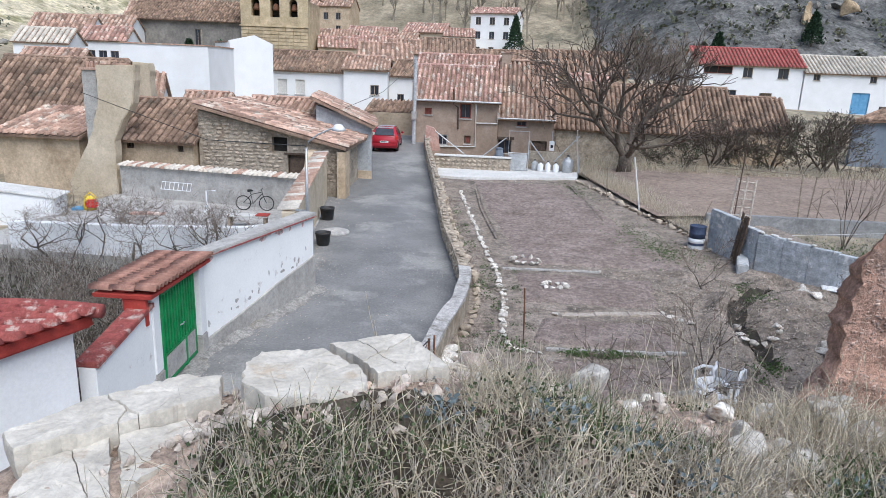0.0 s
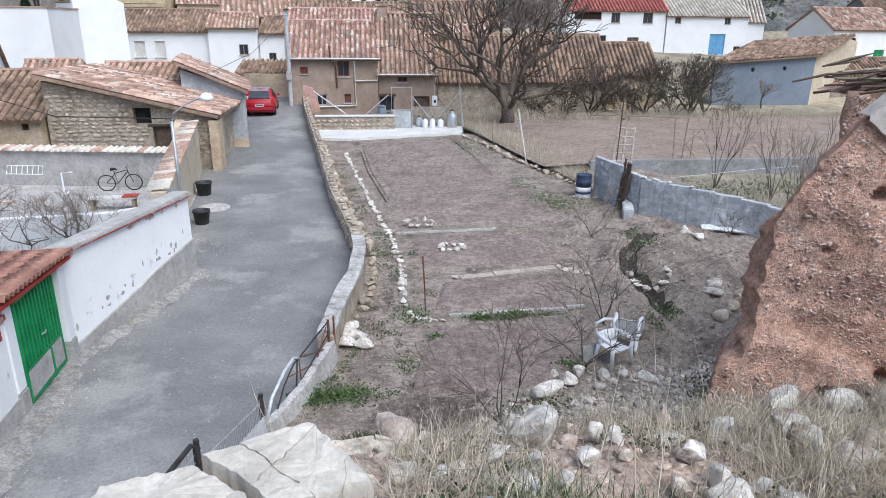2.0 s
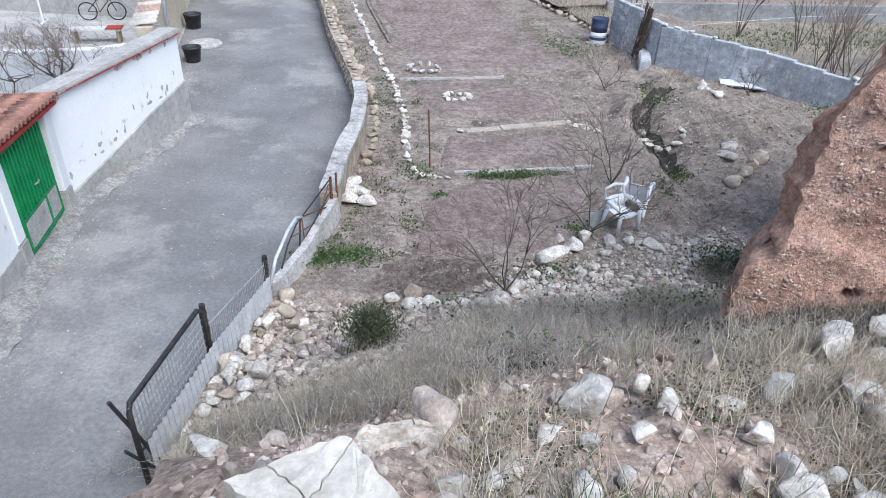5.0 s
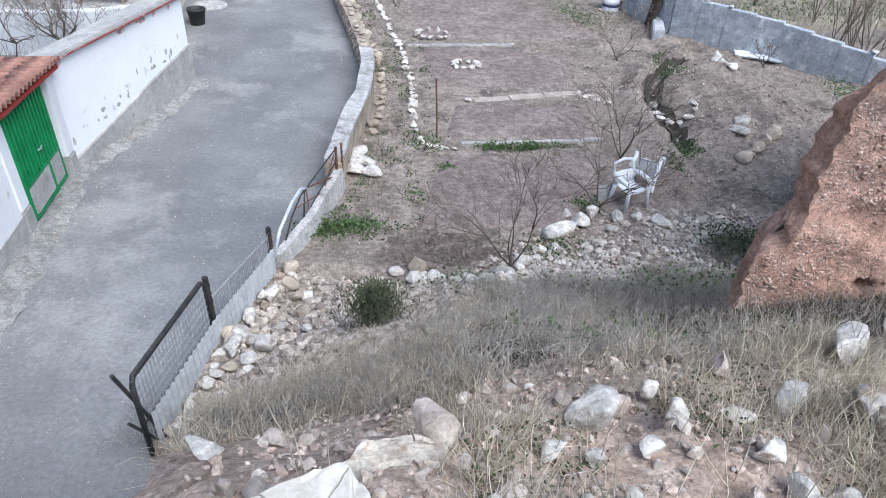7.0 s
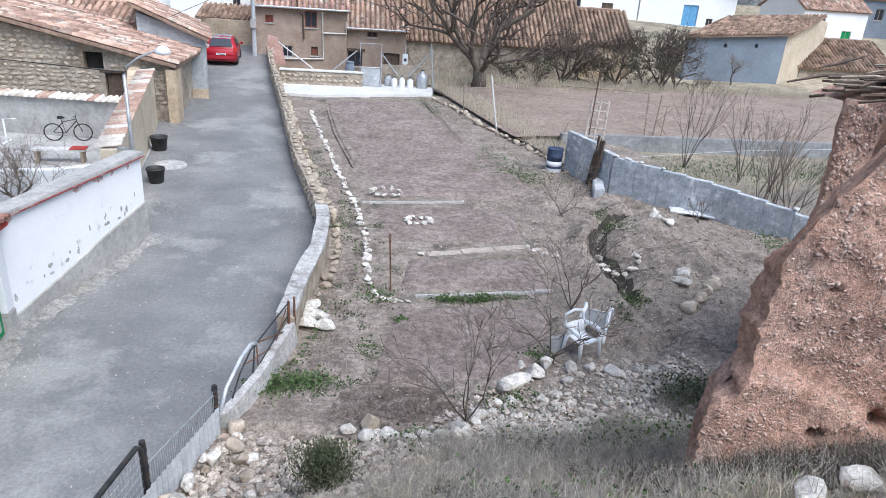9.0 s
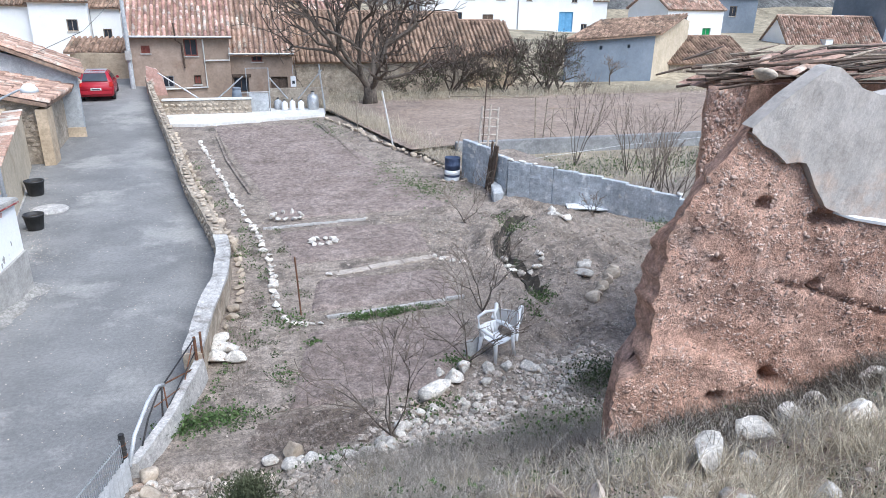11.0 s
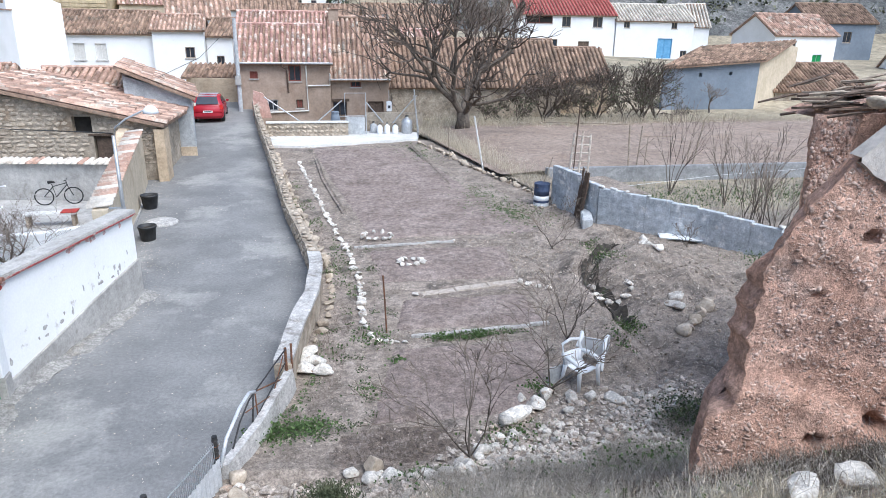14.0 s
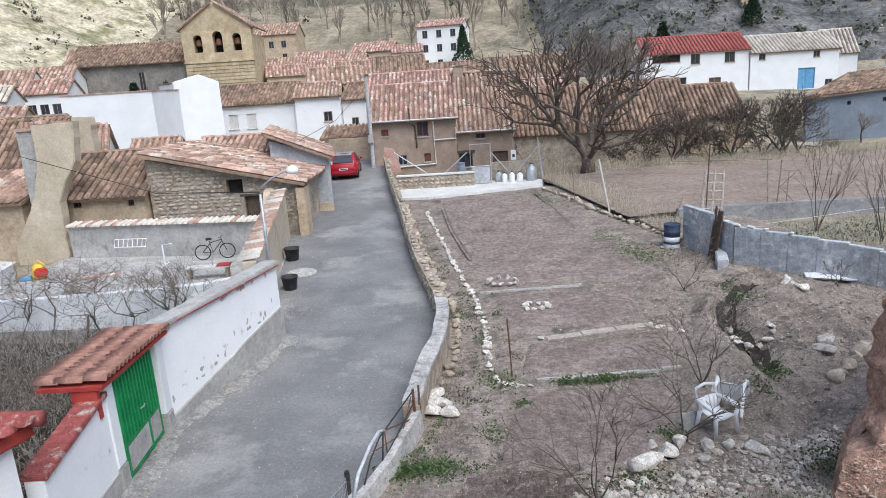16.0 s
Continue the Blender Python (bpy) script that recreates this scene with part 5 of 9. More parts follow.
# ---- yard behind the white wall ----
inner = thing("wall_yard", "white inner yard wall with a grey foot", "wall", kind="structure")
part("wall", Geo().prism([(-13.5, -0.3), (-4.9, -0.3), (-4.9, 1.55), (-6.4, 1.32), (-9.5, 1.1), (-13.5, 0.9)], 0.25, lambda u, v, w: (u, 16.0 - 0.12 * (u + 9) + w, v)), WHITE, inner, bevel=0.012)
part("foot", Geo().prism([(-13.5, -0.3), (-5.0, -0.3), (-5.0, 0.3), (-13.5, 0.12)], 0.02, lambda u, v, w: (u, 15.97 - 0.12 * (u + 9) + w, v)), PLINTH, inner)
terrace = thing("terrace_floor", "grey cement yard terrace", "floor", kind="structure", geo=Geo().prism([(-15, 16.7), (-5.0, 15.75), (-6.0, 23.0), (-15, 24.6)], 0.9, lambda u, v, w: (u, v, -0.7 + w)), material=PLINTH)
outhouse = thing("outhouse", "low white outhouse at the yard's edge", "shed", (-17.6, 19.6, -0.2), 14)
part("wall", Geo().prism([(0, 0), (3.0, 0), (3.0, 1.0), (0.8, 1.3), (0, 1.25)], 1.2), WHITE, outhouse, bevel=0.02)
part("roof", Geo().prism([(-0.1, 1.252), (0.8, 1.305), (3.1, 1.0), (3.1, 1.05), (0.8, 1.36), (-0.1, 1.31)], 1.3, lambda u, v, w: (u, w - 0.05, v)), CONCRETE, outhouse)
back_wall = thing("wall_tiled", "cement yard wall capped with curved tiles", "wall", (-14.6, 24.4, 0), -8.0, kind="structure")
part("wall", Geo().box((0, 0, -0.3), (8.0, 0.25, 1.42)), PLINTH, back_wall)
cap = Geo()
cap.v, cap.f = [], []
one = Geo()
for y_, r_ in ((-0.16, 0.09), (0.42, 0.075)):
    for a_ in range(0, 181, 36):
        one.v.append((r_ * math.cos(radians(a_)), y_, r_ * math.sin(radians(a_)) + 0.12 * (y_ + 0.16)))
one.f += [(i, i + 6, i + 7, i + 1) for i in range(5)] + [(0, 1, 2, 3, 4, 5)]
cap_tile = one.mesh("tile", TILE_PALE, smooth=True)
cap_tile_red = one.mesh("tile", TILE, smooth=True)
for i in range(38):
    t = part("tile", random.choice((cap_tile, cap_tile, cap_tile_red)), None, back_wall)
    t.matrix_local = pose(0.1 + i * 0.208, 0.0, 1.43 + random.uniform(0, 0.015), 0, 0, random.uniform(-5, 5))
side_wall = thing("wall_tile_top", "narrow plastered wall topped with long tiles by the lane", "wall", (-5.0, 16.2, 0), 99, kind="structure")
part("wall", Geo().prism([(0, -0.2), (9.5, -0.2), (9.5, 2.15), (0, 1.7)], 0.35), YELLOW, side_wall)
for i in range(30):
    t = part("tile", random.choice((cap_tile_red, cap_tile_red, cap_tile)), None, side_wall)
    t.matrix_local = pose(0.2 + i * 0.31, 0.32, 1.73 + i * 0.31 * 0.047, 0, 0, random.uniform(-4, 4)) @ pose(0, 0, 0, 0, 0, 180)
buttress = thing("wall_ochre", "worn ochre wall beside the lane", "wall", kind="structure")
part("wall", Geo().prism([(20.5, -0.2), (27.5, -0.2), (27.5, 2.3), (25.2, 2.2), (24.5, 1.5), (22.8, 1.45), (22.0, 1.0), (20.5, 0.9)][::-1], 0.4, lambda u, v, w: (-6.1 - 0.16 * (u - 20.5) - w, u, v)), OCHRE, buttress, bevel=0.04)

# ---- block wall and ruin on the right ----
block_pts = ((7.78, 21.7), (8.36, 19.1), (10.5, 17.06), (11.8, 15.1), (13.26, 12.86))
block_wall = thing("wall_blocks", "grey concrete block wall with a stepped top", "wall", kind="structure")
BLOCK_TOP = ((12.86, 0.66), (15.1, 0.9), (17.06, 1.06), (19.1, 1.22), (20.3, 1.4), (21.7, 1.42))
runs = []
for (ax, ay), (bx, by) in zip(block_pts, block_pts[1:]):
    m = max(1, round(math.hypot(bx - ax, by - ay) / 0.84))
    runs += [(ax + (bx - ax) * k / m, ay + (by - ay) * k / m, ax + (bx - ax) * (k + 1) / m, ay + (by - ay) * (k + 1) / m) for k in range(m)]
for ax, ay, bx, by in runs:
    tops, base = line(BLOCK_TOP, (ay + by) / 2), 0.0
    d = math.hypot(bx - ax, by - ay)
    seg = part("wall_segment", Geo().box((0, -0.1, -0.5), (d, 0.1, tops)), BLOCKGREY, block_wall, bevel=0.012)
    seg.matrix_local = pose(ax, ay, 0, 0, 0, math.degrees(math.atan2(by - ay, bx - ax)))
    n = max(1, round(d / 0.42))
    brick = Geo().box((0, -0.104, 0), (d / n - 0.012, 0.104, 0.188)).mesh("block", BLOCKGREY, bevel=0.012)
    rows_n = int((tops - base) / 0.2)
    for r in range(rows_n):
        for i in range(n):
            if r == rows_n - 1 and random.random() < 0.04:
                continue
            b = part("block", brick, None, seg)
            b.matrix_local = pose(i * d / n, random.uniform(-0.004, 0.004), tops - (rows_n - r) * 0.2)

rnd = random.Random(91)
mortar = rock_meshes("mortar_patch", CONCRETE, 5, 640, 0.5, 0.5, 2)
for (ax, ay), (bx, by), n in (((7.78, 21.7), (8.36, 19.1), 16), ((8.36, 19.1), (10.5, 17.06), 8), ((10.5, 17.06), (13.26, 12.86), 6)):
    for i in range(n):
        k = (i + rnd.random()) / n
        ob = part("mortar_patch", rnd.choice(mortar), None, block_wall)
        face = rnd.random() < 0.5
        ob.matrix_local = Matrix.LocRotScale((ax + (bx - ax) * k - (0.1 if face else 0.0), ay + (by - ay) * k, line(((12.86, 0.72), (15.1, 0.97), (17.0, 1.1), (19.1, 1.25), (21.7, 1.37)), ay + (by - ay) * k) - (rnd.uniform(0.05, 0.5) if face else -0.01)), Euler((0, 1.5 if face else 0, rnd.uniform(-0.3, 0.3))), (rnd.uniform(0.12, 0.25), rnd.uniform(0.15, 0.4), 0.05 if face else rnd.uniform(0.08, 0.2)))

# ---- the rammed-earth ruin ----
ruin = thing("ruined_earth_wall", "broken rammed-earth wall full of pebbles with a patch of plaster", "wall", (2.339, 3.978, -3.147), -4)
ruin.scale = (1.545, 1.545, 1.545)
EDGE = ((3.2, 0.2), (3.78, 0.19), (3.95, 0.205), (4.06, 0.19), (4.15, 0.23), (4.18, 0.32), (4.25, 0.37), (4.33, 0.41), (4.56, 0.42), (4.76, 0.43), (4.92, 0.46), (5.0, 0.52), (5.1, 0.58),
        (5.2, 0.67), (5.31, 0.76), (5.44, 0.9), (5.58, 1.1))
LIFT_LINES = (((0.43, 4.87), (0.58, 4.8), (0.75, 4.72), (1.09, 4.59), (1.37, 4.51), (1.7, 4.39), (2.3, 4.2)), ((0.4, 4.33), (0.65, 4.27), (0.89, 4.16), (1.06, 4.06), (1.24, 3.94), (1.47, 3.86), (1.7, 3.8)))
HOLES = ((0.9, 4.96, 0.045, 0.09), (1.25, 4.87, 0.055, 0.1), (1.33, 4.86, 0.04, 0.08), (0.7, 4.7, 0.024, 0.1), (1.29, 4.52, 0.034, 0.12), (1.09, 4.02, 0.05, 0.12), (1.15, 3.99, 0.04, 0.1), (0.78, 3.97, 0.032, 0.12))


def ruin_left(z):
    return line(EDGE, z) + 0.03 * soft(z, 3, 9) + 0.022 * soft(z, 1, 23, 1)


def ruin_top(u):
    return line(((0.9, 5.56), (1.14, 5.58), (1.28, 5.49), (1.39, 5.45), (1.56, 5.48), (2.2, 5.56)), u) + 0.012 * soft(u, 2, 9)


def ruin_face(u, z):
    """How far the face stands back: rough, stepped at each lift, cracked below the upper lift line and pierced by holes."""
    w = 0.04 * soft(u, z, 2.2, 1) + 0.02 * soft(u, z, 8, 2) + 0.009 * soft(u, z, 26, 3)
    low = line(LIFT_LINES[1], u)
    w += 0.06 * ramp((low - z) / 0.08) + 0.05 * max(0.0, low - z)
    high = line(LIFT_LINES[0], u)
    if u > 1.05:
        w -= 0.045 * max(0.0, 1 - abs(z - high + 0.045) / 0.02)
    for hu, hz, r, deep in HOLES:
        d = math.hypot((u - hu), (z - hz) * 1.25) / r
        if d < 1.2:
            w -= deep * ramp((1.2 - d) / 0.5)
    return -w


g = Geo()
zs = steps((3.2, 5.58, 0.022))
nu = 130
for z in zs:
    a = ruin_left(z)
    for i in range(nu + 1):
        u = a + (4.6 - a) * (i / nu) ** 1.25
        g.v.append((u, ruin_face(u, z), min(z, ruin_top(u))))
for j in range(len(zs) - 1):
    for i in range(nu):
        k = j * (nu + 1) + i
        g.f.append((k, k + 1, k + nu + 2, k + nu + 1))
body = part("earth_wall", g, EARTHWALL, ruin, smooth=True)
g = Geo()
depth_n = 10
for z in zs:
    a = ruin_left(z)
    for i in range(depth_n + 1):
        k = i / depth_n
        back = 0.1 * (1 - ramp((z - 4.15) / 0.1) * ramp((4.86 - z) / 0.1))
        g.v.append((a + 0.02 * soft(k * 3, z, 5, 4) * (1 if i else 0) + back * k, ruin_face(a, z) + 0.16 * k, z))
for j in range(len(zs) - 1):
    for i in range(depth_n):
        k = j * (depth_n + 1) + i
        g.f.append((k + 1, k, k + depth_n + 1, k + depth_n + 2))
part("broken_end", g, EARTHWALL, ruin, smooth=True)
part("wall_back", Geo().prism([(ruin_left(3.2) + 0.16, 3.2), (4.6, 3.2), (4.6, 5.45), *[(ruin_left(z) + 0.16, z) for z in (5.3, 5.0, 4.7, 4.4, 4.1, 3.8, 3.5)]], 0.1, lambda u, v, w: (u, 0.14 + w, v)), EARTHDARK, ruin)
part("wall_top", Geo().prism([(1.35, 0.02), (4.6, 0.02), (4.6, 0.24), (1.5, 0.24)], 0.06, lambda u, v, w: (u, v, 5.36 + w)), EARTHDARK, ruin)
# pebbles bedded in the face
rnd = random.Random(8)
spots, flatspots = [], []
while len(spots) < 12000:
    u, z = rnd.uniform(0.05, 2.9), rnd.uniform(3.6, 5.5)
    if u < ruin_left(z) + 0.01 or z > ruin_top(u) - 0.02 or (soft(u, z, 3, 6) < -0.3 and rnd.random() < 0.8) or any(-0.012 < z - line(run, u) < 0.05 + 0.03 * soft(u, z, 5, 9) for run in LIFT_LINES if u < 1.75):
        continue
    spots.append((u, z, rnd.choice((0.008, 0.01, 0.012, 0.014, 0.017, 0.022, 0.028, 0.036)) * rnd.uniform(0.7, 1.15)))
shapes = []
for i in range(8):
    bm = rough_ball(300 + i, 0.8, 0.6, 1 if i < 2 else 0 + 1)
    shapes.append((np.array([v.co for v in bm.verts]), [tuple(v.index for v in f.verts) for f in bm.faces]))
    bm.free()
small = []
for i in range(8):
    bm = bmesh.new()
    bmesh.ops.create_icosphere(bm, subdivisions=1, radius=0.5)
    for v in bm.verts:
        v.co *= random.Random(i * 50 + v.index).uniform(0.6, 1.15)
    small.append((np.array([v.co for v in bm.verts]), [tuple(v.index for v in f.verts) for f in bm.faces]))
    bm.free()
g = Geo()
for u, z, s in spots:
    v, f = rnd.choice(shapes if s > 0.02 else small)
    a = rnd.uniform(0, 6.3)
    stretch = rnd.uniform(1.0, 1.9)
    pts = [(u + s * (x * stretch * math.cos(a) - q * math.sin(a)), ruin_face(u, z) + 0.12 * s + s * y * 0.7, z + s * (x * stretch * math.sin(a) + q * math.cos(a)) * 0.85) for x, y, q in v]
    g.add(pts, f)
part("pebbles", g, PEBBLE, ruin, kind="stuff", smooth=True)
# the plaster patch, with a broken lower edge
outline = [(0.75, 5.305), (0.84, 5.245), (0.96, 5.165), (1.08, 5.155), (1.14, 5.05), (1.23, 4.94), (1.34, 4.895), (1.57, 4.85), (1.85, 4.78), (2.2, 4.7), (2.9, 4.62), (3.6, 4.55)]
g = Geo()
cols = 90
for i in range(cols + 1):
    u = 0.75 + (3.6 - 0.75) * (i / cols) ** 1.4
    low = line(outline, u) + 0.014 * soft(u, 7, 14) * min(1.0, i / 6)
    high = max(low + 0.004, min(ruin_top(u), line(((0.75, 5.32), (0.9, 5.45), (1.1, 5.59), (4, 5.7)), u)) + 0.006)
    for k in range(9):
        z = low + (high - low) * k / 8
        g.v.append((u, ruin_face(u, z) * 0.35 - 0.03 - 0.003 * soft(u, z, 9), z))
    g.v.append((u, ruin_face(u, low) * 0.35 + 0.01, low - 0.002))
    g.v.append((u, 0.05, high + 0.004))
for i in range(cols):
    a, b = i * 11, (i + 1) * 11
    for k in range(8):
        g.f.append((a + k, b + k, b + k + 1, a + k + 1))
    g.f += [(a + 9, b + 9, b, a), (a + 8, b + 8, b + 10, a + 10)]
part("plaster_patch", g, PLASTER, ruin, "smooth weathered grey plaster")
part("plaster_edge", Geo().tube([(u_, ruin_face(u_, z_) - 0.012, z_) for u_, z_ in ((1.3, 4.905), (1.4, 4.88), (1.57, 4.85), (1.8, 4.79), (2.1, 4.72))], [0.006, 0.014, 0.017, 0.015, 0.008], 6), WHITE, ruin, "chipped white plaster edge")

# the standing pier behind, with the remains of its roof
pier = thing("ruined_pier", "rammed-earth pier holding up a broken roof", "wall", (5.6, 7.0, 0.2), 0)
PIER_LEFT = ((0, -0.05), (3.0, 0.03), (3.6, 0.05), (4.75, 0.0))
PIER_RIGHT = ((0, 0.7), (3.4, 0.48), (3.75, 0.5), (4.4, 0.6), (4.75, 0.66))


def pier_face(x, z):
    return 0.05 * soft(x, z, 2.4, 7) + 0.03 * soft(x, z, 7, 8)


g = Geo()
zs = steps((0, 4.75, 0.07))
ring = 28
for z in zs:
    l, r = line(PIER_LEFT, z), line(PIER_RIGHT, z)
    for i in range(ring):
        a = math.tau * i / ring
        q = max(abs(math.cos(a)), abs(math.sin(a)))
        x, y = l + (r - l) * (0.5 + 0.5 * math.cos(a) / q), 0.3 + 0.3 * math.sin(a) / q
        g.v.append((x + 0.8 * y + 0.04 * soft(a, z, 2.5, 5) + 0.02 * soft(a * 3, z * 2, 4, 6), y + pier_face(x, z), z))
for j in range(len(zs) - 1):
    for i in range(ring):
        k, n2 = j * ring + i, j * ring + (i + 1) % ring
        g.f.append((k, n2, n2 + ring, k + ring))
g.f.append(tuple((len(zs) - 1) * ring + i for i in range(ring)))
part("pier", g, EARTHWALL, pier, smooth=True)
part("wall", Geo().box((1.5, 1.2, 0), (5.0, 1.5, 4.6)), EARTHDARK, pier)
roof = thing("ruined_roof", "collapsed roof of sticks, boards and clay tiles", "roof", (5.5, 6.73, 4.9), -4)
roof.scale = (1.5, 1.5, 1.5)
rnd = random.Random(12)
for i in range(130):
    x0 = rnd.uniform(0.0, 2.6)
    ln = rnd.uniform(0.25, 1.0)
    a = radians(rnd.uniform(-38, 40))
    z0 = rnd.uniform(-0.02, 0.17) + 0.075 * x0
    y0 = rnd.uniform(0.0, 1.1)
    dz = rnd.uniform(-0.03, 0.05) + 0.075 * ln
    part("stick", Geo().tube([(x0, y0, z0), (x0 + ln * 0.5, y0 + ln * 0.5 * math.sin(a), z0 + dz * 0.5 + rnd.uniform(-0.01, 0.02)), (x0 + ln, y0 + ln * math.sin(a), z0 + dz)], [rnd.uniform(0.005, 0.017), rnd.uniform(0.005, 0.017), 0.004], 5), rnd.choice((WOOD, DARKWOOD, DARKWOOD, BARK)), roof)
for i in range(30):
    x0, w_ = rnd.uniform(-0.1, 2.2), rnd.uniform(0.3, 0.8)
    b = part("board", Geo().box((0, 0, 0), (w_, rnd.uniform(0.06, 0.16), 0.016)), rnd.choice((WOOD, DARKWOOD, DARKWOOD, EARTHDARK)), roof)
    b.matrix_local = pose(x0, rnd.uniform(0.0, 0.5), 0.05 + 0.085 * x0 + rnd.uniform(0, 0.07), rnd.uniform(-10, 10), rnd.uniform(-9, 3), rnd.uniform(-14, 20))
for i in range(12):
    t = part("tile", cap_tile_red, None, roof)
    x0 = rnd.uniform(0.5, 3.0)
    t.matrix_local = pose(x0, rnd.uniform(-0.2, 0.4), 0.1 + 0.085 * x0 + rnd.uniform(-0.01, 0.03), rnd.uniform(-10, 10), rnd.uniform(-12, 8), rnd.uniform(-80, -40)) @ Matrix.Diagonal((0.5, 0.6, 0.3, 1))
st_ = part("flat_stone", rock_meshes("flat_stone", WALLSTONE, 1, 700, 0.8, 0.4)[0], None, roof, "flat tan stone weighing down the roof")
st_.matrix_local = Matrix.LocRotScale((0.3, -0.15, 0.16), Euler((0, 0.2, 0.3)), (0.2, 0.2, 0.12))
part("earth_layer", Geo().prism([(0.15, 0.0), (3.4, 0.26), (3.4, 0.33), (1.6, 0.2), (0.3, 0.06)], 0.5, lambda u, v, w: (u, w + 0.25, v)), EARTHDARK, roof)
part("earth_layer", Geo().prism([(1.2, 0.1), (3.4, 0.26), (3.4, 0.32), (1.6, 0.19)], 1.9, lambda u, v, w: (u + 0.25 * w, w - 0.0, v)), EARTHDARK, roof)

# pebbles and clods bedded in the pier's face
g = Geo()
for i in range(900):
    z = rnd.uniform(2.4, 4.7)
    x = rnd.uniform(line(PIER_LEFT, z) + 0.03, line(PIER_RIGHT, z) - 0.03)
    v, f = rnd.choice(small)
    q = rnd.choice((0.02, 0.03, 0.045, 0.065)) * rnd.uniform(0.7, 1.2)
    g.add([(x + q * p[0], pier_face(x, z) + q * p[1] * 0.6, z + q * p[2]) for p in v], f)
part("pebbles", g, PEBBLE, pier, kind="stuff", smooth=True)

# ---- garden: beds, stones, things ----
def level(x, y):
    return garden_ground(x, y)


def bed(y0, y1, xa, xb, furrow, label, material=BED, step=0.09, lift=0.035, across=True):
    """A dug bed with furrows, its edges sinking into the soil."""
    n = max(8, int(6 / step) // 2)

    def height(x, y):
        l, r = line(xa, y), line(xb, y)
        edge = min((x - l) / 0.25, (r - x) / 0.25, (y - y0) / 0.25, (y1 - y) / 0.25, 1.0)
        ridge = 0.5 + 0.5 * math.sin(((y if across else x) + 0.06 * soft(x, y, 0.9)) * math.tau / furrow)
        return level(x, y) - 0.05 + max(0.0, edge) * (0.05 + lift + (0.034 if across else 0.03) * ridge + 0.018 * soft(x, y, 6, 3) + 0.012 * soft(x, y, 15, 4))

    ob = sheet("garden_bed", material, lambda y: [line(xa, y) + (line(xb, y) - line(xa, y)) * i / n for i in range(n + 1)], steps((y0, y1, step)), height)
    return tagged(ob, label, "garden bed", "garden beds")


bed(18.3, 32.6, ((18.3, 1.11), (21.08, 0.79), (25.64, 0.1), (32.6, -0.8)), ((18.3, 6.32), (23.14, 5.47), (32.6, 4)), 0.42, "long dug bed of pale brown soil with furrows", lift=0.03)
bed(14.75, 17.42, ((14.75, 1.1), (17.42, 0.95)), ((14.75, 4.63), (17.42, 5.03)), 0.35, "dug bed of brown soil", lift=0.03)
bed(12.16, 13.88, ((12.16, 1.19), (13.88, 1.54)), ((12.16, 4.51), (13.88, 4.49)), 0.22, "raked bed of smooth brown soil", lift=0.05)
bed(8.81, 11.56, ((8.81, 0.42), (11.56, 1.09)), ((8.81, 2.96), (9.91, 3.77), (11.56, 4.34)), 0.25, "raked bed of greyish soil", lift=0.03)
for pts, lab in ((((-0.48, 30.2), (-0.09, 25.64), (0.56, 21.08)), "shallow dug furrow along a bed"), (((4.1, 33), (4.58, 24.49)), "shallow dug furrow along a bed")):
    g = Geo()
    spots = along(pts, 0.3)
    for x, y, a in spots:
        z = level(x, y) + 0.075
        g.v += [(x - 0.07, y, z - 0.012), (x - 0.02, y, z - 0.04 + 0.01 * soft(x, y, 5)), (x + 0.02, y, z - 0.035), (x + 0.07, y, z + 0.012)]
    for i in range(len(spots) - 1):
        k = 4 * i
        g.f += [(k + j, k + j + 1, k + j + 5, k + j + 4) for j in range(3)]
    thing("furrow", lab, "furrow", geo=g, material=SOIL, kind="structure")

PALE = rock_meshes("stone", STONE, 12, 20, 0.72, 0.62, 3)
SMOOTH = rock_meshes("stone", STONE, 8, 50, 0.78, 0.35, 3)
TAN = rock_meshes("stone", WALLSTONE, 8, 70, 0.72, 0.6, 3)
CRAG = rock_meshes("stone", STONE, 12, 120, 0.74, 0.78, 3)
CRAG_TAN = rock_meshes("stone", PINKSTONE, 8, 140, 0.74, 0.78, 3)


def stone(meshes, x, y, size, label, group="", rnd=random, z=None, sink=0.15, stretch=1.0, turn=None):
    ob = new("stone", rnd.choice(meshes))
    s = size * rnd.uniform(0.85, 1.15)
    ob.matrix_world = Matrix.LocRotScale((x, y, (level(x, y) if z is None else z) + s * (0.33 - sink)), Euler((rnd.uniform(-0.2, 0.2), rnd.uniform(-0.2, 0.2), rnd.uniform(0, 6.28) if turn is None else turn)),
                                         (s * rnd.uniform(0.95, 1.2) * stretch, s * rnd.uniform(0.8, 1.05), s * rnd.uniform(0.8, 1.1)))
    return tagged(ob, label, "stone", group)


rnd = random.Random(31)
ROW_A = ((-1.2, 29.43), (-0.52, 24.4), (-0, 20.86), (0.28, 18.89), (0.59, 16.78), (0.71, 15.25), (0.7, 13.93), (0.69, 12.75), (0.84, 11.84))
for x, y, a in along(ROW_A, 0.2, 0.03, rnd):
    if rnd.random() < 0.9:
        stone(PALE, x, y, rnd.uniform(0.13, 0.25), "small pale stone edging the garden path", "path edging stones", rnd)
for x, y, a in along(((-3, 35.2), (-1.88, 28.37), (-0.82, 20.71), (-0.36, 18.3), (-0.05, 16.31), (0.04, 14.95), (-0.03, 13.29), (-0.29, 11.84)), 0.34, 0.04, rnd):
    stone(TAN, x + 0.02, y, rnd.uniform(0.18, 0.34), "pale stone at the foot of the garden wall", "stones along the wall", rnd)
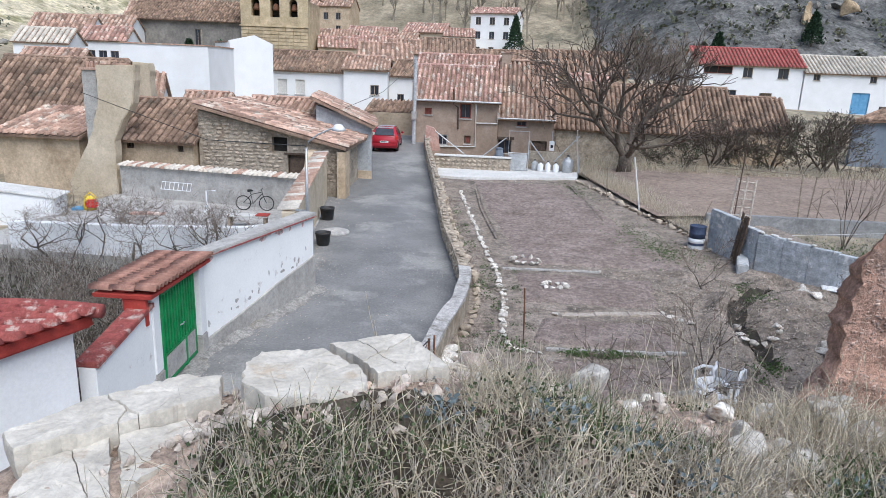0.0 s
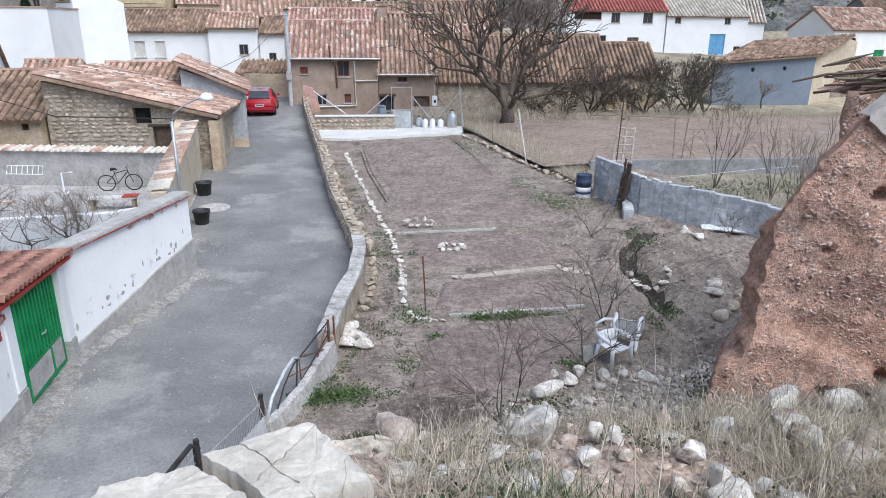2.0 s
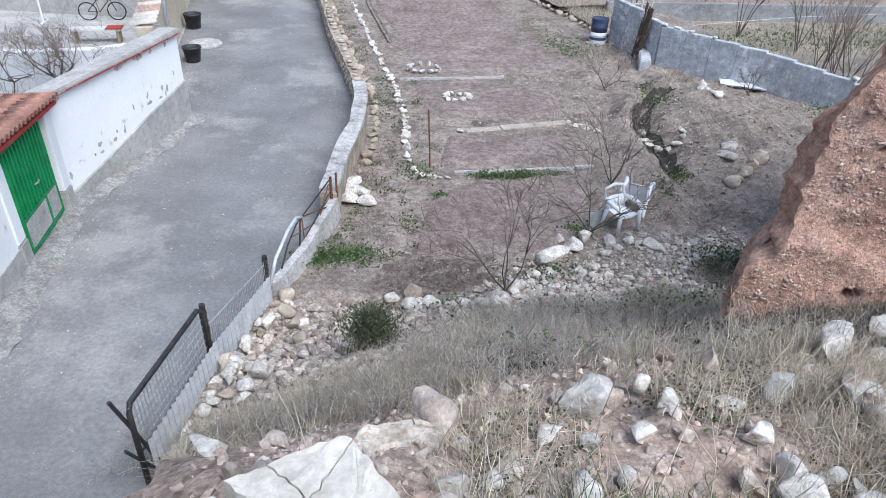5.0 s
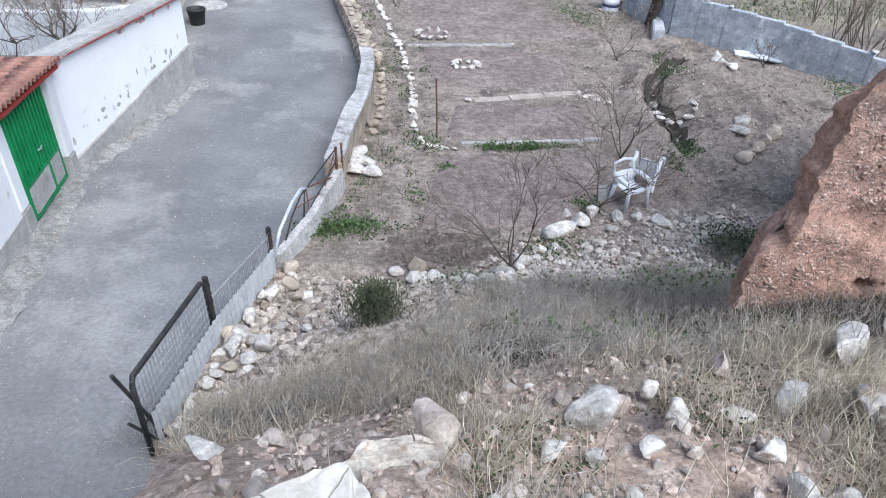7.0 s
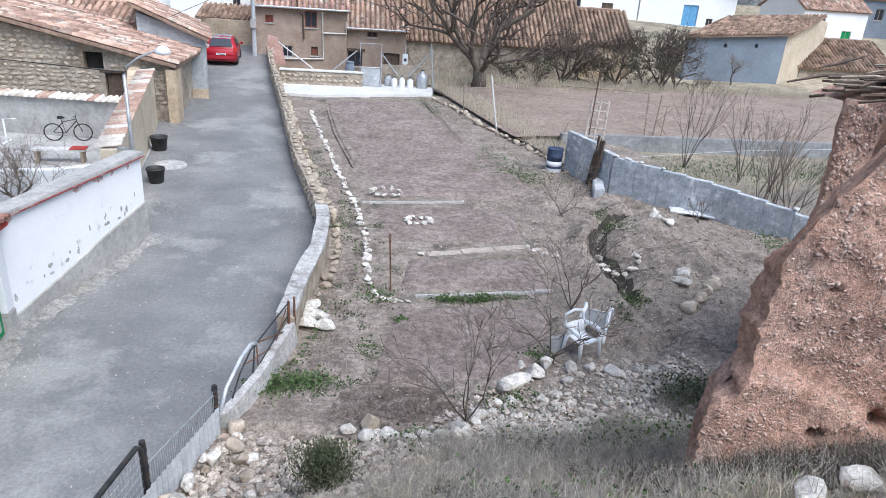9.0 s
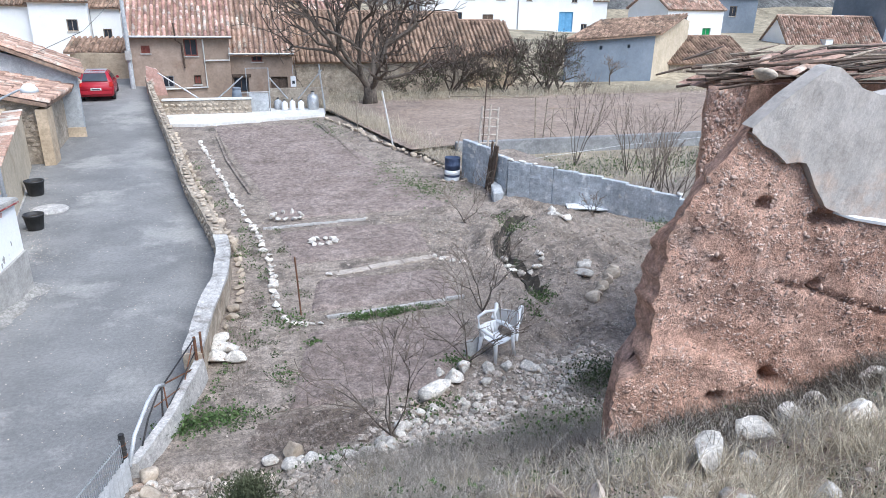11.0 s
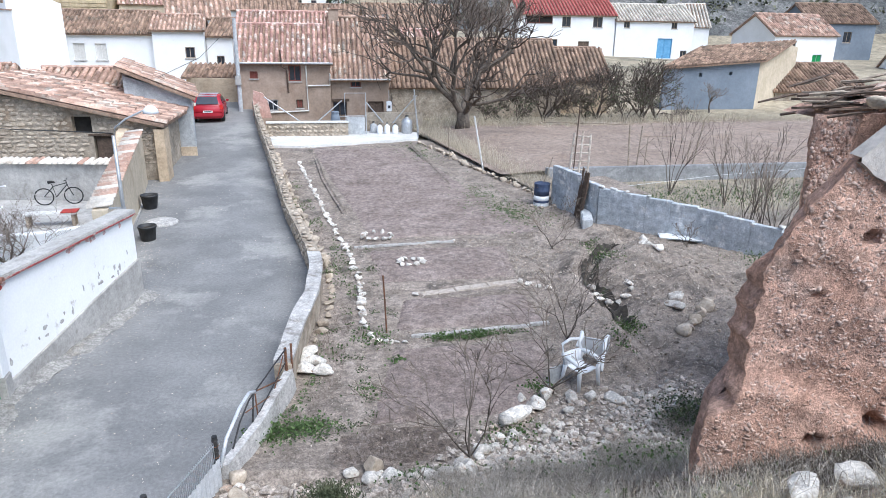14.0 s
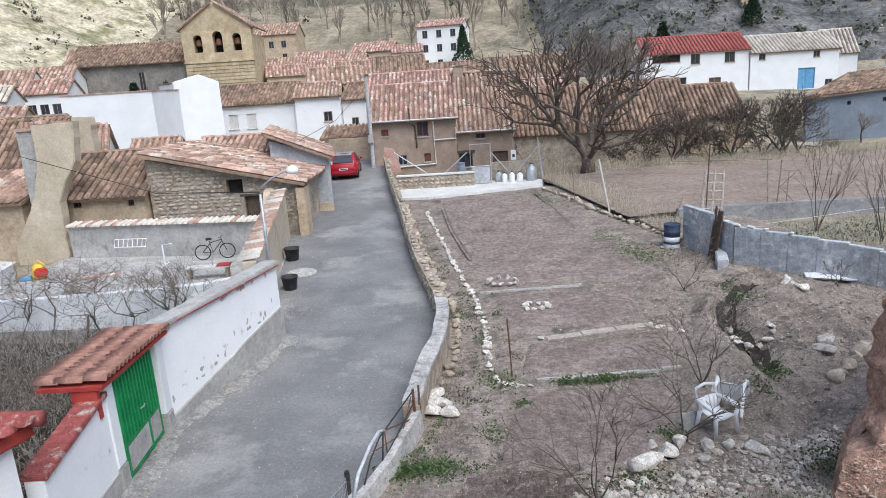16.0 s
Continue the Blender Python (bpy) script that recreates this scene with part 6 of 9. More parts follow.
for x, y, s in ((-0.42, 11.52, 0.527), (-0.32, 11.04, 0.458), (-0.17, 10.74, 0.513), (-0.45, 10.79, 0.435)):
    stone(PALE, x, y, s, "large pale block at the wall's end", "blocks at the wall end", rnd)
for x, y, a in along(((0.84, 11.84), (1.11, 11.75), (1.52, 11.7)), 0.14, 0.04, rnd):
    stone(PALE, x, y, rnd.uniform(0.12, 0.2), "small pale stone at the path's corner", "path edging stones", rnd)
for cx, cy, r, n in ((1.4, 18.51, 0.429, 11), (2.09, 16.15, 0.316, 10)):
    for i in range(n):
        a = math.tau * i / n
        stone(PALE, cx + r * math.cos(a), cy + r * 0.9 * math.sin(a), rnd.uniform(0.18, 0.26), "pale stone in a ring round a planting hole", "ring of stones", rnd, sink=-0.05)
for pts, sz, lab in ((((4.46, 14.55), (4.78, 14.19), (5.1, 13.93)), 0.2, "stone at the end of a bed"), (((1.84, 14.03), (2.08, 14.06)), 0.24, "white stone at a bed's corner"), (((3.4, 17.82), (3.62, 18.04)), 0.16, "stone at a bed's corner")):
    for x, y, a in along(pts, 0.2, 0.05, rnd):
        stone(PALE, x, y, sz, lab, "bed corner stones", rnd)
for x, y, a in along(((4.7, 33.8), (5.5, 30.5), (6.12, 27.44), (6.78, 25.38), (7.4, 23.51), (7.41, 22.13)), 0.36, 0.06, rnd):
    stone(TAN, x, y, rnd.uniform(0.2, 0.36), "weathered stone between garden and field", "field edge stones", rnd, z=level(x, y) + 0.03)
for x, y, a in along(((9.04, 17.24), (8.51, 16.31), (8.12, 15.1), (8.09, 14.45)), 0.26, 0.05, rnd):
    stone(PALE, x, y, rnd.uniform(0.24, 0.38), "pale stone beside the ditch", "ditch stones", rnd)
for x, y, a in along(((6.06, 13.93), (5.98, 13.29), (6.24, 12.91), (6.61, 12.97), (6.81, 13.61)), 0.2, 0.03, rnd):
    stone(PALE, x, y, rnd.uniform(0.18, 0.28), "pale stone round a planting pit", "ditch stones", rnd)
for x, y, a in along(((8.06, 12.26), (7.61, 11.79), (7, 11.13), (6.76, 11.04)), 0.24, 0.05, rnd):
    stone(TAN, x, y, rnd.uniform(0.24, 0.38), "tan stone in a short row", "short stone row", rnd)
for x, y, a in along(((0.12, 7.76), (0.5, 7.64), (0.84, 7.38), (1.13, 7.27), (1.4, 7.15), (1.76, 7.45), (2.06, 7.9), (2.38, 8.18), (2.79, 8.36)), 0.15, 0.08, rnd):
    stone(SMOOTH, x, y, rnd.uniform(0.14, 0.29), "rounded grey stone in a curved garden edge", "curved stone edge", rnd)
stone(TAN, 0.53, 7.8, 0.44, "brown boulder in the curved edge", "", rnd)
for x, y, s in ((2.85, 8.81, 0.577), (3.24, 9.04, 0.464), (2.64, 8.59, 0.332), (3.05, 9.27, 0.297), (3.48, 9.31, 0.351), (3.87, 9.22, 0.298), (4.18, 9.17, 0.271), (4.58, 9.04, 0.409), (3.71, 8.86, 0.274)):
    stone(PALE, x, y, s, "large grey stone beside the white chairs", "stones by the chairs", rnd)
for x, y, s in ((7.22, 12.16, 0.615), (7.43, 12.53, 0.49)):
    stone(PALE, x, y, s, "flat pale slab beside the ditch", "ditch slabs", rnd, sink=0.3)

# ditch
g = Geo()
ditch = along(((8.0, 16.6), (7.0, 15.7), (6.3, 14.6), (6.1, 13.9), (6.12, 13.2), (6.15, 12.5), (6.0, 11.9)), 0.12)
for i, (x, y, a) in enumerate(ditch):
    w = 0.14 + 0.06 * soft(x, y, 2) + 0.04 * soft(x, y, 7)
    c, s_ = math.cos(radians(a + 90)), math.sin(radians(a + 90))
    for k, (d, dz) in enumerate(((-1.3, 0.05), (-0.8, 0.05), (-0.4, 0.0), (0, -0.0), (0.4, 0.0), (0.8, 0.05), (1.3, 0.03))):
        px, py = x + c * d * w, y + s_ * d * w
        g.v.append((px, py, level(px, py) + dz * 0.6 + 0.015 + 0.02 * soft(px, py, 9)))
for i in range(len(ditch) - 1):
    g.f += [(7 * i + j + 1, 7 * i + j, 7 * i + j + 7, 7 * i + j + 8) for j in range(6)]
thing("ditch", "dark irrigation ditch edged with stones", "ditch", geo=g, material=DARKSOIL, kind="structure", smooth=True)

# timber edges of the beds
BOARD = surf("pale_board", (0.40, 0.345, 0.29), (0.50, 0.44, 0.38), 4, 0.9, 0.4, 40, (0.33, 0.27, 0.22), 3, 0.56, grit=0.2)
for (ax, ay), (bx, by), w, lab in (((0.7, 17.62), (3.52, 17.83), 0.09, "weathered board edging a bed"), ((2.08, 14.12), (4.52, 14.55), 0.26, "pale flat board edging a bed"), ((1.57, 11.9), (4.46, 12.11), 0.09, "pale stone kerb edging a bed")):
    d = math.hypot(bx - ax, by - ay)
    n = 3 if w > 0.15 else 7
    plank = thing("bed_edging", lab, "edging", (ax, ay, 0), math.degrees(math.atan2(by - ay, bx - ax)))
    for i in range(n):
        mx, my = ax + (bx - ax) * (i + 0.5) / n, ay + (by - ay) * (i + 0.5) / n
        part("board", Geo().box((i * d / n + 0.004, -w / 2, -0.04), ((i + 1) * d / n - 0.004, w / 2, 0.03 if w < 0.15 else 0.012)), CURB if w < 0.15 else BOARD, plank, bevel=0.012).location.z = level(mx, my) + (0.035 if w < 0.15 else 0.012) + rnd.uniform(-0.01, 0.01)

# loose small stones
spots = []
while len(spots) < 2600:
    x, y = rnd.uniform(-2.3, 0.75), rnd.uniform(4.5, 7.6)
    if x < line(FENCE, y) + 0.12 or x > 0.75 - 0.3 * abs(y - 5.9):
        continue
    spots.append((x, y, level(x, y), rnd.choice((0.045, 0.07, 0.09, 0.11, 0.14, 0.18, 0.2)) * rnd.uniform(0.8, 1.2)))
rock_stuff("rubble", "heap of rounded grey and tan stones by the fence", "rubble", spots, 400, HEAP, level=2)
spots = []
while len(spots) < 3000:
    x, y = rnd.uniform(0.5, 6.2), rnd.uniform(6.1, 9.5)
    if abs((y - 7.15) - 0.4 * (x - 1.3)) > rnd.uniform(0, 1.5) or y > 7.0 + 0.7 * x:
        continue
    spots.append((x, y, level(x, y), rnd.choice((0.03, 0.045, 0.065, 0.085, 0.11, 0.16)) * rnd.uniform(0.7, 1.2)))
rock_stuff("rubble", "scattered pale rubble at the foot of the bank", "rubble", spots, 410, RUBBLESTONE, level=2)
spots = []
while len(spots) < 4600:
    x, y = rnd.uniform(-0.45, 3.8), rnd.uniform(0.5, 2.9)
    if y > 2.3 and rnd.random() < 0.7:
        continue
    spots.append((x, y, level(x, y), rnd.choice((0.01, 0.014, 0.02, 0.024, 0.03, 0.04, 0.06)) * rnd.uniform(0.7, 1.2)))
rock_stuff("gravel", "reddish gravel and stone chips on the bank's crest", "gravel", spots, 420, CHIPS)
spots = [(x, y, level(x, y), rnd.choice((0.025, 0.035, 0.05, 0.07)) * rnd.uniform(0.7, 1.3)) for x, y in [(rnd.uniform(4.7, 10.8), rnd.uniform(8.8, 17.3)) for _ in range(4200)] if x < right_bound(y) - 0.2]
rock_stuff("gravel", "small stones scattered over the rough ground", "gravel", spots, 430, RUBBLESTONE)
spots = [(x, y, level(x, y), rnd.choice((0.018, 0.024, 0.035, 0.05)) * rnd.uniform(0.7, 1.3)) for x, y in [(rnd.uniform(-0.5, 5.6), rnd.uniform(8.2, 30)) for _ in range(2800)] if left_bound(y) + 0.3 < x < right_bound(y) - 0.2]
rock_stuff("gravel", "small pebbles scattered over the garden soil", "gravel", spots, 440, RUBBLESTONE)

# ---- broken slabs and rocks on the crest ----
SLABSTONE = surf("broken_limestone_slab", (0.50, 0.46, 0.395), (0.64, 0.595, 0.52), 7, 0.9, 0.6, 60, (0.48, 0.40, 0.31), 6, 0.57, grit=0.1, relief=0.006)


def cut_poly(poly, px, py, nx, ny):
    """The part of a convex outline on the side of the line through (px, py) that its normal points away from."""
    out = []
    for (ax, ay), (bx, by) in zip(poly, poly[1:] + poly[:1]):
        da, db = (ax - px) * nx + (ay - py) * ny, (bx - px) * nx + (by - py) * ny
        if da <= 0:
            out.append((ax, ay))
        if da * db < 0:
            t = da / (da - db)
            out.append((ax + (bx - ax) * t, ay + (by - ay) * t))
    return out


def slab(name, corners, z, thick, label, tilt=(0, 0), seed=0, rows=4, material=None):
    """A broken slab: an outline split along cracks into plates that lie close together at slightly different heights."""
    cx, cy = sum(p[0] for p in corners) / len(corners), sum(p[1] for p in corners) / len(corners)
    root = thing(name, label, "stone slab", (cx, cy, z))
    root.scale = (1.6, 1.6, 1.6)
    rnd_ = random.Random(seed)
    plates = [[((x - cx) / 1.6, (y - cy) / 1.6) for x, y in corners]]
    for k in range(rows):
        a = rnd_.uniform(0, math.pi)
        px, py = rnd_.uniform(-0.07, 0.07), rnd_.uniform(-0.06, 0.06)
        fresh = []
        for p in plates:
            if len(fresh) and rnd_.random() < 0.35:
                fresh.append(p)
                continue
            for s in (1, -1):
                q = cut_poly(p, px, py, s * math.cos(a), s * math.sin(a))
                if len(q) > 2:
                    fresh.append(q)
        plates = fresh
    for p in plates:
        mx, my = sum(q[0] for q in p) / len(p), sum(q[1] for q in p) / len(p)
        size = max(math.hypot(x - mx, y - my) for x, y in p)
        if size < 0.012:
            continue
        dz, tx, ty = rnd_.uniform(-0.002, 0.002), tilt[0] + rnd_.uniform(-0.02, 0.02), tilt[1] + rnd_.uniform(-0.02, 0.02)
        gap = max(0.9, 1 - 0.0012 / size)
        ring = []
        for (ax, ay), (bx, by) in zip(p, p[1:] + p[:1]):
            n = max(1, int(math.hypot(bx - ax, by - ay) / 0.012))
            for k in range(n):
                x, y = ax + (bx - ax) * k / n, ay + (by - ay) * k / n
                x += 0.007 * noise.noise(Vector((x * 60 + seed, y * 60, 1)))
                y += 0.007 * noise.noise(Vector((x * 60 + seed, y * 60, 9)))
                ring.append((mx + (x - mx) * gap, my + (y - my) * gap))
        g_ = Geo()
        n = len(ring)
        for scale, drop in ((0.94, thick), (1.0, thick * 0.45), (1.0, 0.005), (0.985, 0.0), (0.6, 0.0), (0.25, 0.0)):
            for x, y in ring:
                px, py = mx + (x - mx) * scale, my + (y - my) * scale
                h = 0.006 * noise.noise(Vector((px * 22 + seed, py * 22, 3))) + 0.003 * noise.noise(Vector((px * 70 + seed, py * 70, 3)))
                g_.v.append((px, py, thick - drop + (h if drop < 0.01 else 0) + dz + tx * px + ty * py))
        for i in range(5):
            g_.f += [(i * n + k, i * n + (k + 1) % n, (i + 1) * n + (k + 1) % n, (i + 1) * n + k) for k in range(n)]
        g_.f.append(tuple(5 * n + k for k in range(n)))
        part("plate", g_, material or SLABSTONE, root)
    return root


slab("broken_slab", [(-0.25, 1.08), (-0.13, 0.97), (-0.05, 0.86), (0.16, 0.935), (0.0, 1.18)], 4.51, 0.085, "pale cracked limestone slab on the bank's edge", (0.04, 0.02), 3, 3)
slab("broken_slab", [(-0.48, 0.9), (-0.44, 0.76), (-0.34, 0.7), (-0.19, 0.69), (-0.07, 0.78), (-0.08, 0.86), (-0.15, 0.96), (-0.27, 1.05), (-0.46, 0.99)], 4.486, 0.09, "pale rounded limestone slab on the bank's edge", (0.0, 0.0), 5, 1)
slab("broken_slab", [(-0.95, 0.45), (-0.87, 0.38), (-0.68, 0.56), (-0.5, 0.75), (-0.54, 0.86), (-0.65, 0.86), (-0.84, 0.66)], 4.488, 0.07, "long pale concrete edge slab on the old wall", (0, 0), 7, 2)
slab("broken_slab", [(-0.85, 0.4), (-0.79, 0.22), (-0.58, 0.3), (-0.72, 0.54)], 4.43, 0.08, "flat pale concrete slab with cracks", (0, 0), 8, 1)
slab("broken_slab", [(-0.7, 0.55), (-0.57, 0.33), (-0.44, 0.59), (-0.56, 0.65)], 4.43, 0.08, "flat pale concrete slab beside a dark crack", (0, 0), 9, 1)
layered = slab("layered_rock", [(0.01, 1.2), (0.11, 1.24), (0.25, 1.32), (0.26, 1.39), (0.15, 1.41), (0.03, 1.4), (-0.08, 1.24)], 4.335, 0.07, "pale fissured rock ledge on the crest", (0.03, -0.05), 11, 4, LEDGE)
stone(CRAG_TAN, 0.21, 1.46, 0.15, "pitted tan rock on the crest", "", rnd, z=4.4)
for x, y, s, kind in ((0.71, 1.55, 0.205, PALE), (0.55, 1.43, 0.11, PALE), (0.68, 1.41, 0.1, PALE), (1.04, 1.64, 0.19, PALE), (0.87, 1.48, 0.12, PALE), (1.36, 2.0, 0.22, TAN), (1.22, 1.65, 0.15, PALE),
                      (1.62, 1.85, 0.155, PALE), (2.08, 2.2, 0.25, PALE), (1.68, 1.62, 0.175, PALE), (0.89, 1.77, 0.16, TAN), (1.29, 2.17, 0.16, TAN), (0.5, 1.87, 0.09, TAN), (0.66, 2.1, 0.085, PALE),
                      (0.5, 2.14, 0.075, TAN), (0.81, 2.0, 0.1, TAN), (1.26, 1.29, 0.21, PALE), (1.5, 1.78, 0.2, PALE), (1.76, 1.4, 0.24, PALE), (1.94, 1.52, 0.2, TAN), (0.71, 1.24, 0.12, PALE),
                      (0.56, 1.17, 0.145, PALE), (1.09, 1.26, 0.145, TAN), (1.43, 1.24, 0.12, PALE), (0.24, 1.14, 0.13, PALE), (0.34, 1.17, 0.08, PALE), (0.65, 1.78, 0.12, PALE), (1.01, 1.83, 0.13, PALE),
                      (2.7, 2.58, 0.29, PALE), (3.17, 2.8, 0.22, PALE), (3.76, 3.05, 0.28, PALE), (3.04, 2.3, 0.3, PALE), (4.38, 3.23, 0.3, PALE), (2.98, 2.34, 0.18, TAN), (2.4, 2.3, 0.16, PALE), (2.2, 1.75, 0.17, PALE),
                      (0.3, 1.35, 0.07, PALE), (0.42, 1.3, 0.06, TAN), (0.25, 1.5, 0.08, PALE), (0.4, 1.62, 0.07, TAN), (0.95, 1.1, 0.09, PALE), (1.9, 1.2, 0.13, PALE), (-0.5, 1.7, 0.14, PALE),
                      (1.22, 1.22, 0.21, PALE), (1.19, 1.41, 0.128, PALE), (1.39, 1.15, 0.161, PALE), (1.37, 1.3, 0.13, PALE), (1.67, 1.51, 0.232, PALE), (1.05, 1.15, 0.115, PALE), (0.88, 1.14, 0.111, PALE), (1.25, 1.09, 0.136, PALE)):
    stone(CRAG if kind is PALE else CRAG_TAN, x, y, s, "pale limestone rock in the dry grass" if kind is not TAN else "tan rock in the dry grass", "rocks on the crest", rnd, sink=0.06)
spots = [(x, y, level(x, y), rnd.choice((0.05, 0.07, 0.1)) * rnd.uniform(0.8, 1.2)) for x, y in [(rnd.uniform(-0.4, 3.0), rnd.uniform(0.7, 2.2)) for _ in range(150)]]
for i in range(1500):
    x, y = rnd.uniform(-0.3, 2.8), rnd.uniform(0.95, 2.6)
    spots.append((x, y, level(x, y), rnd.choice((0.014, 0.02, 0.03, 0.045)) * rnd.uniform(0.7, 1.2)))
for i in range(620):
    # broken chips round the slabs, thickest along their near edge and in the gap between them
    x = rnd.uniform(-1.0, 0.75)
    y = line(((-1.0, 0.2), (-0.62, 0.5), (-0.3, 0.7), (0.0, 0.85), (0.3, 1.0), (0.75, 1.2)), x) + rnd.gauss(0, 0.1)
    if i % 3 == 0:
        x, y = rnd.gauss(-0.46, 0.07), rnd.gauss(0.68, 0.07)
    spots.append((x, y, level(x, y), rnd.choice((0.012, 0.018, 0.025, 0.035, 0.05)) * rnd.uniform(0.7, 1.2)))
rock_stuff("rubble", "pale stones and chips on the crest", "rubble", spots, 450, RUBBLESTONE, level=2)

# ---- fence along the lane ----
fence = thing("wire_fence", "makeshift wire fence of old bed frames and posts", "fence")
P1, P2, P3, P4, P5 = (-2.26, 4.73, 0.25), (-1.88, 6.18, 0.3), (-1.44, 7.67, 0.22), (-1.06, 8.78, 0.1), (-0.7, 10.17, 0.0)


def between(p, q, k, up=0.0):
    """A point at k of the way from p to q, raised by up."""
    return (p[0] + (q[0] - p[0]) * k, p[1] + (q[1] - p[1]) * k, p[2] + (q[2] - p[2]) * k + up)


panel = part("bed_frame", Geo().tube([between(P1, P2, 0, -0.1), between(P1, P2, 0.01, 0.86), between(P1, P2, 0.04, 0.96), between(P1, P2, 0.93, 0.98), between(P1, P2, 0.98, 0.9), between(P1, P2, 0.99, -0.05)], 0.03, 8), BLACKIRON, fence, "black tubular bed frame", smooth=True)
part("rail", Geo().tube([between(P1, P2, 0.01, 0.33), between(P1, P2, 0.98, 0.33)], 0.014, 6), BLACKIRON, panel)
for i in range(26):
    part("wire", Geo().tube([between(P1, P2, 0.03 + 0.94 * i / 25, 0.06), between(P1, P2, 0.03 + 0.94 * i / 25, 0.95)], 0.0036, 4), METAL, panel)
for i in range(9):
    part("wire", Geo().tube([between(P1, P2, 0.01, 0.12 + i * 0.1), between(P1, P2, 0.98, 0.12 + i * 0.1)], 0.0034, 4), METAL, panel)
part("leaning_bar", Geo().tube([(-2.36, 4.66, 1.35), (-2.28, 4.76, 0.9), (-2.16, 4.9, 0.22)], 0.02, 6), BLACKIRON, fence)
part("leaning_bar", Geo().tube([(-2.33, 4.62, 0.75), (-2.2, 4.8, 0.3)], 0.018, 6), BLACKIRON, fence)
for p, h in ((P2, 0.98), (P3, 0.72)):
    post = part("post", Geo().tube([(p[0], p[1], p[2] - 0.2), (p[0], p[1], p[2] + h)], 0.034, 8), BLACKIRON, fence)
    for k in range(8):
        part("binding", Geo().tube([(p[0] + 0.04 * math.cos(a), p[1] + 0.04 * math.sin(a), p[2] + 0.1 + k * h / 9) for a in np.linspace(0, 6.28, 9)], 0.006, 4), BLACKIRON if k % 2 else RUST, post)
part("post", Geo().tube([(P5[0], P5[1], -0.2), (-0.71, 10.17, 0.86)], 0.024, 8), RUST, fence, "rusty iron post")
part("post", Geo().tube([(-0.62, 10.24, -0.2), (-0.62, 10.24, 0.9)], 0.018, 8), RUST, fence, "rusty iron post")
mesh_panel = part("mesh_panel", Geo().tube([between(P2, P3, 0.03, 0.66), between(P2, P3, 0.97, 0.6)], 0.01, 5), METAL, fence)
for i in range(36):
    part("wire", Geo().tube([between(P2, P3, 0.03 + 0.94 * i / 35, 0.05), between(P2, P3, 0.03 + 0.94 * i / 35, 0.65)], 0.0044, 4), METAL, mesh_panel)
strip_g = Geo()
for i in range(61):
    p = between(P1, P2, 0.06 + 0.94 * i / 30) if i <= 30 else between(P2, P3, (i - 30) / 30)
    d = 0.02 * (i % 2) + 0.04
    strip_g.v += [(p[0] + d, p[1], p[2] - 0.1), (p[0] + d, p[1], p[2] + 0.42)]
strip_g.f += [(2 * i, 2 * i + 2, 2 * i + 3, 2 * i + 1) for i in range(60)]
part("corrugated_strip", strip_g, CORRUGATED, fence, "pale corrugated metal strip")
# bent tubes between the posts and the wall
for pts, r, m in (([between(P3, P5, 0.03, 0.2), between(P3, P5, 0.12, 0.5), between(P3, P5, 0.3, 0.72), between(P3, P5, 0.42, 0.78), between(P3, P5, 0.5, 0.7)], 0.026, CORRUGATED),
                  ([between(P3, P5, 0.12, 0.1), between(P3, P5, 0.28, 0.5), between(P3, P5, 0.42, 0.68), between(P3, P5, 0.99, 0.84)], 0.013, BLACKIRON),
                  ([between(P3, P5, 0.4, 0.78), between(P3, P5, 0.98, 0.35)], 0.012, RUST), ([between(P3, P5, 0.42, 0.05), between(P3, P5, 0.48, 0.74)], 0.015, BLACKIRON),
                  ([between(P3, P5, 0.44, 0.25), between(P3, P5, 0.98, 0.62)], 0.01, BLACKIRON), ([between(P3, P5, 0.66, 0.1), between(P3, P5, 0.95, 0.78)], 0.01, RUST),
                  ([between(P3, P5, 0.36, 0.55), between(P3, P5, 0.99, 0.2)], 0.009, RUST), ([between(P3, P5, 0.5, 0.7), between(P3, P5, 0.52, 0.05)], 0.012, RUST)):
    part("bent_tube", Geo().tube(pts, r, 6), m, fence, smooth=True)
kerb = Geo()
ys = steps((7.75, 10.25, 0.15))
for y in ys:
    x, z = line(FENCE, y) + 0.02, line(FENCE_LEVEL, y)
    high = 0.2 + 0.22 * ramp((y - 7.75) / 2.4)
    kerb.v += [(x - 0.07, y, z - 0.4), (x - 0.06, y, z + high), (x + 0.07, y, z + high), (x + 0.13, y, z - 0.2)]
for i in range(len(ys) - 1):
    kerb.f += [(4 * i + j, 4 * i + 4 + j, 4 * i + 5 + j, 4 * i + 1 + j) for j in range(3)]
kerb.f += [(0, 1, 2, 3), tuple(4 * (len(ys) - 1) + i for i in (3, 2, 1, 0))]
thing("kerb", "pale concrete kerb under the fence", "kerb", geo=kerb, material=CURB, kind="structure")

# ---- garden things ----
thing("garden_stake", "thin dark iron stake standing in the path edge", "stake", (0, 0, 0), geo=Geo().tube([(1.12, 12.2, level(1.12, 12.2) - 0.1), (1.09, 12.2, 0.7), (1.06, 12.2, 1.27)], 0.017, 6), material=RUST)


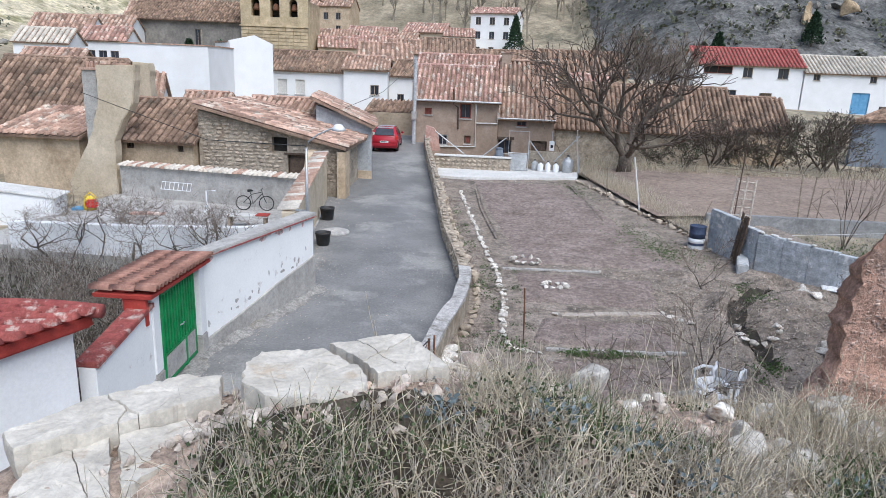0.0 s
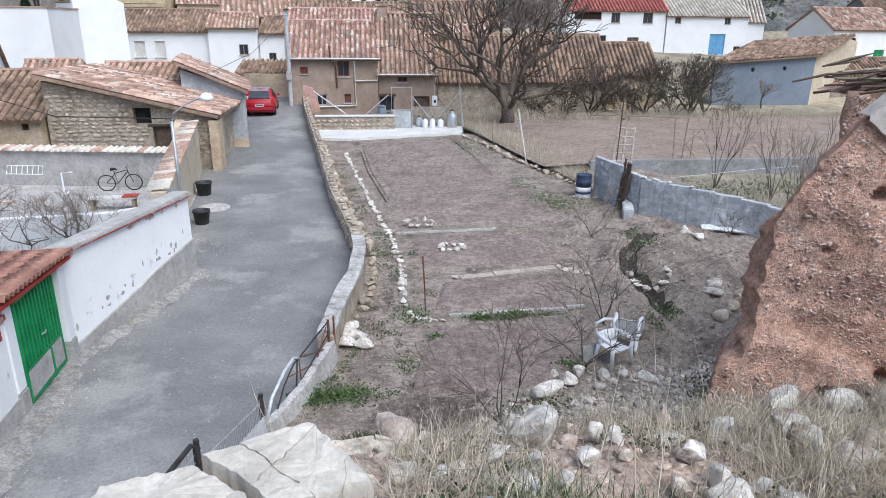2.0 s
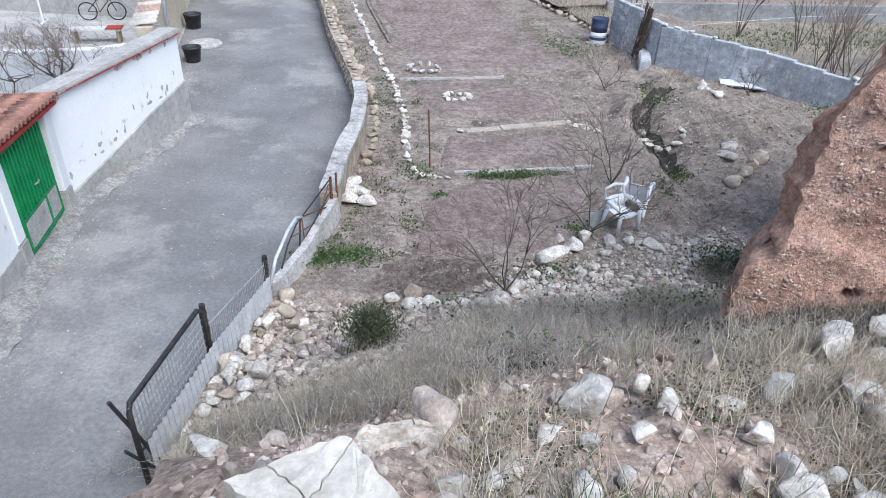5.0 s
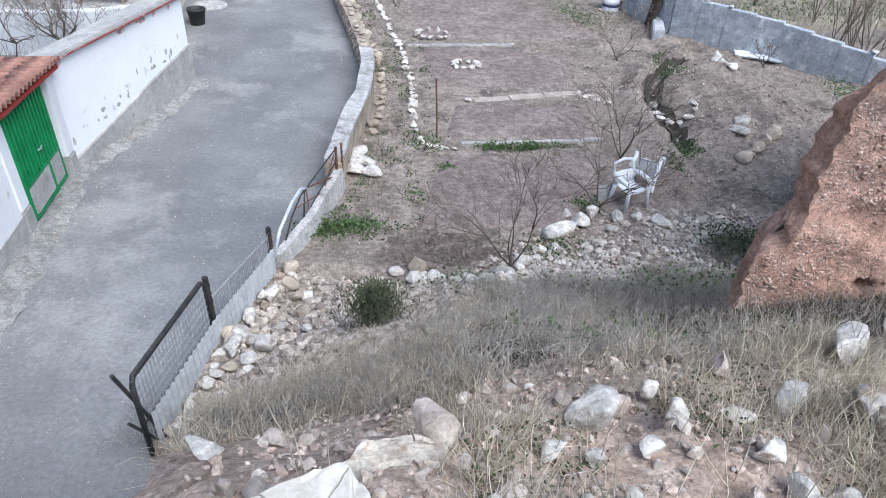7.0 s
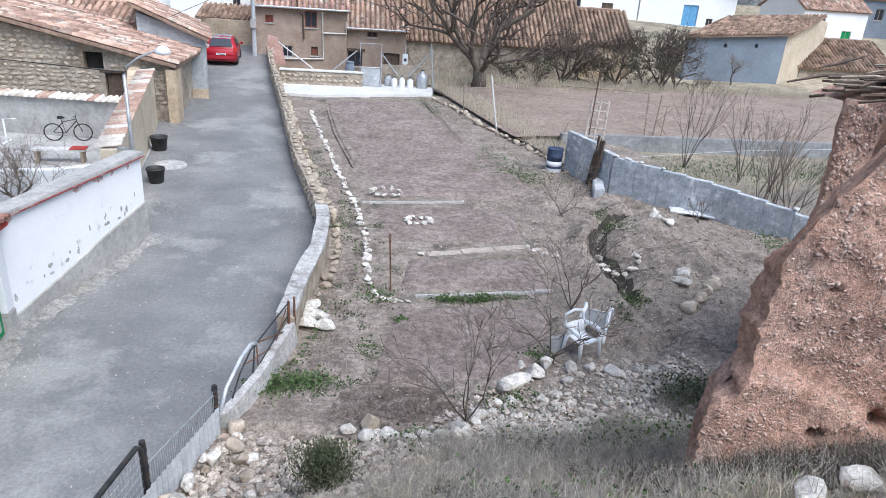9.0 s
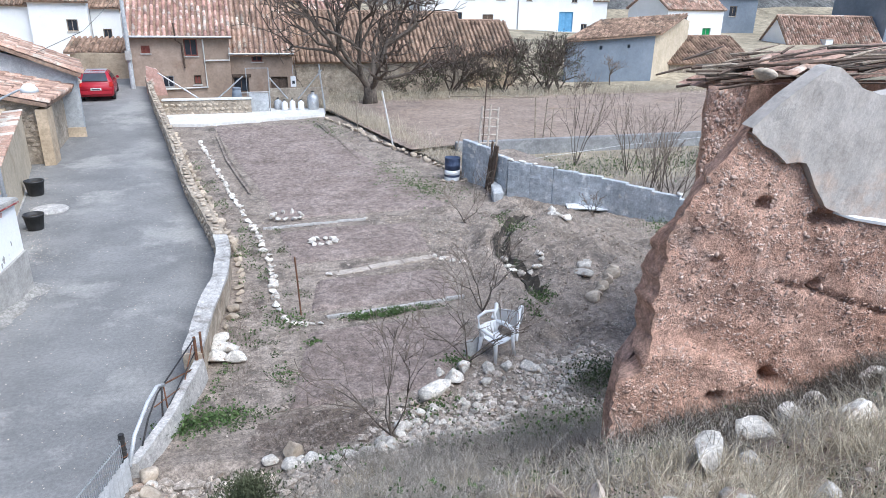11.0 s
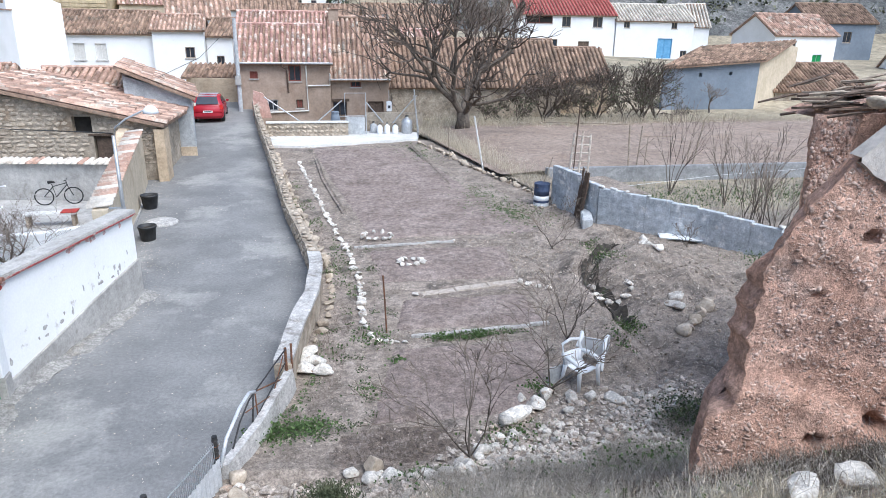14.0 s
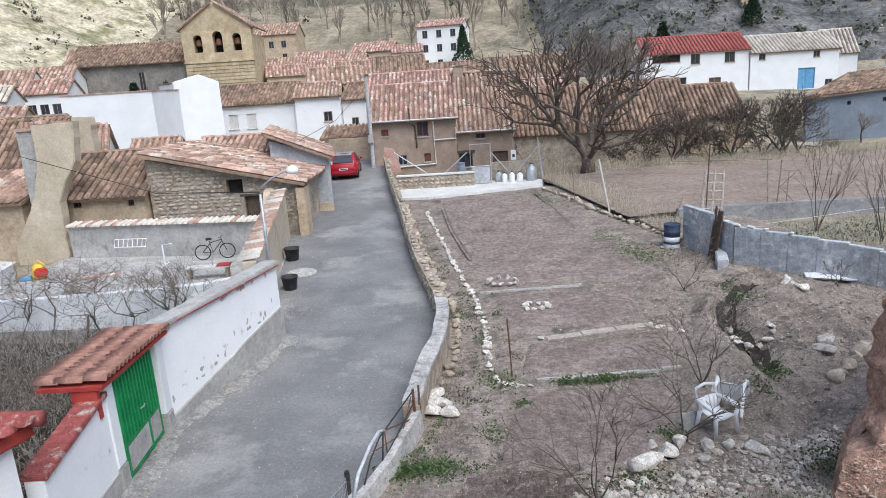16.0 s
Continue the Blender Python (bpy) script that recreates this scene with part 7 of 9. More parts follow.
def plastic_chair(at, turn, label, tip=0.0):
    """A moulded garden armchair: seat, backrest with slots, arms and legs."""
    root = thing("garden_chair", label, "chair", at, turn, "white garden chairs")
    root.matrix_world = pose(*at, 0, 0, turn) @ pose(0, 0, 0, tip, 0, 0) @ Matrix.Scale(0.84, 4)
    seat = Geo()
    n = 8
    for i in range(n + 1):
        for j in range(n + 1):
            u, v = i / n - 0.5, j / n - 0.5
            seat.v.append((u * (0.46 - 0.05 * (v + 0.5)), v * 0.44, 0.42 + 0.03 * (u * u * 4) - 0.02 * (1 - 4 * v * v)))
    for i in range(n):
        for j in range(n):
            k = i * (n + 1) + j
            seat.f.append((k, k + n + 1, k + n + 2, k + 1))
    low = len(seat.v)
    seat.v += [(x, y, z - 0.018) for x, y, z in seat.v]
    seat.f += [tuple(low + q for q in f[::-1]) for f in seat.f[: n * n]]
    rim = [i * (n + 1) for i in range(n + 1)] + [n * (n + 1) + j for j in range(1, n + 1)] + [i * (n + 1) + n for i in range(n - 1, -1, -1)] + list(range(n - 1, 0, -1))
    seat.f += [(rim[k], rim[(k + 1) % len(rim)], low + rim[(k + 1) % len(rim)], low + rim[k]) for k in range(len(rim))]
    part("seat", seat, PLASTIC_WHITE, root, smooth=True)
    back = Geo()
    for k in range(5):
        x = -0.18 + k * 0.09
        back.tube([(x, 0.22, 0.44), (x * 1.05, 0.25, 0.55), (x * 1.08, 0.275, 0.64)], 0.046, 6)
    back.tube([(-0.24, 0.275, 0.64), (0, 0.29, 0.65), (0.24, 0.275, 0.64)], 0.034, 6)
    back.tube([(-0.22, 0.22, 0.43), (-0.245, 0.28, 0.66), (-0.22, 0.33, 0.86), (0, 0.35, 0.9), (0.22, 0.33, 0.86), (0.245, 0.28, 0.66), (0.22, 0.22, 0.43)], 0.034, 7)
    part("backrest", back, PLASTIC_WHITE, root, smooth=True)
    for s in (-1, 1):
        part("armrest", Geo().tube([(s * 0.245, 0.28, 0.64), (s * 0.285, 0.05, 0.65), (s * 0.28, -0.18, 0.62), (s * 0.265, -0.23, 0.56)], [0.036, 0.045, 0.045, 0.036], 7), PLASTIC_WHITE, root, smooth=True)
        part("leg", Geo().tube([(s * 0.265, -0.23, 0.57), (s * 0.25, -0.22, 0.42), (s * 0.28, -0.27, 0.0)], [0.036, 0.046, 0.032], 7), PLASTIC_WHITE, root, smooth=True)
        part("leg", Geo().tube([(s * 0.22, 0.21, 0.44), (s * 0.26, 0.27, 0.0)], [0.046, 0.032], 7), PLASTIC_WHITE, root, smooth=True)
    return root


plastic_chair((4.2, 9.68, level(4.2, 9.68) - 0.02), 24, "white plastic garden chair standing among stones")
plastic_chair((4.5, 10.02, level(4.5, 10.02) + 0.3), -30, "white plastic garden chair tipped over on its back", -78)
thing("glass_sheet", "dirty glass sheet leaning by the chairs", "glass", (3.86, 9.8, level(3.86, 9.8)), 20, geo=Geo().box((-0.21, 0, 0), (0.1, 0.014, 0.32)), material=GREYWALL)

barrel = thing("oil_drum", "dented dark blue and white steel drum", "drum", (7.3, 21.58, 0.04))
barrel.matrix_world = pose(7.3, 21.58, 0.04) @ Matrix.Scale(0.92, 4)
part("body", Geo().lathe(((0.285, 0.0), (0.29, 0.02), (0.285, 0.04), (0.285, 0.27), (0.298, 0.29), (0.285, 0.31), (0.285, 0.40)), 24), PLASTIC_WHITE, barrel, "chalky white lower half", smooth=True)
part("upper", Geo().lathe(((0.286, 0.402), (0.286, 0.56), (0.298, 0.58), (0.286, 0.6), (0.286, 0.82), (0.295, 0.84), (0.288, 0.86), (0.27, 0.84)), 24), BLUEPAINT, barrel, "dark blue upper half", smooth=True)
part("band", Geo().lathe(((0.2875, 0.14), (0.2885, 0.15), (0.2885, 0.22), (0.2875, 0.23)), 24), BLUEPAINT, barrel)
for x, y, s in ((6.91, 21.39, 0.234), (7.72, 21.34, 0.277), (7.2, 21.22, 0.192), (7.58, 21.19, 0.171)):
    stone(TAN, x, y, s, "stone beside the steel drum", "stones by the drum", rnd)
thing("leaning_stick", "thin stick leaning on the block wall", "stick", geo=Geo().tube([(7.35, 21.7, 0.7), (7.8, 22.1, 1.6)], 0.014, 5), material=WOOD)

bundle = thing("stick_bundle", "bundle of dark sticks leaning on the block wall", "sticks", (8.1, 19.75, 0.08), 0)
for i in range(26):
    y = rnd.uniform(-0.3, 0.3)
    part("stick", Geo().tube([(rnd.uniform(-0.2, -0.12), y + rnd.uniform(-0.06, 0.06), 0), (0.02, y, rnd.uniform(1.1, 1.6))], rnd.uniform(0.014, 0.028), 5), DARKWOOD, bundle)
thing("trough", "grey concrete trough at the wall's foot", "trough", (7.97, 19.1, 0.2), 72, geo=Geo().box((-0.75, -0.16, -0.15), (0.75, 0.16, 0.2)), material=GREYWALL, bevel=0.03)
thing("white_sheet", "crumpled white plastic sheet on the ground", "plastic sheet", (10.1, 17.15, level(10.1, 17.15) + 0.05), -20,
      geo=Geo().add([(x, y, 0.05 * soft(x, y, 3) + 0.03) for x in np.linspace(-0.6, 0.6, 9) for y in np.linspace(-0.28, 0.28, 5)] + [(x, y, 0.05 * soft(x, y, 3)) for x in np.linspace(-0.6, 0.6, 9) for y in np.linspace(-0.28, 0.28, 5)],
                    [(i * 5 + j, i * 5 + j + 1, i * 5 + j + 6, i * 5 + j + 5) for i in range(8) for j in range(4)] + [(45 + i * 5 + j + 5, 45 + i * 5 + j + 6, 45 + i * 5 + j + 1, 45 + i * 5 + j) for i in range(8) for j in range(4)]), material=PLASTIC_WHITE, smooth=True)

ladder = thing("ladder", "old wooden ladder leaning behind the block wall", "ladder", (8.5, 22.4, 0.1), 0)
for a, b in (((0.0, 0, 0), (0.3, 0.4, 2.25)), ((0.72, 0, 0), (0.92, 0.4, 2.2)), ((0.36, 0, 0), (0.62, 0.4, 2.3))):
    part("rail", Geo().tube([a, b], 0.042, 6), BOARD, ladder)
for k in range(6):
    t = 0.3 + k * 0.13
    part("rung", Geo().tube([(0.3 * t, 0.4 * t, 2.25 * t), (0.72 + 0.2 * t, 0.4 * t, 2.2 * t)], 0.034, 6), BOARD, ladder)
thing("pole", "thin dark pole behind the ladder", "pole", geo=Geo().tube([(8.75, 22.6, 0), (8.85, 22.6, 3.3)], 0.022, 6), material=DARKWOOD)
frames = thing("bean_frame", "rickety wooden frame for climbing plants", "frame", (0, 25.6, 0.4))
for pts, r in (([(12.3, 0, 0), (12.2, 0, 1.8)], 0.03), ([(12.65, 0, 0), (12.75, 0, 1.75)], 0.025), ([(11.0, 0.1, 1.85), (12.35, 0, 1.8)], 0.018), ([(8.6, 0.3, 1.9), (11.0, 0.1, 1.85)], 0.014), ([(12.6, 0, 1.35), (14.3, 0, 1.3)], 0.014),
               ([(13.0, 0, 0), (13.05, 0, 1.3)], 0.018), ([(12.7, 0, 0.7), (13.3, 0, 1.25)], 0.016), ([(12.75, 0, 0.7), (13.3, 0, 0.1)], 0.016), ([(15.15, 0, 0), (15.45, 0, 1.95)], 0.028), ([(14.9, 0, 0), (14.95, 0, 1.1)], 0.02), ([(14.5, 0, 0.4), (15.1, 0, 0.1)], 0.015)):
    part("bar", Geo().tube(pts, r, 5), WOOD, frames)
wire = thing("cable", "slack white cord across the sunken plot", "cord", geo=Geo().tube([(9.9, 20.5, 0.9), (14, 21.8, 0.9), (20, 23, 0.88)], 0.005, 5), material=PLASTIC_WHITE)
thing("pole", "slim white-painted pole in the stone row", "pole", geo=Geo().tube([(6.48, 27, 0.2), (6.05, 27, 2.43)], 0.035, 8), material=CONCRETE)
thing("pole", "thin grey stake in the stone row", "pole", geo=Geo().tube([(5.5, 29.5, 0.2), (5.42, 29.5, 1.6)], 0.02, 6), material=WOOD)

# ---- the end of the garden: pad, low wall, gate frame and clutter ----
pad = thing("concrete_pad", "pale concrete strip at the garden's end", "pavement", kind="structure", geo=Geo().prism([(-2.6, 33.2), (-1.2, 32.9), (4.75, 34.7), (5.0, 36.9), (1.2, 37.6), (-3.0, 36.0)], 0.3, lambda u, v, w: (u, v, 0.02 + w)), material=CONCRETE)
low = thing("wall_end", "low pale rubble wall at the garden's end", "wall", kind="structure", geo=Geo().box((-3.0, 36.0, 0.2), (1.2, 36.35, 0.98)), material=RUBBLE, bevel=0.03)
for i in range(40):
    x = -2.85 + (i % 14) * 0.29
    ob = part("stone", rnd.choice(TAN), None, low)
    ob.matrix_local = Matrix.LocRotScale((x, 35.98, 0.36 + (i // 14) * 0.22), Euler((0, rnd.uniform(-0.2, 0.2), 0)), (0.3, 0.14, 0.24))
thing("wall_coping", "pale mortar top of the low wall", "wall", kind="structure", geo=Geo().box((-3.05, 35.94, 0.983), (1.25, 36.42, 1.06)), material=CONCRETE, bevel=0.02)
yard_wall = thing("wall_yard_front", "low rubble wall before the brown house", "wall", kind="structure", geo=Geo().box((2.2, 37.6, 0.2), (5.4, 37.95, 1.3)), material=RUBBLE, bevel=0.03)
gframe = thing("metal_gate", "grey galvanised gate with a mesh panel", "gate", (1.06, 36.3, 0.3))
part("frame", Geo().tube([(0, 0, 0), (0, 0, 2.2), (1.1, 0, 2.2), (1.1, 0, 0)], 0.035, 8), METAL, gframe)
part("panel", Geo().box((0.06, -0.01, 0.05), (1.04, 0.01, 0.95)), GREYWALL, gframe)
part("rail", Geo().tube([(0, 0, 1.0), (1.1, 0, 1.0)], 0.025, 8), METAL, gframe)
for pts in ([(-3.1, 36.5, 2.3), (-1.2, 36.4, 0.95)], [(0.9, 36.4, 2.1), (-0.4, 36.5, 1.0)], [(2.2, 36.4, 2.0), (3.1, 36.6, 0.9)], [(4.85, 36, 2.4), (3.6, 36.4, 0.9)], [(5.0, 36.2, 0.4), (4.7, 36, 2.4)], [(4.81, 35, 0.3), (4.59, 35, 2.8)]):
    thing("prop", "slanting grey metal prop", "prop", geo=Geo().tube(pts, 0.035, 6), material=METAL, group="props at the gate")
for i, (x, y, h, r, m, lab) in enumerate(((2.9, 36.5, 0.5, 0.16, PLASTIC_WHITE, "white plastic can on the pad"), (3.3, 36.4, 0.55, 0.15, PLASTIC_WHITE, "white plastic can on the pad"), (3.75, 36.5, 0.5, 0.17, PLASTIC_WHITE, "white plastic can on the pad"),
                                          (4.4, 36.6, 0.9, 0.3, METAL, "grey metal bin on the pad"), (2.6, 36.9, 0.55, 0.2, GREYWALL, "grey tub on the pad"))):
    c = thing("canister", lab, "canister", (x, y, 0.32))
    part("body", Geo().lathe(((r * 0.95, 0), (r, 0.03), (r, h * 0.7), (r * 0.7, h * 0.85), (r * 0.3, h * 0.9), (r * 0.28, h)), 14), m, c, smooth=True)
    part("cap", Geo().lathe(((r * 0.33, h + 0.002), (r * 0.33, h + 0.05), (r * 0.2, h + 0.06)), 12), PLASTIC_BLACK, c)
tank = thing("water_butt", "pale blue plastic butt behind the low wall", "butt", (0.55, 36.9, 0.3))
part("body", Geo().lathe(((0.3, 0), (0.33, 0.3), (0.24, 0.85), (0.2, 1.1)), 16), BLUEGREY, tank, smooth=True)
part("lid", Geo().lathe(((0.22, 1.102), (0.22, 1.16), (0.12, 1.2)), 16), BLUEGREY, tank)
meter = thing("meter_post", "small white meter box on a post", "box", (3.55, 37.9, 1.3))
part("box", Geo().box((-0.14, -0.1, 0.05), (0.14, 0.1, 0.6)), PLASTIC_WHITE, meter, bevel=0.02)
part("window", Geo().box((-0.07, -0.106, 0.22), (0.07, -0.1005, 0.38)), PANE, meter)
part("mast", Geo().tube([(0, 0, 0.6), (0, 0, 1.2)], 0.02, 6), METAL, meter)
# utility pole with boxes by the corner of the brown house
upole = thing("utility_pole", "grey concrete utility pole beside the house corner", "pole", (-4.75, 40.3, 1.0))
part("shaft", Geo().tube([(0, 0, -0.6), (0, 0, 5.2)], [0.13, 0.1], 10), GREYWALL, upole)
part("meter_box", Geo().box((-0.16, -0.25, 1.6), (0.16, -0.12, 2.1)), PLINTH, upole, bevel=0.02)
thing("red_gable", "bare orange brick gable end beside the wall", "wall", (-3.95, 38.8, 0.9), 4, kind="structure", geo=Geo().prism([(0, 0), (1.0, 0), (0.85, 0.9), (0.6, 1.35), (0.1, 1.5)], 0.3), material=TILE_RED)

# ---- the lane ----
def hatchback(at, turn):
    """A small red hatchback, seen from behind: lofted body, glass, lamps, bumper, wheels."""
    root = thing("car", "red hatchback parked on the lane, its roof paled for a reflection", "car", at, turn)
    # stations along the length (y, 0 = tail): half width low, half width belt, belt height, roof half width, roof height
    st = ((0.0, 0.74, 0.76, 0.80, 0.70, 0.86), (0.12, 0.82, 0.83, 0.92, 0.66, 1.10), (0.45, 0.84, 0.85, 0.95, 0.60, 1.40), (1.0, 0.85, 0.86, 0.95, 0.60, 1.47), (2.0, 0.85, 0.86, 0.93, 0.60, 1.45),
          (2.7, 0.84, 0.85, 0.91, 0.62, 1.12), (3.1, 0.82, 0.83, 0.88, 0.70, 0.92), (3.6, 0.76, 0.78, 0.78, 0.70, 0.80), (3.82, 0.66, 0.68, 0.62, 0.6, 0.64))
    body = Geo()
    for y, a, b, h, c, r in st:
        half = [(0.0, 0.22), (a - 0.06, 0.22), (a, 0.32), (a + 0.01, 0.55), (b, h - 0.04), (b - 0.03, h), (c + 0.04, r - 0.06), (c - 0.06, r), (0.0, r + 0.015)]
        body.v += [(x, y, z) for x, z in half] + [(-x, y, z) for x, z in half[-2:0:-1]]
    n = 16
    for i in range(len(st) - 1):
        body.f += [(i * n + k, i * n + (k + 1) % n, (i + 1) * n + (k + 1) % n, (i + 1) * n + k) for k in range(n)]
    body.f += [tuple(range(n))[::-1], tuple((len(st) - 1) * n + k for k in range(n))]
    part("body", body, CARRED, root, smooth=True)
    # Pale metal plate: a reflection on the red roof made as a part.
    part("roof", Geo().add([(-0.52, 0.5, 1.452), (0.52, 0.5, 1.452), (0.52, 2.0, 1.49), (-0.52, 2.0, 1.49), (-0.5, 0.5, 1.40), (0.5, 0.5, 1.40), (0.5, 2.0, 1.43), (-0.5, 2.0, 1.43)], ((0, 1, 2, 3), (0, 4, 5, 1), (1, 5, 6, 2), (2, 6, 7, 3), (3, 7, 4, 0))), METAL, root, "pale roof plate that stands for a reflection", bevel=0.02)
    part("rear_window", Geo().add([(-0.62, 0.085, 0.99), (0.62, 0.085, 0.99), (0.52, 0.40, 1.37), (-0.52, 0.40, 1.37), (-0.62, 0.12, 0.98), (0.62, 0.12, 0.98), (0.52, 0.44, 1.36), (-0.52, 0.44, 1.36)], ((0, 1, 2, 3), (0, 4, 5, 1), (1, 5, 6, 2), (3, 2, 6, 7), (3, 7, 4, 0))), PANE, root).location = (0, -0.07, 0.035)
    for s in (-1, 1):
        part("side_window", Geo().add([(s * 0.845, 0.6, 0.99), (s * 0.845, 2.5, 0.97), (s * 0.645, 2.05, 1.37), (s * 0.645, 0.75, 1.39)], ((0, 1, 2, 3) if s > 0 else (3, 2, 1, 0),)), PANE, root)
        part("tail_lamp", Geo().box((s * 0.74 - 0.09, -0.02, 0.72), (s * 0.74 + 0.09, 0.1, 0.98)), LAMPRED, root, bevel=0.02)
        part("mirror", Geo().box((s * 0.95 - 0.08, 2.3, 0.95), (s * 0.95 + 0.08, 2.42, 1.08)), CARRED, root, bevel=0.03)
        for y in (0.62, 3.05):
            wheel = part("wheel", Geo().lathe(((0.17, -0.09), (0.27, -0.09), (0.3, -0.06), (0.3, 0.06), (0.27, 0.09), (0.17, 0.09)), 18), RUBBER, root)
            wheel.matrix_local = pose(s * 0.77, y, 0.3, 0, 90, 0)
            part("rim", Geo().lathe(((0.02, -0.07), (0.168, -0.075), (0.168, 0.075), (0.02, 0.07)), 14), METAL, wheel)
    part("bumper", Geo().box((-0.8, -0.06, 0.3), (0.8, 0.04, 0.58)), CARRED, root, bevel=0.05)
    part("number_plate", Geo().box((-0.26, -0.075, 0.56), (0.26, -0.062, 0.67)), PLASTIC_WHITE, root)
    part("plate_bar", Geo().box((-0.2, -0.0785, 0.59), (0.2, -0.0752, 0.64)), PLASTIC_BLACK, root)
    part("wiper", Geo().tube([(0.0, 0.08, 1.0), (0.25, 0.1, 1.06)], 0.01, 5), PLASTIC_BLACK, root)
    return root


hatchback((-6.02, 36.9, road_level(37.6)), 4).matrix_world @= Matrix.Scale(0.92, 4)

for at, h, r, lab in (((-4.95, 19.0), 0.42, 0.24, "black plastic plant pot by the wall"), ((-5.62, 22.2), 0.45, 0.26, "black plastic plant pot with a dry plant")):
    pot = thing("plant_pot", lab, "plant pot", (*at, road_level(at[1])), group="pots along the lane")
    part("pot", Geo().lathe(((r * 0.75, 0), (r * 0.8, 0.02), (r, h - 0.05), (r * 1.06, h - 0.05), (r * 1.06, h), (r * 0.96, h), (r * 0.94, h - 0.06)), 18), PLASTIC_BLACK, pot, smooth=True)
    part("earth", Geo().lathe(((r * 0.9, h - 0.08), (r * 0.5, h - 0.06), (0.02, h - 0.05)), 14), DARKSOIL, pot)
thing("ramp", "small rounded cement ramp at a doorway", "ramp", (-4.95, 20.6, road_level(20)), 0, geo=Geo().lathe(((0.52, 0.0), (0.46, 0.06), (0.34, 0.1), (0.02, 0.12)), 18), material=CURB, kind="structure", smooth=True)

lamp = thing("street_lamp", "slim grey street lamp with white shade on curved arm", "street lamp", (-4.42, 15.4, 0))
part("mast", Geo().tube([(0, 0, 1.1), (0, 0, 3.55)], [0.045, 0.035], 10), METAL, lamp, smooth=True)
part("arm", Geo().tube([(0, 0, 3.5), (0.06, 0, 3.72), (0.3, 0, 3.9), (0.62, 0, 4.05), (0.72, 0, 4.08)], 0.022, 8), METAL, lamp, smooth=True)
part("shade", Geo().lathe(((0.03, 0.12), (0.09, 0.1), (0.15, 0.03), (0.165, -0.04), (0.1, -0.06)), 16, (0.82, 0, 4.06)), PLASTIC_WHITE, lamp, "white enamel shade", smooth=True)
for z in (1.35, 1.95):
    part("bracket", Geo().box((-0.3, -0.03, z - 0.02), (0.05, 0.03, z + 0.02)), METAL, lamp)

# ---- yard things ----
def bicycle(at, turn):
    root = thing("bicycle", "dark mountain bicycle leaning on the yard wall", "bicycle", at, turn)
    for x in (0.0, 1.02):
        ring = [(x + 0.32 * math.cos(a), 0, 0.33 + 0.32 * math.sin(a)) for a in np.linspace(0, math.tau, 25)]
        w = part("wheel", Geo().tube(ring, 0.024, 6, cap=False), RUBBER, root, smooth=True)
        spokes = Geo()
        for k in range(10):
            a = math.tau * k / 10
            spokes.tube([(x, 0, 0.33), (x + 0.31 * math.cos(a), 0, 0.33 + 0.31 * math.sin(a))], 0.003, 3)
        part("spokes", spokes, METAL, w)
    g_ = Geo()
    for pts in ([(0, 0, 0.33), (0.42, 0, 0.3), (0.32, 0, 0.82)], [(0, 0, 0.33), (0.35, 0, 0.7)], [(0.42, 0, 0.3), (0.85, 0, 0.78)], [(0.36, 0, 0.72), (0.83, 0, 0.84)], [(1.02, 0, 0.33), (0.86, 0, 0.72), (0.82, 0, 0.95)]):
        g_.tube(pts, 0.018, 6)
    part("frame", g_, BLACKIRON, root)
    part("handlebar", Geo().tube([(0.8, -0.28, 0.97), (0.84, 0, 0.95), (0.8, 0.28, 0.97)], 0.014, 6), BLACKIRON, root)
    part("saddle", Geo().tube([(0.2, 0, 0.88), (0.36, 0, 0.9), (0.45, 0, 0.88)], [0.06, 0.05, 0.02], 8), RUBBER, root)
    return root


bicycle((-9.0, 22.9, 0.2), 8).matrix_world @= Matrix.Scale(0.84, 4)
rack = thing("slatted_bed", "white metal slatted bed leaning on the wall", "bed", (-12.7, 23.9, 0.2), -8)
rack.matrix_world = pose(-12.7, 23.9, 0.45, 0, 0, -8) @ Matrix.Diagonal((0.8, 0.8, 0.62, 1))
part("frame", Geo().tube([(0, 0, 0.3), (1.6, 0, 0.3), (1.6, 0.15, 0.75), (0, 0.15, 0.75), (0, 0, 0.3)], 0.025, 6), PLASTIC_WHITE, rack)
for k in range(6):
    part("bar", Geo().tube([(0.2 + k * 0.24, 0, 0.3), (0.2 + k * 0.24, 0.15, 0.75)], 0.015, 5), PLASTIC_WHITE, rack)
trestle = thing("trestle", "white tubular frame standing in the yard", "frame", (-10.2, 22.4, 0.2), 0)
part("foot", Geo().tube([(0, -0.3, 0.03), (0, 0.3, 0.03)], 0.03, 6), PLASTIC_WHITE, trestle)
part("upright", Geo().tube([(0, 0, 0.03), (0, 0, 0.75), (0.35, 0, 0.78)], 0.03, 6), PLASTIC_WHITE, trestle)
toy = thing("toy_ride_on", "yellow and red plastic toy standing in the yard", "toy", (-14.2, 21.6, 0.2), 20)
part("body", Geo().lathe(((0.22, 0), (0.25, 0.15), (0.2, 0.35), (0.08, 0.5)), 10), TOY_YELLOW, toy, smooth=True)
part("seat", Geo().box((-0.1, -0.35, 0.1), (0.3, -0.05, 0.4)), LAMPRED, toy, "red seat", bevel=0.06)
part("handle", Geo().tube([(-0.2, 0.1, 0.4), (0, 0.1, 0.62), (0.2, 0.1, 0.4)], 0.03, 6), TOY_YELLOW, toy)
part("base", Geo().box((-0.6, -0.2, 0.0), (-0.2, 0.2, 0.1)), BLUEDOOR, toy, "blue base", bevel=0.03)
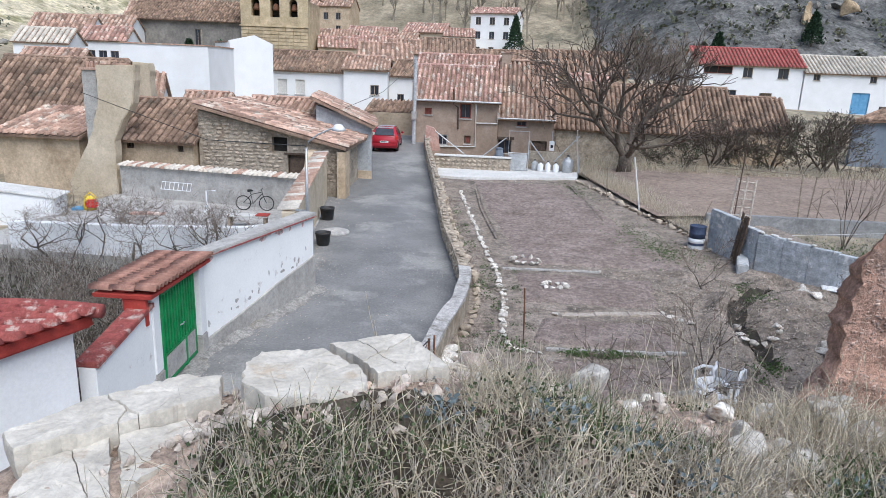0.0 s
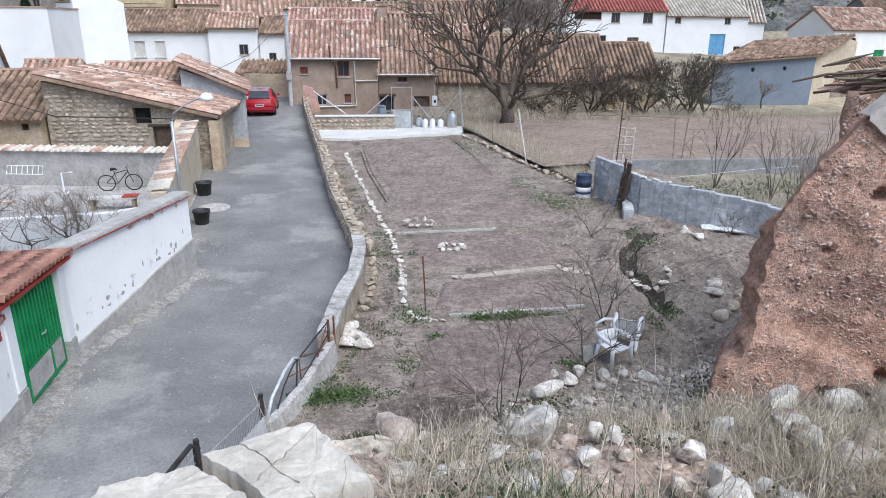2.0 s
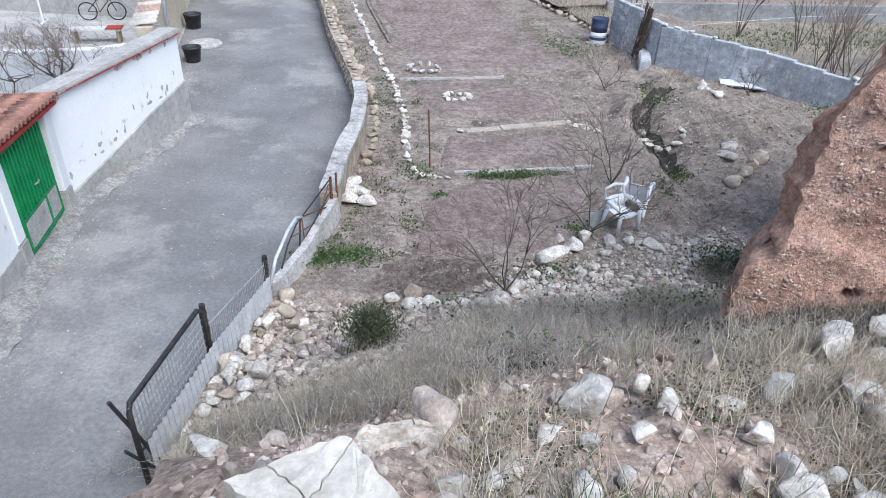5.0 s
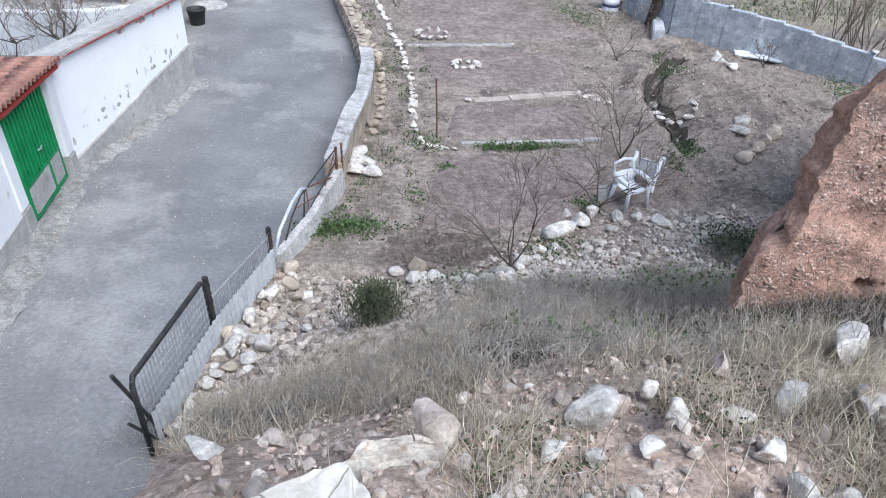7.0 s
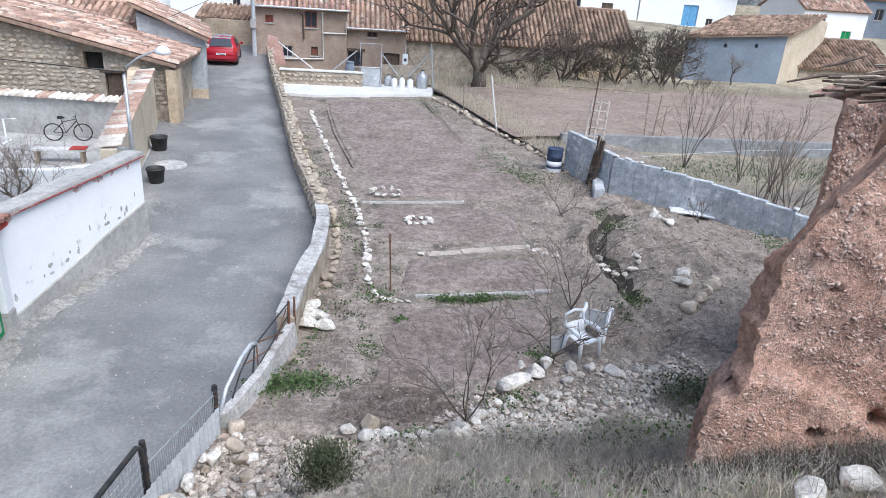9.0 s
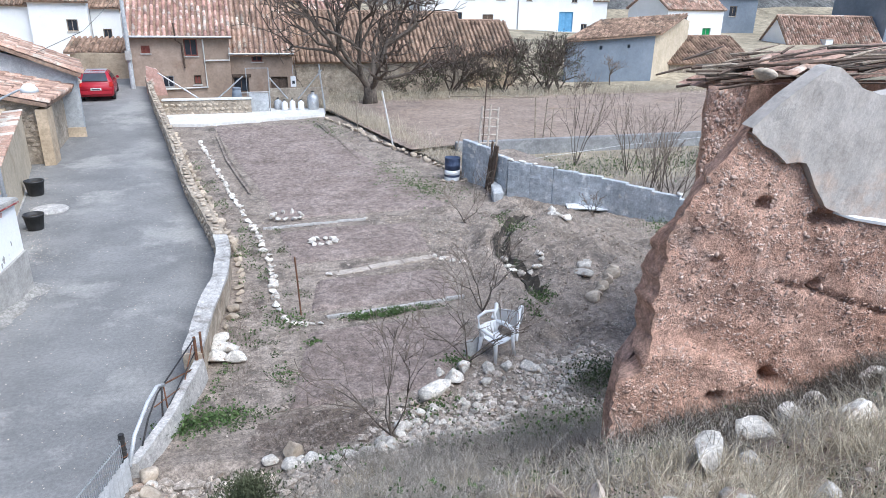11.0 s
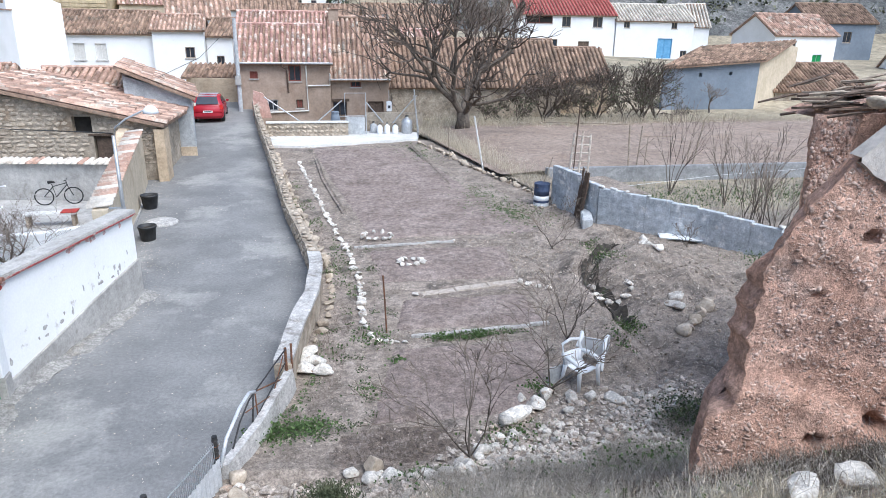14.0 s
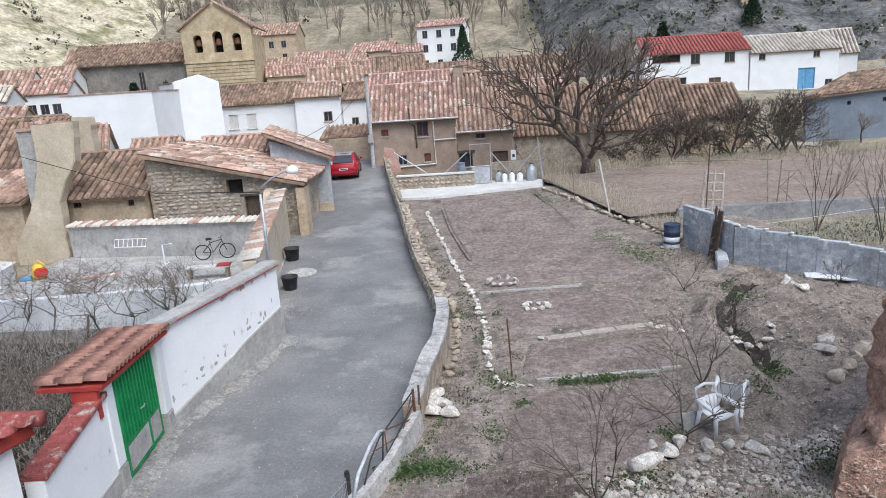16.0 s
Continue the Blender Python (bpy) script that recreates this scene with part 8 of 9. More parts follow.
bench = thing("bench", "low board bench with a striped cloth", "bench", (-7.9, 20.4, 0.2), 4)
part("seat", Geo().box((-0.7, -0.18, 0.35), (0.7, 0.18, 0.41)), CONCRETE, bench, bevel=0.01)
for x in (-0.6, 0.6):
    part("leg", Geo().box((x - 0.04, -0.15, 0), (x + 0.04, 0.15, 0.348)), WOOD, bench)
part("cloth", Geo().box((0.3, -0.2, 0.412), (0.72, 0.2, 0.44)), REDBEAM, bench, "red cloth")
thing("board", "old red board lying in the yard", "board", (-11.9, 21.3, 0.22), 10, geo=Geo().box((-0.6, -0.15, 0), (0.6, 0.15, 0.06)), material=TILE_RED, bevel=0.01)
# cables over the yard and the village
for pts in ([(-4.42, 15.4, 3.6), (-9, 20, 3.1), (-16, 24.5, 4.2)], [(-4.7, 40.3, 6.0), (-5.5, 33, 4.4), (-7.0, 30.2, 3.6)]):
    thing("cable", "thin dark overhead cable", "cable", geo=Geo().tube(pts, 0.012, 4), material=CABLE)

# grit on the lane, thickest along the foot of the white wall
spots = []
for i in range(5200):
    y = rnd.uniform(3, 26)
    x = line(LEFT_EDGE, y) + (abs(rnd.gauss(0.1, 0.35)) if i % 2 else rnd.uniform(0.1, 4.2))
    if x < (line(FENCE, max(y, 4.73)) if y < 10.19 else line(WALL_LINE, y)) - 0.3:
        spots.append((x, y, road_level(y) - 0.004, rnd.choice((0.012, 0.018, 0.024, 0.035)) * rnd.uniform(0.7, 1.4)))
rock_stuff("grit", "loose pale grit and stone chips on the lane", "gravel", spots, 480, RUBBLESTONE)

# clods of dry earth
spots = []
while len(spots) < 6500:
    x, y = rnd.uniform(3.9, 11.5), rnd.uniform(7.6, 18)
    if x < right_bound(y) - 0.2 and soft(x, y, 1.4, 5) + rnd.uniform(-0.3, 0.3) > -0.1:
        spots.append((x, y, level(x, y) - 0.005, rnd.choice((0.025, 0.04, 0.05, 0.075, 0.11)) * rnd.uniform(0.6, 1.2)))
rubble_spots = []
while len(rubble_spots) < 1500:
    x, y = rnd.uniform(2.0, 5.8), rnd.uniform(7.0, 9.6)
    if soft(x, y, 1.3, 8) + rnd.uniform(-0.3, 0.3) > -0.05 and y < 8.0 + 0.35 * (x - 1.5):
        rubble_spots.append((x, y, level(x, y) - 0.01, rnd.choice((0.05, 0.07, 0.1, 0.14, 0.2)) * rnd.uniform(0.6, 1.2)))
rock_stuff("rubble", "pale broken stones strewn below the bank", "rubble", rubble_spots, 492, PALERUBBLE)
rock_stuff("clods", "grey dry clods over the rough ground by the ditch", "soil", spots, 490, CLOD)
spots = []
while len(spots) < 7500:
    x, y = rnd.uniform(-1.5, 7), rnd.uniform(8, 34)
    if left_bound(y) + 0.2 < x < right_bound(y) - 0.3:
        spots.append((x, y, level(x, y) + 0.012, rnd.choice((0.018, 0.025, 0.035, 0.05)) * rnd.uniform(0.6, 1.2) * (1 + y / 40)))
rock_stuff("clods", "small dry clods over the garden soil", "soil", spots, 495, CLOD)

# ---- plants ----
def stem_field(name, label, category, roots, material, seed, lean=0.5, radius=0.0014, kink=0.25, droop=0.2, seg=4):
    """Thin three-sided stems from roots (x, y, z, length), each bent its own way, in one mesh."""
    r_ = np.random.RandomState(seed)
    roots = np.array(roots)
    n = len(roots)
    a = r_.uniform(0, math.tau, n)
    tilt = np.abs(r_.normal(0, lean, n))
    d = np.stack([np.cos(a) * np.sin(tilt), np.sin(a) * np.sin(tilt), np.abs(np.cos(tilt))], 1)
    p = roots[:, :3].copy()
    rings = []
    for k in range(seg):
        side = np.cross(d, np.array([0.31, 0.17, 0.93]))
        side /= np.linalg.norm(side, axis=1)[:, None] + 1e-9
        up = np.cross(side, d)
        rad = radius * (1 - 0.75 * k / (seg - 1)) * r_.uniform(0.75, 1.25, n)
        rings.append(np.stack([p + rad[:, None] * (math.cos(q) * side + math.sin(q) * up) for q in (0, 2.09, 4.19)], 1))
        p = p + d * (roots[:, 3] / (seg - 1))[:, None]
        d = d + r_.normal(0, kink, (n, 3)) - np.array([0, 0, droop]) * (k / seg)
        d /= np.linalg.norm(d, axis=1)[:, None]
    pts = np.stack(rings, 1).reshape(-1, 3)
    base = np.arange(n) * seg * 3
    quads = []
    for k in range(seg - 1):
        for q in range(3):
            quads.append(np.stack([base + k * 3 + q, base + k * 3 + (q + 1) % 3, base + (k + 1) * 3 + (q + 1) % 3, base + (k + 1) * 3 + q], 1))
    faces = np.concatenate(quads)
    me = bpy.data.meshes.new(name)
    me.vertices.add(len(pts))
    me.vertices.foreach_set("co", pts.ravel())
    me.loops.add(faces.size)
    me.loops.foreach_set("vertex_index", faces.ravel().astype(np.int32))
    me.polygons.add(len(faces))
    me.polygons.foreach_set("loop_start", np.arange(0, faces.size, 4, dtype=np.int32))
    me.update(calc_edges=True)
    me.validate()
    me.materials.append(material)
    ob = new(name, me)
    return tagged(ob, label, category, kind="stuff") if category else ob


def leaf_field(name, label, category, spots, material, seed, size=0.02, thin=0.45, up=0.3):
    """Small folded leaves at (x, y, z), in one mesh."""
    r_ = np.random.RandomState(seed)
    spots = np.array(spots)
    n = len(spots)
    d = r_.normal(0, 1, (n, 3))
    d[:, 2] = np.abs(d[:, 2]) * 0.6 + up
    d /= np.linalg.norm(d, axis=1)[:, None]
    side = np.cross(d, r_.normal(0, 1, (n, 3)))
    side /= np.linalg.norm(side, axis=1)[:, None] + 1e-9
    nrm = np.cross(side, d)
    s = (size * r_.uniform(0.6, 1.4, n))[:, None]
    p0, p3 = spots, spots + d * s
    mid = spots + d * s * 0.5
    pts = np.stack([p0, mid + side * s * thin + nrm * s * 0.12, p3, mid - side * s * thin + nrm * s * 0.12], 1).reshape(-1, 3)
    b = np.arange(n)[:, None] * 4
    faces = np.concatenate([b + [0, 1, 2], b + [0, 2, 3]])
    me = bpy.data.meshes.new(name)
    me.from_pydata(pts.tolist(), [], faces.tolist())
    me.materials.append(material)
    ob = new(name, me)
    return tagged(ob, label, category, kind="stuff") if category else ob


def bare_tree(rnd_, height, spread, trunk_r, levels=5, split=3, first=0.25, rise=0.5, gnarl=0.35):
    """Limbs and twigs of a leafless tree at the origin: two lists of (points, radii)."""
    limbs, twigs = [], []

    def grow(p, d, length, r, lvl):
        pts, radii = [p], [r]
        q = p.copy()
        for k in range(3):
            d = (d + Vector((rnd_.gauss(0, gnarl), rnd_.gauss(0, gnarl), rnd_.gauss(0.05, gnarl * 0.6))) * 0.5).normalized()
            q = q + d * length / 3
            pts.append(q.copy())
            radii.append(r * (1 - 0.14 * (k + 1)))
        (limbs if lvl < 2 else twigs).append((pts, radii))
        if lvl >= levels:
            return
        for k in range(split + (1 if lvl == 0 else 0)):
            at = pts[rnd_.choice((2, 3, 3))] if lvl else pts[3]
            out = Vector((rnd_.gauss(0, 1), rnd_.gauss(0, 1), rnd_.gauss(rise, 0.5))).normalized()
            grow(at, (d * 0.75 + out * spread).normalized(), length * rnd_.uniform(0.6, 0.85), r * rnd_.uniform(0.5, 0.66), lvl + 1)

    grow(Vector((0, 0, 0)), Vector((rnd_.gauss(0, 0.08), rnd_.gauss(0, 0.08), 1)).normalized(), height * first, trunk_r, 0)
    return limbs, twigs


def tree_thing(name, label, at, seed, height, spread, trunk_r, levels=5, split=3, first=0.25, rise=0.5, gnarl=0.35, group="", leaves=0, leaf_mat=None, leaf=0.08, twig_mat=None, sides=6, least=0.0025):
    rnd_ = random.Random(seed)
    limbs, twigs = bare_tree(rnd_, height, spread, trunk_r, levels, split, first, rise, gnarl)
    root = thing(name, label, "tree" if "tree" in name else "shrub", at, 0, group)
    g_ = Geo()
    for pts, radii in limbs:
        g_.tube(pts, radii, sides, cap=False)
    part("trunk", g_, BARK, root, smooth=True)
    g_ = Geo()
    for pts, radii in twigs:
        g_.tube(pts, [max(r, least) for r in radii], 3, cap=False)
    part("crown", g_, twig_mat or TWIG, root)
    if leaves:
        ends = [p for pts, _ in twigs for p in pts[1:]]
        spots = [tuple(rnd_.choice(ends) + Vector((rnd_.gauss(0, leaf), rnd_.gauss(0, leaf), rnd_.gauss(0, leaf)))) for _ in range(leaves)]
        ob = leaf_field("leaves", "", "", spots, leaf_mat or BUSHLEAF, seed, leaf)
        ob.parent = root
    return root


def coppice(name, label, at, seed, stems, height, tilt, r0, levels=5, split=3, first=0.2, spread=0.6, gnarl=0.5, group="", leaves=0, least=0.012, category="tree", stump=0.5, twig=None):
    """A low-forking tree: a short stump from which several crooked stems lean out, each branching into twigs."""
    rnd_ = random.Random(seed)
    root = thing(name, label, category, at, 0, group)
    wood, fine = Geo(), Geo()
    if stump:
        wood.tube([(0, 0, -0.1), (0.04, 0, stump * 0.5), (0.0, 0.03, stump)], [r0 * 1.5, r0 * 1.25, r0 * 1.15], 9)
    ends = []
    for k in range(stems):
        a = math.tau * (k + rnd_.uniform(-0.3, 0.3)) / stems
        limbs, twigs = bare_tree(rnd_, height * rnd_.uniform(0.75, 1.1), spread, r0 * rnd_.uniform(0.5, 0.8), levels, split, first, 0.45, gnarl)
        m = pose(0.12 * r0 * math.cos(a), 0.12 * r0 * math.sin(a), stump * 0.8, 0, 0, math.degrees(a)) @ pose(0, 0, 0, 0, rnd_.uniform(0.4, 1.0) * tilt, 0)
        for pts, radii in limbs:
            if stump:
                wood.tube([m @ p for p in pts], radii, 5, cap=False)
            else:
                part("stem", Geo().tube([m @ p for p in pts], radii, 5, cap=False), BARK, root)
        for pts, radii in twigs:
            pts = [m @ p for p in pts]
            pts = [Vector((p.x, p.y, abs(p.z) + 0.05)) for p in pts]
            fine.tube(pts, [max(q, least) for q in radii], 3, cap=False)
            ends += pts[1:]
    if stump:
        part("trunk", wood, BARK, root, smooth=True)
    part("crown", fine, twig or TWIG, root)
    if leaves:
        ob = leaf_field("leaves", "", "", [tuple(rnd_.choice(ends) + Vector((rnd_.gauss(0, 0.1), rnd_.gauss(0, 0.1), rnd_.gauss(0, 0.1)))) for _ in range(leaves)], BUSHLEAF, seed, 0.1)
        ob.parent = root
    return root


rnd = random.Random(76)
for i in range(46):
    k = rnd.random()
    y = 4.75 + 2.9 * k
    x = line(FENCE, y) + 0.16 + abs(rnd.gauss(0, 0.3))
    stone(rnd.choice((TAN, PALE, SMOOTH)), x, y, rnd.uniform(0.15, 0.29), "rounded fieldstone piled against the fence", "stones heaped at the fence", rnd, z=level(x, y) + rnd.uniform(0.02, 0.1))

rnd = random.Random(77)


def patch(n, x0, x1, y0, y1, h0, h1, keep=None):
    out = []
    tries = 0
    while len(out) < n and tries < n * 30:
        tries += 1
        x, y = rnd.uniform(x0, x1), rnd.uniform(y0, y1)
        if keep and not keep(x, y):
            continue
        out.append((x, y, garden_ground(x, y) - 0.005, rnd.uniform(h0, h1)))
    return out


def tufts(n, x0, x1, y0, y1, h0, h1, keep=None, each=34, wide=0.055):
    """Roots gathered in tufts, taller in the middle of each."""
    out = []
    for cx, cy, _, h in patch(n // each, x0, x1, y0, y1, h0, h1, keep):
        for _ in range(each):
            dx, dy = rnd.gauss(0, wide), rnd.gauss(0, wide)
            out.append((cx + dx, cy + dy, garden_ground(cx + dx, cy + dy) - 0.005, h * rnd.uniform(0.55, 1.1)))
    return out


clump = lambda s, t, seed: (lambda x, y: soft(x, y, s, seed) > t)
off_slab = lambda x, y: not (-1.09 < x < 0.21 and 0.28 < y < 1.4) or (x > -0.45 and y < 0.5 + 0.42 * (x + 0.45))
# bushy scrub on the lower bank
stem_field("dry_scrub", "bushy grey scrub on the lower bank", "dry grass", tufts(15000, 1.3, 6.2, 4.6, 7.3, 0.2, 0.42, lambda x, y: soft(x, y, 1.3, 31) > -0.3 and y < 7.0 + 0.25 * (x - 1.3), 34, 0.1), GREYGRASS, 38, 1.0, 0.0028, 0.8, 0.2)
stem_field("dry_scrub", "dark twiggy scrub beside the ruin", "dry grass", tufts(6000, 2.0, 4.6, 3.2, 6.4, 0.18, 0.36, lambda x, y: soft(x, y, 1.5, 33) > 0.05, 34, 0.1), DARKTWIG, 39, 1.0, 0.0026, 0.8, 0.2)
stem_field("dry_scrub", "pale grey scrub at the foot of the bank", "dry grass", tufts(9000, 3.6, 6.6, 6.6, 8.9, 0.18, 0.4, lambda x, y: soft(x, y, 1.4, 43) > -0.1 and y < 7.4 + 0.5 * (x - 3.4), 34, 0.11), GREYGRASS, 43, 1.0, 0.003, 0.8, 0.25)
leaf_field("green_weeds", "dark green bush low beside the ruin", "weeds", [(5.5 + rnd.gauss(0, 0.3), 8.3 + rnd.gauss(0, 0.22), level(5.5, 8.3) + abs(rnd.gauss(0.1, 0.12))) for _ in range(1500)], LOWWEED, 44, 0.035)
for i in range(46):
    x0 = rnd.uniform(-0.75, 0.95)
    y0 = rnd.uniform(8.6, 17.5)
    x0 += line(WALL_LINE, max(y0, 10.2)) + 0.75 if y0 > 10.2 else 0.0
    leaf_field("green_weeds", "small dark green weed in the garden soil", "weeds", [(x0 + rnd.gauss(0, 0.07), y0 + rnd.gauss(0, 0.07), level(x0, y0) + abs(rnd.gauss(0.02, 0.025))) for _ in range(rnd.randint(15, 50))], LOWWEED, 500 + i, 0.03)
# scrub on the flank of the bank above the fence
stem_field("dry_scrub", "grey dry scrub on the flank of the bank", "dry grass", tufts(9000, -2.6, 0.7, 1.9, 5.3, 0.12, 0.28, lambda x, y: soft(x, y, 1.2, 14) > -0.25 and y > 2.6 + 0.9 * max(0.0, x + 0.2) and x > -1.5 - 0.45 * (y - 2.0), 34, 0.085), GREYGRASS, 35, 0.95, 0.0025, 0.7, 0.25)
stem_field("dry_scrub", "pale dry grass on the flank of the bank", "dry grass", tufts(6000, -1.9, 0.6, 2.2, 5.0, 0.12, 0.3, lambda x, y: soft(x, y, 1.4, 15) > -0.1 and x > -1.5 - 0.45 * (y - 2.0), 30, 0.08), DRYGRASS, 36, 0.7, 0.0023, 0.4, 0.4)
# foreground tangle
stem_field("dry_grass", "tangle of dry straw-coloured grass stems", "dry grass", patch(15000, -0.58, 3.75, -0.7, 1.0, 0.08, 0.25, lambda x, y: off_slab(x, y) and soft(x, y, 3.1, 3) > -0.28), DRYGRASS, 1, 0.85, 0.0024, 0.26, 0.4, 5)
stem_field("dry_grass", "tangle of grey dead weed stems", "dry grass", patch(9000, -0.58, 3.75, -0.7, 1.16, 0.08, 0.26, lambda x, y: off_slab(x, y) and soft(x, y, 3.8, 5) > -0.2), GREYGRASS, 2, 0.9, 0.0017, 0.45, 0.2)
stem_field("dry_grass", "tall single straw stalks", "dry grass", patch(150, 0.6, 3.1, 0.6, 1.6, 0.25, 0.5), DRYGRASS, 3, 0.35, 0.0022, 0.12, 0.1)
stem_field("dry_grass", "arching bleached grass blades on the crest", "dry grass", tufts(8000, 0.9, 4.4, 0.6, 2.8, 0.12, 0.28, lambda x, y: soft(x, y, 1.4, 13) > -0.15 and x > 0.7 + 0.5 * y, 26, 0.09), DRYGRASS, 34, 0.6, 0.0022, 0.22, 0.55, 6)
stem_field("dry_grass", "tall dry stalks standing on the edge", "dry grass", [(-0.13, 1.32, 4.3, 0.48), (-0.11, 1.35, 4.3, 0.32), (-0.05, 1.36, 4.3, 0.26), (1.02, 1.72, 4.1, 0.5), (1.58, 1.56, 4.18, 0.48)], DRYGRASS, 33, 0.2, 0.0026, 0.12, 0.0, 6)
leaf_field("green_weeds", "low green weeds under the dry grass", "weeds", [(x, y, z + rnd.uniform(0.0, 0.12)) for x, y, z, _ in patch(18000, -0.5, 3.6, -0.6, 1.1, 0, 1, lambda x, y: off_slab(x, y) and soft(x, y, 2.5, 8) > -0.1)], LOWWEED, 4, 0.012)
stem_field("green_grass", "fresh green grass blades among the straw", "grass", patch(8000, -0.4, 3.6, -0.4, 1.2, 0.06, 0.2, lambda x, y: off_slab(x, y) and soft(x, y, 2.2, 21) > 0.0), GREENGRASS, 37, 0.6, 0.0022, 0.25, 0.4)
for x, y in ((0.51, 0.79), (0.74, 0.85), (0.9, 0.76), (0.16, 0.76), (1.42, 0.88)):
    leaf_field("thistle_leaves", "blue-grey thistle leaves low in the grass", "weeds", [(x + rnd.gauss(0, 0.05), y + rnd.gauss(0, 0.04), garden_ground(x, y) + rnd.uniform(0.02, 0.1)) for _ in range(60)], BLUEWEED, rnd.randint(0, 999), 0.022, 0.4)
stem_field("dry_grass", "low bleached tufts between the rocks of the crest", "dry grass", tufts(7000, 0.25, 3.2, 0.85, 2.5, 0.07, 0.19, lambda x, y: soft(x, y, 2.1, 17) > -0.05, 22, 0.06), DRYGRASS, 41, 0.8, 0.002, 0.25, 0.5)
leaf_field("green_weeds", "small green weeds between the rocks of the crest", "weeds", [(x, y, z + rnd.uniform(0.0, 0.04)) for x, y, z, _ in patch(3500, 0.3, 3.2, 1.0, 2.3, 0, 1, lambda x, y: soft(x, y, 2.6, 18) > 0.12)], LOWWEED, 42, 0.011)
# the bank
stem_field("dry_scrub", "grey dry scrub covering the steep bank", "dry grass", tufts(27000, -0.2, 6.4, 2.25, 7.3, 0.16, 0.38, lambda x, y: soft(x, y, 1.05, 4) > -0.3 and y > 1.8 + 0.35 * max(0, 0.2 - x) and (x > 0.35 or y < 4.4), 34, 0.085), GREYGRASS, 5, 1.0, 0.0024, 0.75, 0.25)
stem_field("dry_scrub", "pale dry grass tufts on the bank", "dry grass", tufts(9000, -0.9, 5.2, 2.25, 6.5, 0.1, 0.24, lambda x, y: soft(x, y, 1.5, 9) > 0.02 and (x > 0.35 or y < 4.4), 34, 0.085), DRYGRASS, 6, 0.7, 0.0025, 0.35, 0.35)
stem_field("dry_scrub", "dark dead scrub at the ruin's foot", "dry grass", tufts(8000, 2.4, 5.2, 2.75, 3.93, 0.16, 0.3, None, 34, 0.085), BARK, 7, 0.8, 0.0027, 0.4, 0.2)
stem_field("dry_scrub", "grey scrub at the ruin's foot", "dry grass", patch(2200, 1.95, 5.5, 2.3, 3.7, 0.1, 0.24), GREYGRASS, 8, 0.7, 0.0025, 0.35, 0.2)
stem_field("dry_scrub", "sparse dry stalks in the rough ground", "dry grass", patch(2600, 3.2, 10.8, 6.4, 17.7, 0.08, 0.26, lambda x, y: soft(x, y, 0.9, 2) > 0.1 and x < right_bound(y) - 0.2), GREYGRASS, 9, 0.7, 0.0036, 0.35, 0.2)
leaf_field("green_weeds", "small green weeds on the bank", "weeds", [(x, y, z + rnd.uniform(0.0, 0.14)) for x, y, z, _ in patch(700, 0.9, 6.0, 2.2, 7.3, 0, 1, lambda x, y: soft(x, y, 1.0, 12) > 0.22)], GREENGRASS, 11, 0.042)
for cx, cy, sx, sy, n, h in ((-0.54, 8.93, 0.3, 0.16, 900, 0.11), (-0.89, 8.7, 0.17, 0.17, 200, 0.11), (2.33, 11.75, 0.22, 0.07, 420, 0.11), (2.88, 11.79, 0.15, 0.07, 420, 0.12), (3.44, 11.84, 0.25, 0.06, 160, 0.09), (6.11, 11.84, 0.12, 0.2, 420, 0.04), (5.45, 10.89, 0.08, 0.26, 120, 0.04),
                              (6.94, 15.64, 0.14, 0.59, 500, 0.07), (6.07, 20.4, 0.54, 0.76, 900, 0.1), (5.39, 22.23, 0.53, 1.27, 900, 0.1), (0.85, 11.98, 0.22, 0.25, 260, 0.1), (4.22, 6.39, 0.65, 0.51, 1500, 0.29), (1.23, 10.89, 0.08, 0.08, 120, 0.06), (0.61, 10.01, 0.13, 0.13, 120, 0.07),
                              (2.65, 8.36, 0.28, 0.21, 300, 0.08), (1.21, 7.39, 0.36, 0.11, 400, 0.09), (4.2, 31, 0.5, 1.5, 700, 0.1), (10.98, 14.65, 0.3, 0.3, 350, 0.14), (3.41, 9.62, 0.13, 0.13, 200, 0.11)):
    leaf_field("green_weeds", "patch of low green weeds on the soil", "weeds", [(x, y, garden_ground(x, y) + abs(rnd.gauss(0, h * 0.5))) for x, y in [(rnd.gauss(cx, sx), rnd.gauss(cy, sy)) for _ in range(n)]], GREENGRASS, rnd.randint(0, 9999), 0.042)
# weeds along the path by the wall
leaf_field("green_weeds", "sparse weeds along the garden path", "weeds", [(x, y, garden_ground(x, y) + rnd.uniform(0, 0.05)) for x, y in [(left_bound(y) + rnd.uniform(0.25, 0.9), y) for y in [rnd.uniform(8.8, 26) for _ in range(2600)]] if soft(x, y, 2.2, 4) > 0.12], GREENGRASS, 71, 0.04)
stem_field("dry_scrub", "brown dead weeds along the garden path", "dry grass", [(x, y, garden_ground(x, y), rnd.uniform(0.05, 0.14)) for x, y in [(left_bound(y) + rnd.uniform(0.2, 0.9), y) for y in [rnd.uniform(8.8, 28) for _ in range(3200)]] if soft(x, y, 1.7, 6) > 0.05], TWIG, 72, 0.8, 0.004, 0.4)
stem_field("dry_scrub", "dead leaf litter in a hollow of the bed", "dry grass", [(x, y, garden_ground(x, y), rnd.uniform(0.04, 0.1)) for x, y in [(rnd.gauss(1.0, 0.5), rnd.gauss(8.2, 0.35)) for _ in range(1500)]], TWIG, 73, 1.1, 0.0035, 0.5)
